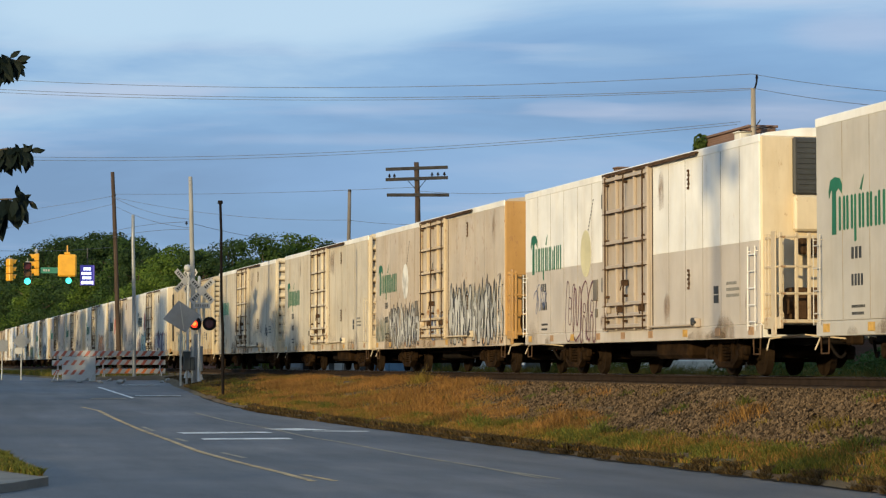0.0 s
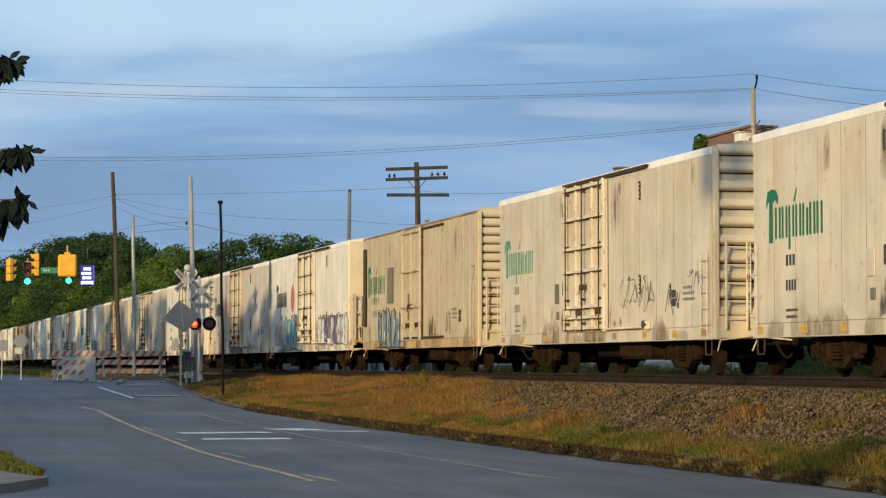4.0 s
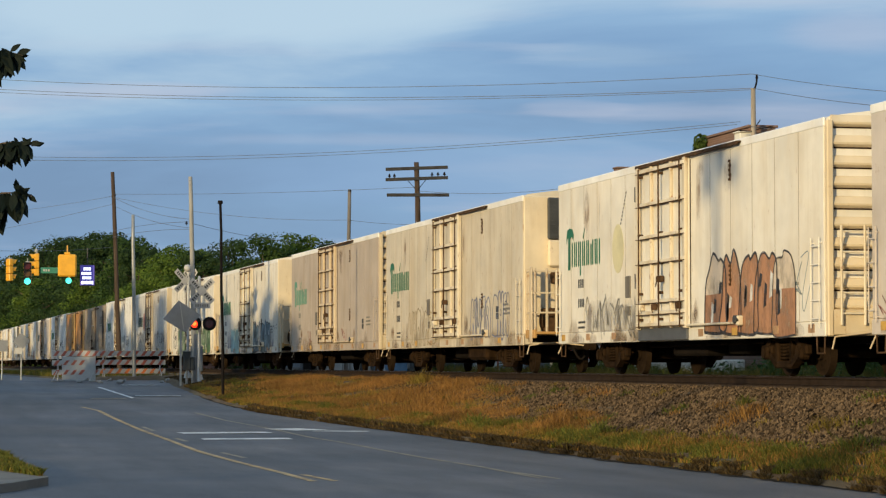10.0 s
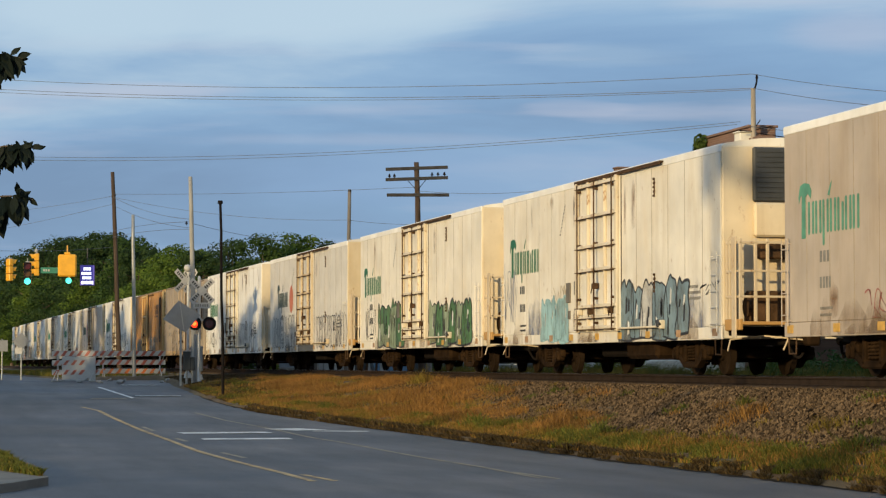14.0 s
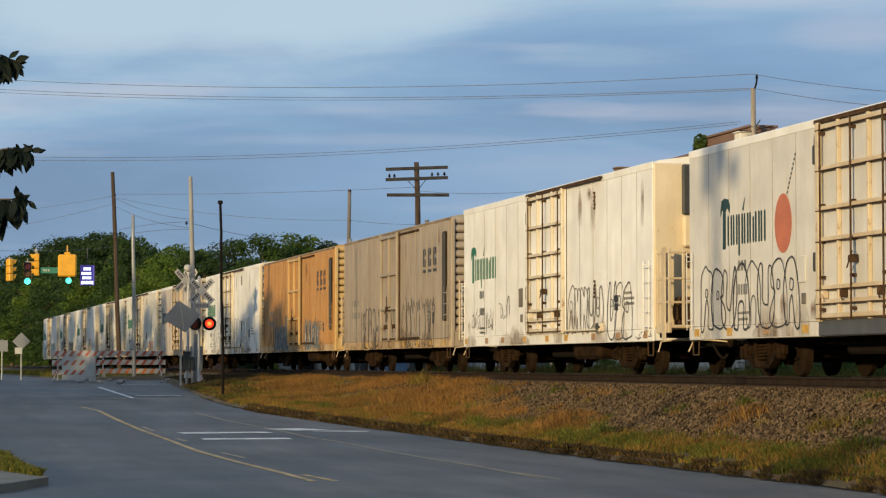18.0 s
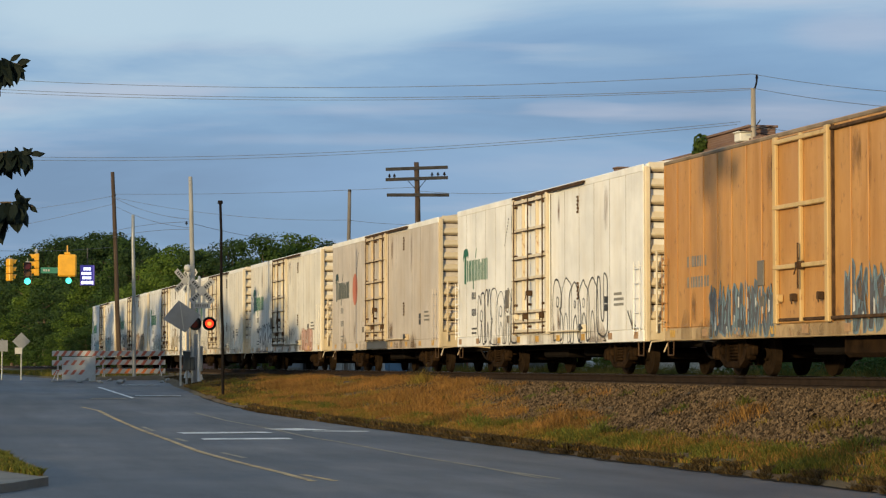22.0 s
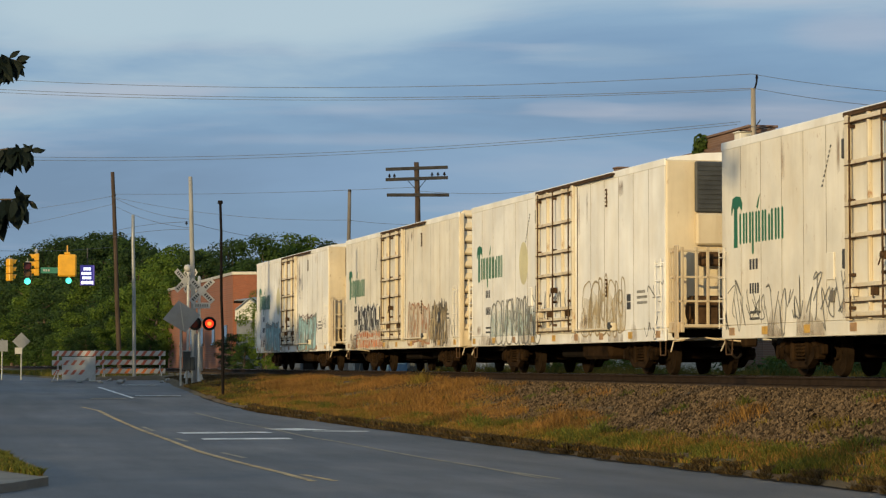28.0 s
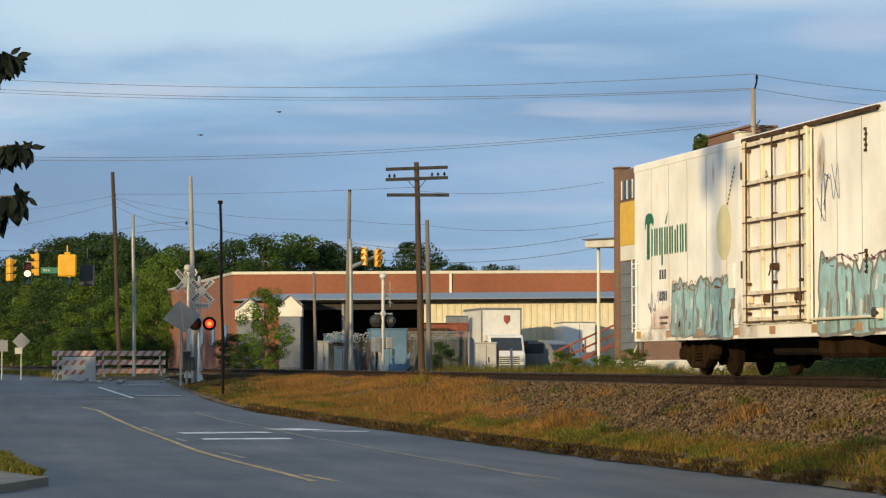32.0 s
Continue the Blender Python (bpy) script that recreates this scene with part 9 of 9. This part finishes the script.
# name, rear passing time, length, kind, paint, end, label, and what sets the car apart
CONSIST = (
    ("refrigerator_car", 3.289, 17.3, "reefer", "dullgrey", "plat", "pale grey insulated car with a green emblem", dict(emblem=M_GREEN)),
    ("refrigerator_car", 4.754, 17.2, "reefer", "white", "plat", "white over grey insulated car with a yellow fruit", dict(emblem=M_GREEN, emblem_x=0.57, fruit=M_PALEFRUIT, fruit_x=5.52, two_tone=True, sprays=(("bub", 3.88, 6.35, 0.79, 2.17, None, MA), ("tag", 0.85, 2.17, 1.51, 2.24, None, BL),))),
    ("refrigerator_car", 6.167, 17.2, "reefer", "beige", "ochre", "beige insulated car with silver and black sprayed sides", dict(emblem=M_GREEN, emblem_x=0.54, fruit=PL, fruit_x=4.71, sprays=(("wash", 0.03, 2.41, 0.77, 2.16, GN, None), ("wash", 10.66, 17.44, 1.19, 2.65, GN, None), ("spike", 2.25, 6.76, 0.77, 2.15, GY, GK), ("spike", 10.78, 17.38, 0.77, 2.54, GY, GK), ("tag", 16.48, 17.35, 2.25, 2.73, None, GK), ("dtag", 7.90, 10.41, 2.47, 3.29, None, DM), ("dspike", 8.24, 10.18, 0.96, 1.76, PL, BL),))),
    ("refrigerator_car", 7.524, 17.3, "reefer", "cream", "rib", "plain cream insulated car with a ribbed end", dict(emblem=M_GREEN, emblem_x=0.73)),
    ("refrigerator_car", 8.949, 17.1, "reefer", "cream", "rib", "cream insulated car with small blue scrawls", dict(emblem=M_PALEGREEN, emblem_x=0.59, sprays=(("tag", 10.89, 13.39, 1.35, 2.20, None, MK), ("tag", 14.18, 15.11, 1.14, 2.08, None, GK), ("tag", 15.71, 16.59, 1.49, 2.15, None, BL),))),
    ("box_car", 10.322, 16.2, "box", "rusty_cream", "rib", "rust-stained cream box car with outside posts", dict(emblem=M_GREEN, emblem_x=0.77, sprays=(("block", 2.47, 6.78, 0.77, 2.00, ST, DM), ("tag", 12.36, 13.34, 1.02, 1.87, None, GK), ("tag", 15.67, 16.12, 2.40, 3.00, None, GK),))),
    ("refrigerator_car", 11.779, 17.2, "reefer", "ivory", "plat", "off-white insulated car with a red fruit and aqua spraying", dict(emblem=M_NAVY, emblem_x=1.41, fruit=M_FRUIT, fruit_x=5.43, sprays=(("wash", 0.91, 3.58, 0.77, 2.23, PK, None), ("block", 3.35, 7.62, 0.77, 2.19, AQ, GK), ("wash", 10.56, 11.27, 0.77, 2.19, RD, None), ("wash", 17.24, 18.21, 0.77, 1.74, RD, None), ("wash", 10.81, 17.53, 0.77, 1.63, GY, None), ("dtag", 7.85, 10.56, 0.96, 2.17, None, RD), ("block", 11.22, 17.24, 0.95, 2.02, (PL, PU), PU), ("tag", 11.32, 17.24, 1.84, 2.09, None, RD),))),
    ("refrigerator_car", 13.107, 17.3, "reefer", "pinkish", "rib", "pinkish beige insulated car with a red fruit", dict(emblem=M_NAVY, emblem_x=0.80, fruit=M_FRUIT, fruit_x=4.52, step=True, sprays=(("bub", 2.10, 6.17, 0.77, 2.09, None, MK), ("tag", 0.31, 1.11, 0.98, 1.45, None, RD), ("tag", 11.06, 12.00, 1.00, 1.60, None, RD),))),
    ("refrigerator_car", 14.524, 17.3, "reefer", "ivory", "rib", "ivory insulated car with rust-brown sprayed letters", dict(emblem=M_GREEN, emblem_x=0.73, fruit=M_PALEFRUIT, fruit_x=4.95, step=True, sprays=(("wash", 2.23, 6.75, 0.77, 1.87, GY, None), ("tag", 2.36, 6.69, 0.77, 1.87, None, MK), ("block", 11.07, 15.79, 0.77, 2.40, (SDL, RU), GK), ("tag", 15.79, 16.63, 1.14, 2.25, None, ST),))),
    ("refrigerator_car", 16.042, 17.4, "reefer", "cream", "plat", "cream insulated car with blue outlined spraying", dict(emblem=M_GREEN, emblem_x=0.69, straw=True, fruit_x=5.75, sprays=(("bub", 3.56, 7.40, 0.82, 1.94, None, SD), ("bub", 11.80, 13.93, 0.97, 2.10, None, BL), ("bub", 14.22, 15.95, 0.94, 2.18, None, BL),))),
    ("refrigerator_car", 17.404, 17.4, "reefer", "tan", "rib", "grey-tan insulated car with a faded green emblem", dict(emblem=M_PALEGREEN, emblem_x=0.75, sprays=(("tag", 3.82, 4.76, 1.01, 1.56, None, RD), ("tag", 10.84, 11.83, 1.05, 1.52, None, RD),))),
    ("refrigerator_car", 18.921, 17.3, "reefer", "ivory", "plat", "off-white insulated car with slate and aqua spraying", dict(emblem=M_GREEN, emblem_x=0.76, straw=True, fruit_x=5.40, sprays=(("tag", 0.23, 1.45, 1.06, 3.07, None, BL), ("wash", 2.55, 3.81, 0.77, 2.00, BL, None), ("block", 3.88, 6.25, 0.77, 1.86, AQ, AQ), ("tag", 4.69, 6.37, 1.34, 2.20, None, SD), ("wash", 10.40, 16.45, 0.77, 2.07, BL, None), ("block", 10.58, 15.33, 0.77, 2.08, (GY, ST), GK), ("tag", 16.04, 17.17, 1.60, 1.90, None, GK),))),
    ("refrigerator_car", 20.360, 17.3, "reefer", "ivory", "smooth", "ivory insulated car with large green sprayed shapes", dict(emblem=M_GREEN, emblem_x=0.69, straw=True, fruit_x=5.30, sprays=(("tag", 0.96, 2.70, 0.81, 2.14, None, GK), ("block", 3.13, 7.00, 0.77, 2.25, (GN, GNG), GK), ("block", 10.87, 16.03, 0.77, 2.13, (GNG, GN), GK),))),
    ("refrigerator_car", 21.800, 17.3, "reefer", "greyish", "plat", "pale grey insulated car with a red fruit and black loops", dict(emblem=M_NAVY, emblem_x=1.94, fruit=M_FRUIT, fruit_x=5.38, step=True, sprays=(("bub", 0.77, 6.14, 0.93, 2.20, None, GK), ("bub", 11.23, 17.53, 0.88, 2.07, None, GK),))),
    ("refrigerator_car", 23.248, 17.4, "reefer", "white", "plat", "white insulated car with black sprayed loops", dict(emblem=M_GREEN, emblem_x=0.88, sprays=(("tag", 0.94, 3.54, 1.03, 1.81, None, MK), ("tag", 4.06, 5.21, 1.26, 2.05, None, MK), ("bub", 10.77, 13.57, 0.98, 2.07, None, MK), ("bub", 14.08, 15.84, 0.80, 2.07, None, GK), ("tag", 16.19, 17.52, 0.77, 1.00, None, GK),))),
    ("box_car", 24.574, 16.4, "box", "greytan", "rib", "grey-tan ribbed box car with dark block marks", dict(sprays=(("bub", 3.18, 6.80, 0.77, 2.05, None, GK), ("spikeline", 9.84, 14.37, 0.77, 2.29, None, GK), ("dtag", 7.35, 9.22, 1.04, 2.12, None, GK),))),
    ("box_car", 25.919, 16.4, "box", "orange", "rib", "rust-orange ribbed box car with dark block marks", dict(sprays=(("spike", 2.92, 6.51, 0.77, 1.82, DG, ST), ("spike", 9.99, 13.35, 0.77, 1.98, DG, ST),))),
    ("refrigerator_car", 27.305, 17.5, "reefer", "white", "rib", "clean white insulated car with black bubble loops", dict(emblem=M_GREEN, emblem_x=0.73, straw=True, fruit_x=5.22, sprays=(("bub", 2.53, 6.81, 0.77, 2.23, None, GK), ("bub", 10.24, 14.80, 0.77, 2.31, None, GK), ("tag", 16.36, 17.00, 1.00, 1.47, None, GK), ("tag", 14.51, 15.00, 0.77, 0.98, None, GK),))),
    ("refrigerator_car", 28.744, 17.2, "reefer", "pinkish", "rib", "unsprayed pinkish beige car with a red fruit", dict(emblem=M_NAVY, emblem_x=0.65, fruit=M_FRUIT, fruit_x=4.30, step=True)),
    ("refrigerator_car", 30.197, 17.4, "reefer", "ivory", "rib", "ivory insulated car with black and pink spraying", dict(emblem=M_GREEN, emblem_x=0.80, straw=True, fruit_x=5.10, sprays=(("block", 2.48, 6.40, 0.77, 1.92, PL, GK), ("tag", 10.33, 11.86, 1.24, 1.82, None, MK), ("block", 13.38, 15.66, 0.77, 1.61, PK, RU), ("dtag", 7.52, 9.80, 1.45, 2.03, None, GK), ("tag", 0.19, 0.84, 2.57, 3.41, None, BL),))),
    ("refrigerator_car", 31.655, 17.4, "reefer", "ivory", "rib", "ivory insulated car with grey scrawls low down", dict(emblem=M_GREEN, emblem_x=0.59, straw=True, fruit_x=5.10, sprays=(("tag", 0.05, 6.67, 0.77, 1.87, None, MK), ("tag", 10.18, 10.92, 3.31, 4.16, None, AQ), ("tag", 10.20, 10.87, 2.33, 3.24, None, AQ), ("bub", 10.00, 14.88, 0.90, 2.06, None, SD),))),
    ("refrigerator_car", 33.179, 17.3, "reefer", "white", "plat", "off-white insulated car with grey and sandy spraying", dict(emblem=M_GREEN, emblem_x=0.63, fruit=M_PALEFRUIT, fruit_x=5.65, sprays=(("wash", 2.07, 7.42, 0.77, 1.97, AQ, None), ("bub", 2.24, 7.39, 0.77, 1.97, None, MK), ("tag", 5.85, 7.33, 0.77, 2.01, None, GK), ("dtag", 7.33, 10.35, 0.97, 2.18, None, GK), ("wash", 10.94, 14.44, 0.88, 2.20, SD, None), ("bub", 11.07, 14.44, 0.90, 2.20, None, SD), ("tag", 16.12, 17.30, 1.56, 2.05, None, GK), ("tag", 15.86, 16.77, 0.77, 1.26, None, GK),))),
    ("refrigerator_car", 34.555, 17.3, "reefer", "ivory", "rib", "ivory insulated car with black shapes over orange", dict(emblem=M_GREEN, emblem_x=0.62, straw=True, fruit_x=5.10, sprays=(("block", 1.97, 6.47, 0.77, 1.37, OR, SDL), ("block", 2.32, 6.48, 1.09, 2.25, GK, PL), ("wash", 10.23, 15.79, 0.77, 2.17, SD, None), ("block", 10.54, 13.39, 0.88, 2.10, SDL, RU), ("spike", 13.80, 15.84, 0.77, 2.15, SD, GK), ("tag", 16.16, 16.77, 0.93, 1.70, None, GK),))),
    ("refrigerator_car", 36.074, 17.3, "reefer", "white", "plat", "off-white last car with pale aqua sprayed shapes", dict(emblem=M_GREEN, emblem_x=0.78, fruit=M_PALEFRUIT, fruit_x=5.88, sprays=(("wash", 1.12, 3.34, 0.77, 1.59, PK, None), ("block", 2.68, 6.38, 0.77, 1.98, AQ, MK), ("tag", 2.68, 6.32, 1.72, 2.03, None, RU), ("block", 10.95, 14.77, 0.77, 2.12, AQ, MK), ("tag", 11.05, 14.68, 1.92, 2.16, None, MA), ("tag", 10.84, 11.82, 2.70, 3.88, None, BL), ("dtag", 8.09, 8.97, 3.48, 4.03, None, GK), ("tag", 15.95, 16.91, 1.55, 2.06, None, GK), ("tag", 14.81, 15.46, 1.49, 1.83, None, BL), ("tag", 1.05, 2.24, 1.29, 1.97, None, BL),))),
)
for number, (nm, tau, length, kind, paint, end, label, extra) in enumerate(CONSIST):
    build_car(nm, tau, length, kind, paint, end, label, seed=number + 1, **extra)


# ---- what moves ----
def turn_over_rows(where, times, lit):
    """Rows for a lamp plate that turns over in a tenth of a second at each of the times."""
    a = 0.0 if lit else 180.0
    rows = [(0.0, pose(*where, 0, 0, a))]
    for t in times:
        rows.append((t - 0.034, pose(*where, 0, 0, a)))
        rows.append((t, pose(*where, 0, 0, a + 60)))
        rows.append((t + 0.034, pose(*where, 0, 0, a + 120)))
        a += 180
        rows.append((t + 0.068, pose(*where, 0, 0, a)))
    rows.append((32.0, pose(*where, 0, 0, a)))
    return rows


# seconds and how far the hanging twigs are lifted by the breeze
GUSTS = ((0, 0), (1, -2), (2, 0), (3, -2), (4.5, 3), (6, 20), (7, 4), (8, 3), (9, 4), (10, 12), (11, 0), (12, 24), (13, 1), (14, 6), (15.5, 0), (17, -4), (18, 0), (19, 0), (20, -2), (21, -5), (22, -6), (23, -6), (24, -5), (25, 0), (26.5, 2), (28, 0), (29, 0), (30, -14), (31, -4), (32, 6))


def motions():
    """The train rolls past, the lamps change, twigs sway and two birds pass."""
    for car, tau, length in TRAIN:
        walk(car, [(t, pose(PASS_X - SPEED * (tau - t), TRACK_Y, RAIL_Z)) for t in (0.0, 16.0, 32.0)])
    # the roll of the two axle places, shared by all trucks
    shared = {}
    per_frame = math.degrees(SPEED / 0.445) / FPS
    for ws, d in ROLLING:
        if d not in shared:
            walk(ws, [(k / FPS, pose(d, 0, 0.445, 0, per_frame * k, 0)) for k in range(32 * FPS + 1)])
            shared[d] = ws.animation_data
        else:
            ws.rotation_mode = "QUATERNION"
            keys = ws.animation_data_create()
            keys.action = shared[d].action
            keys.action_slot = shared[d].action_slot
    for plate, where, times, lit in FLIPS:
        walk(plate, turn_over_rows(where, times, lit))
    for twig, where, turn, seed in SPRAYS:
        rng = random.Random(seed * 5)
        walk(twig, [(t, pose(where[0], where[1] + 0.006 * rng.uniform(-1, 1), where[2] + 0.0038 * rise, 2 * rng.uniform(-1, 1), -0.12 * rise, turn + 3 * rng.uniform(-1, 1))) for t, rise in GUSTS])
    for bird, ((ta, *pa), (tb, *pb)), wings in BIRDS:
        pa, pb = Vector(pa), Vector(pb)
        v = (pb - pa) / (tb - ta)
        rows = []
        for t in (0.0, 8.0, 16.0, 24.0, 28.0, 30.0, 31.0, 32.0):
            p = pa + v * (t - ta)
            rows.append((t, pose(p.x, p.y, p.z, 0, 0, 80)))
        walk(bird, rows)
        for wing, s in wings:
            walk(wing, [(k * 0.1, pose(0, 0, 0, s * (28 if k % 2 else -22), 0, 0)) for k in range(321)])


motions()
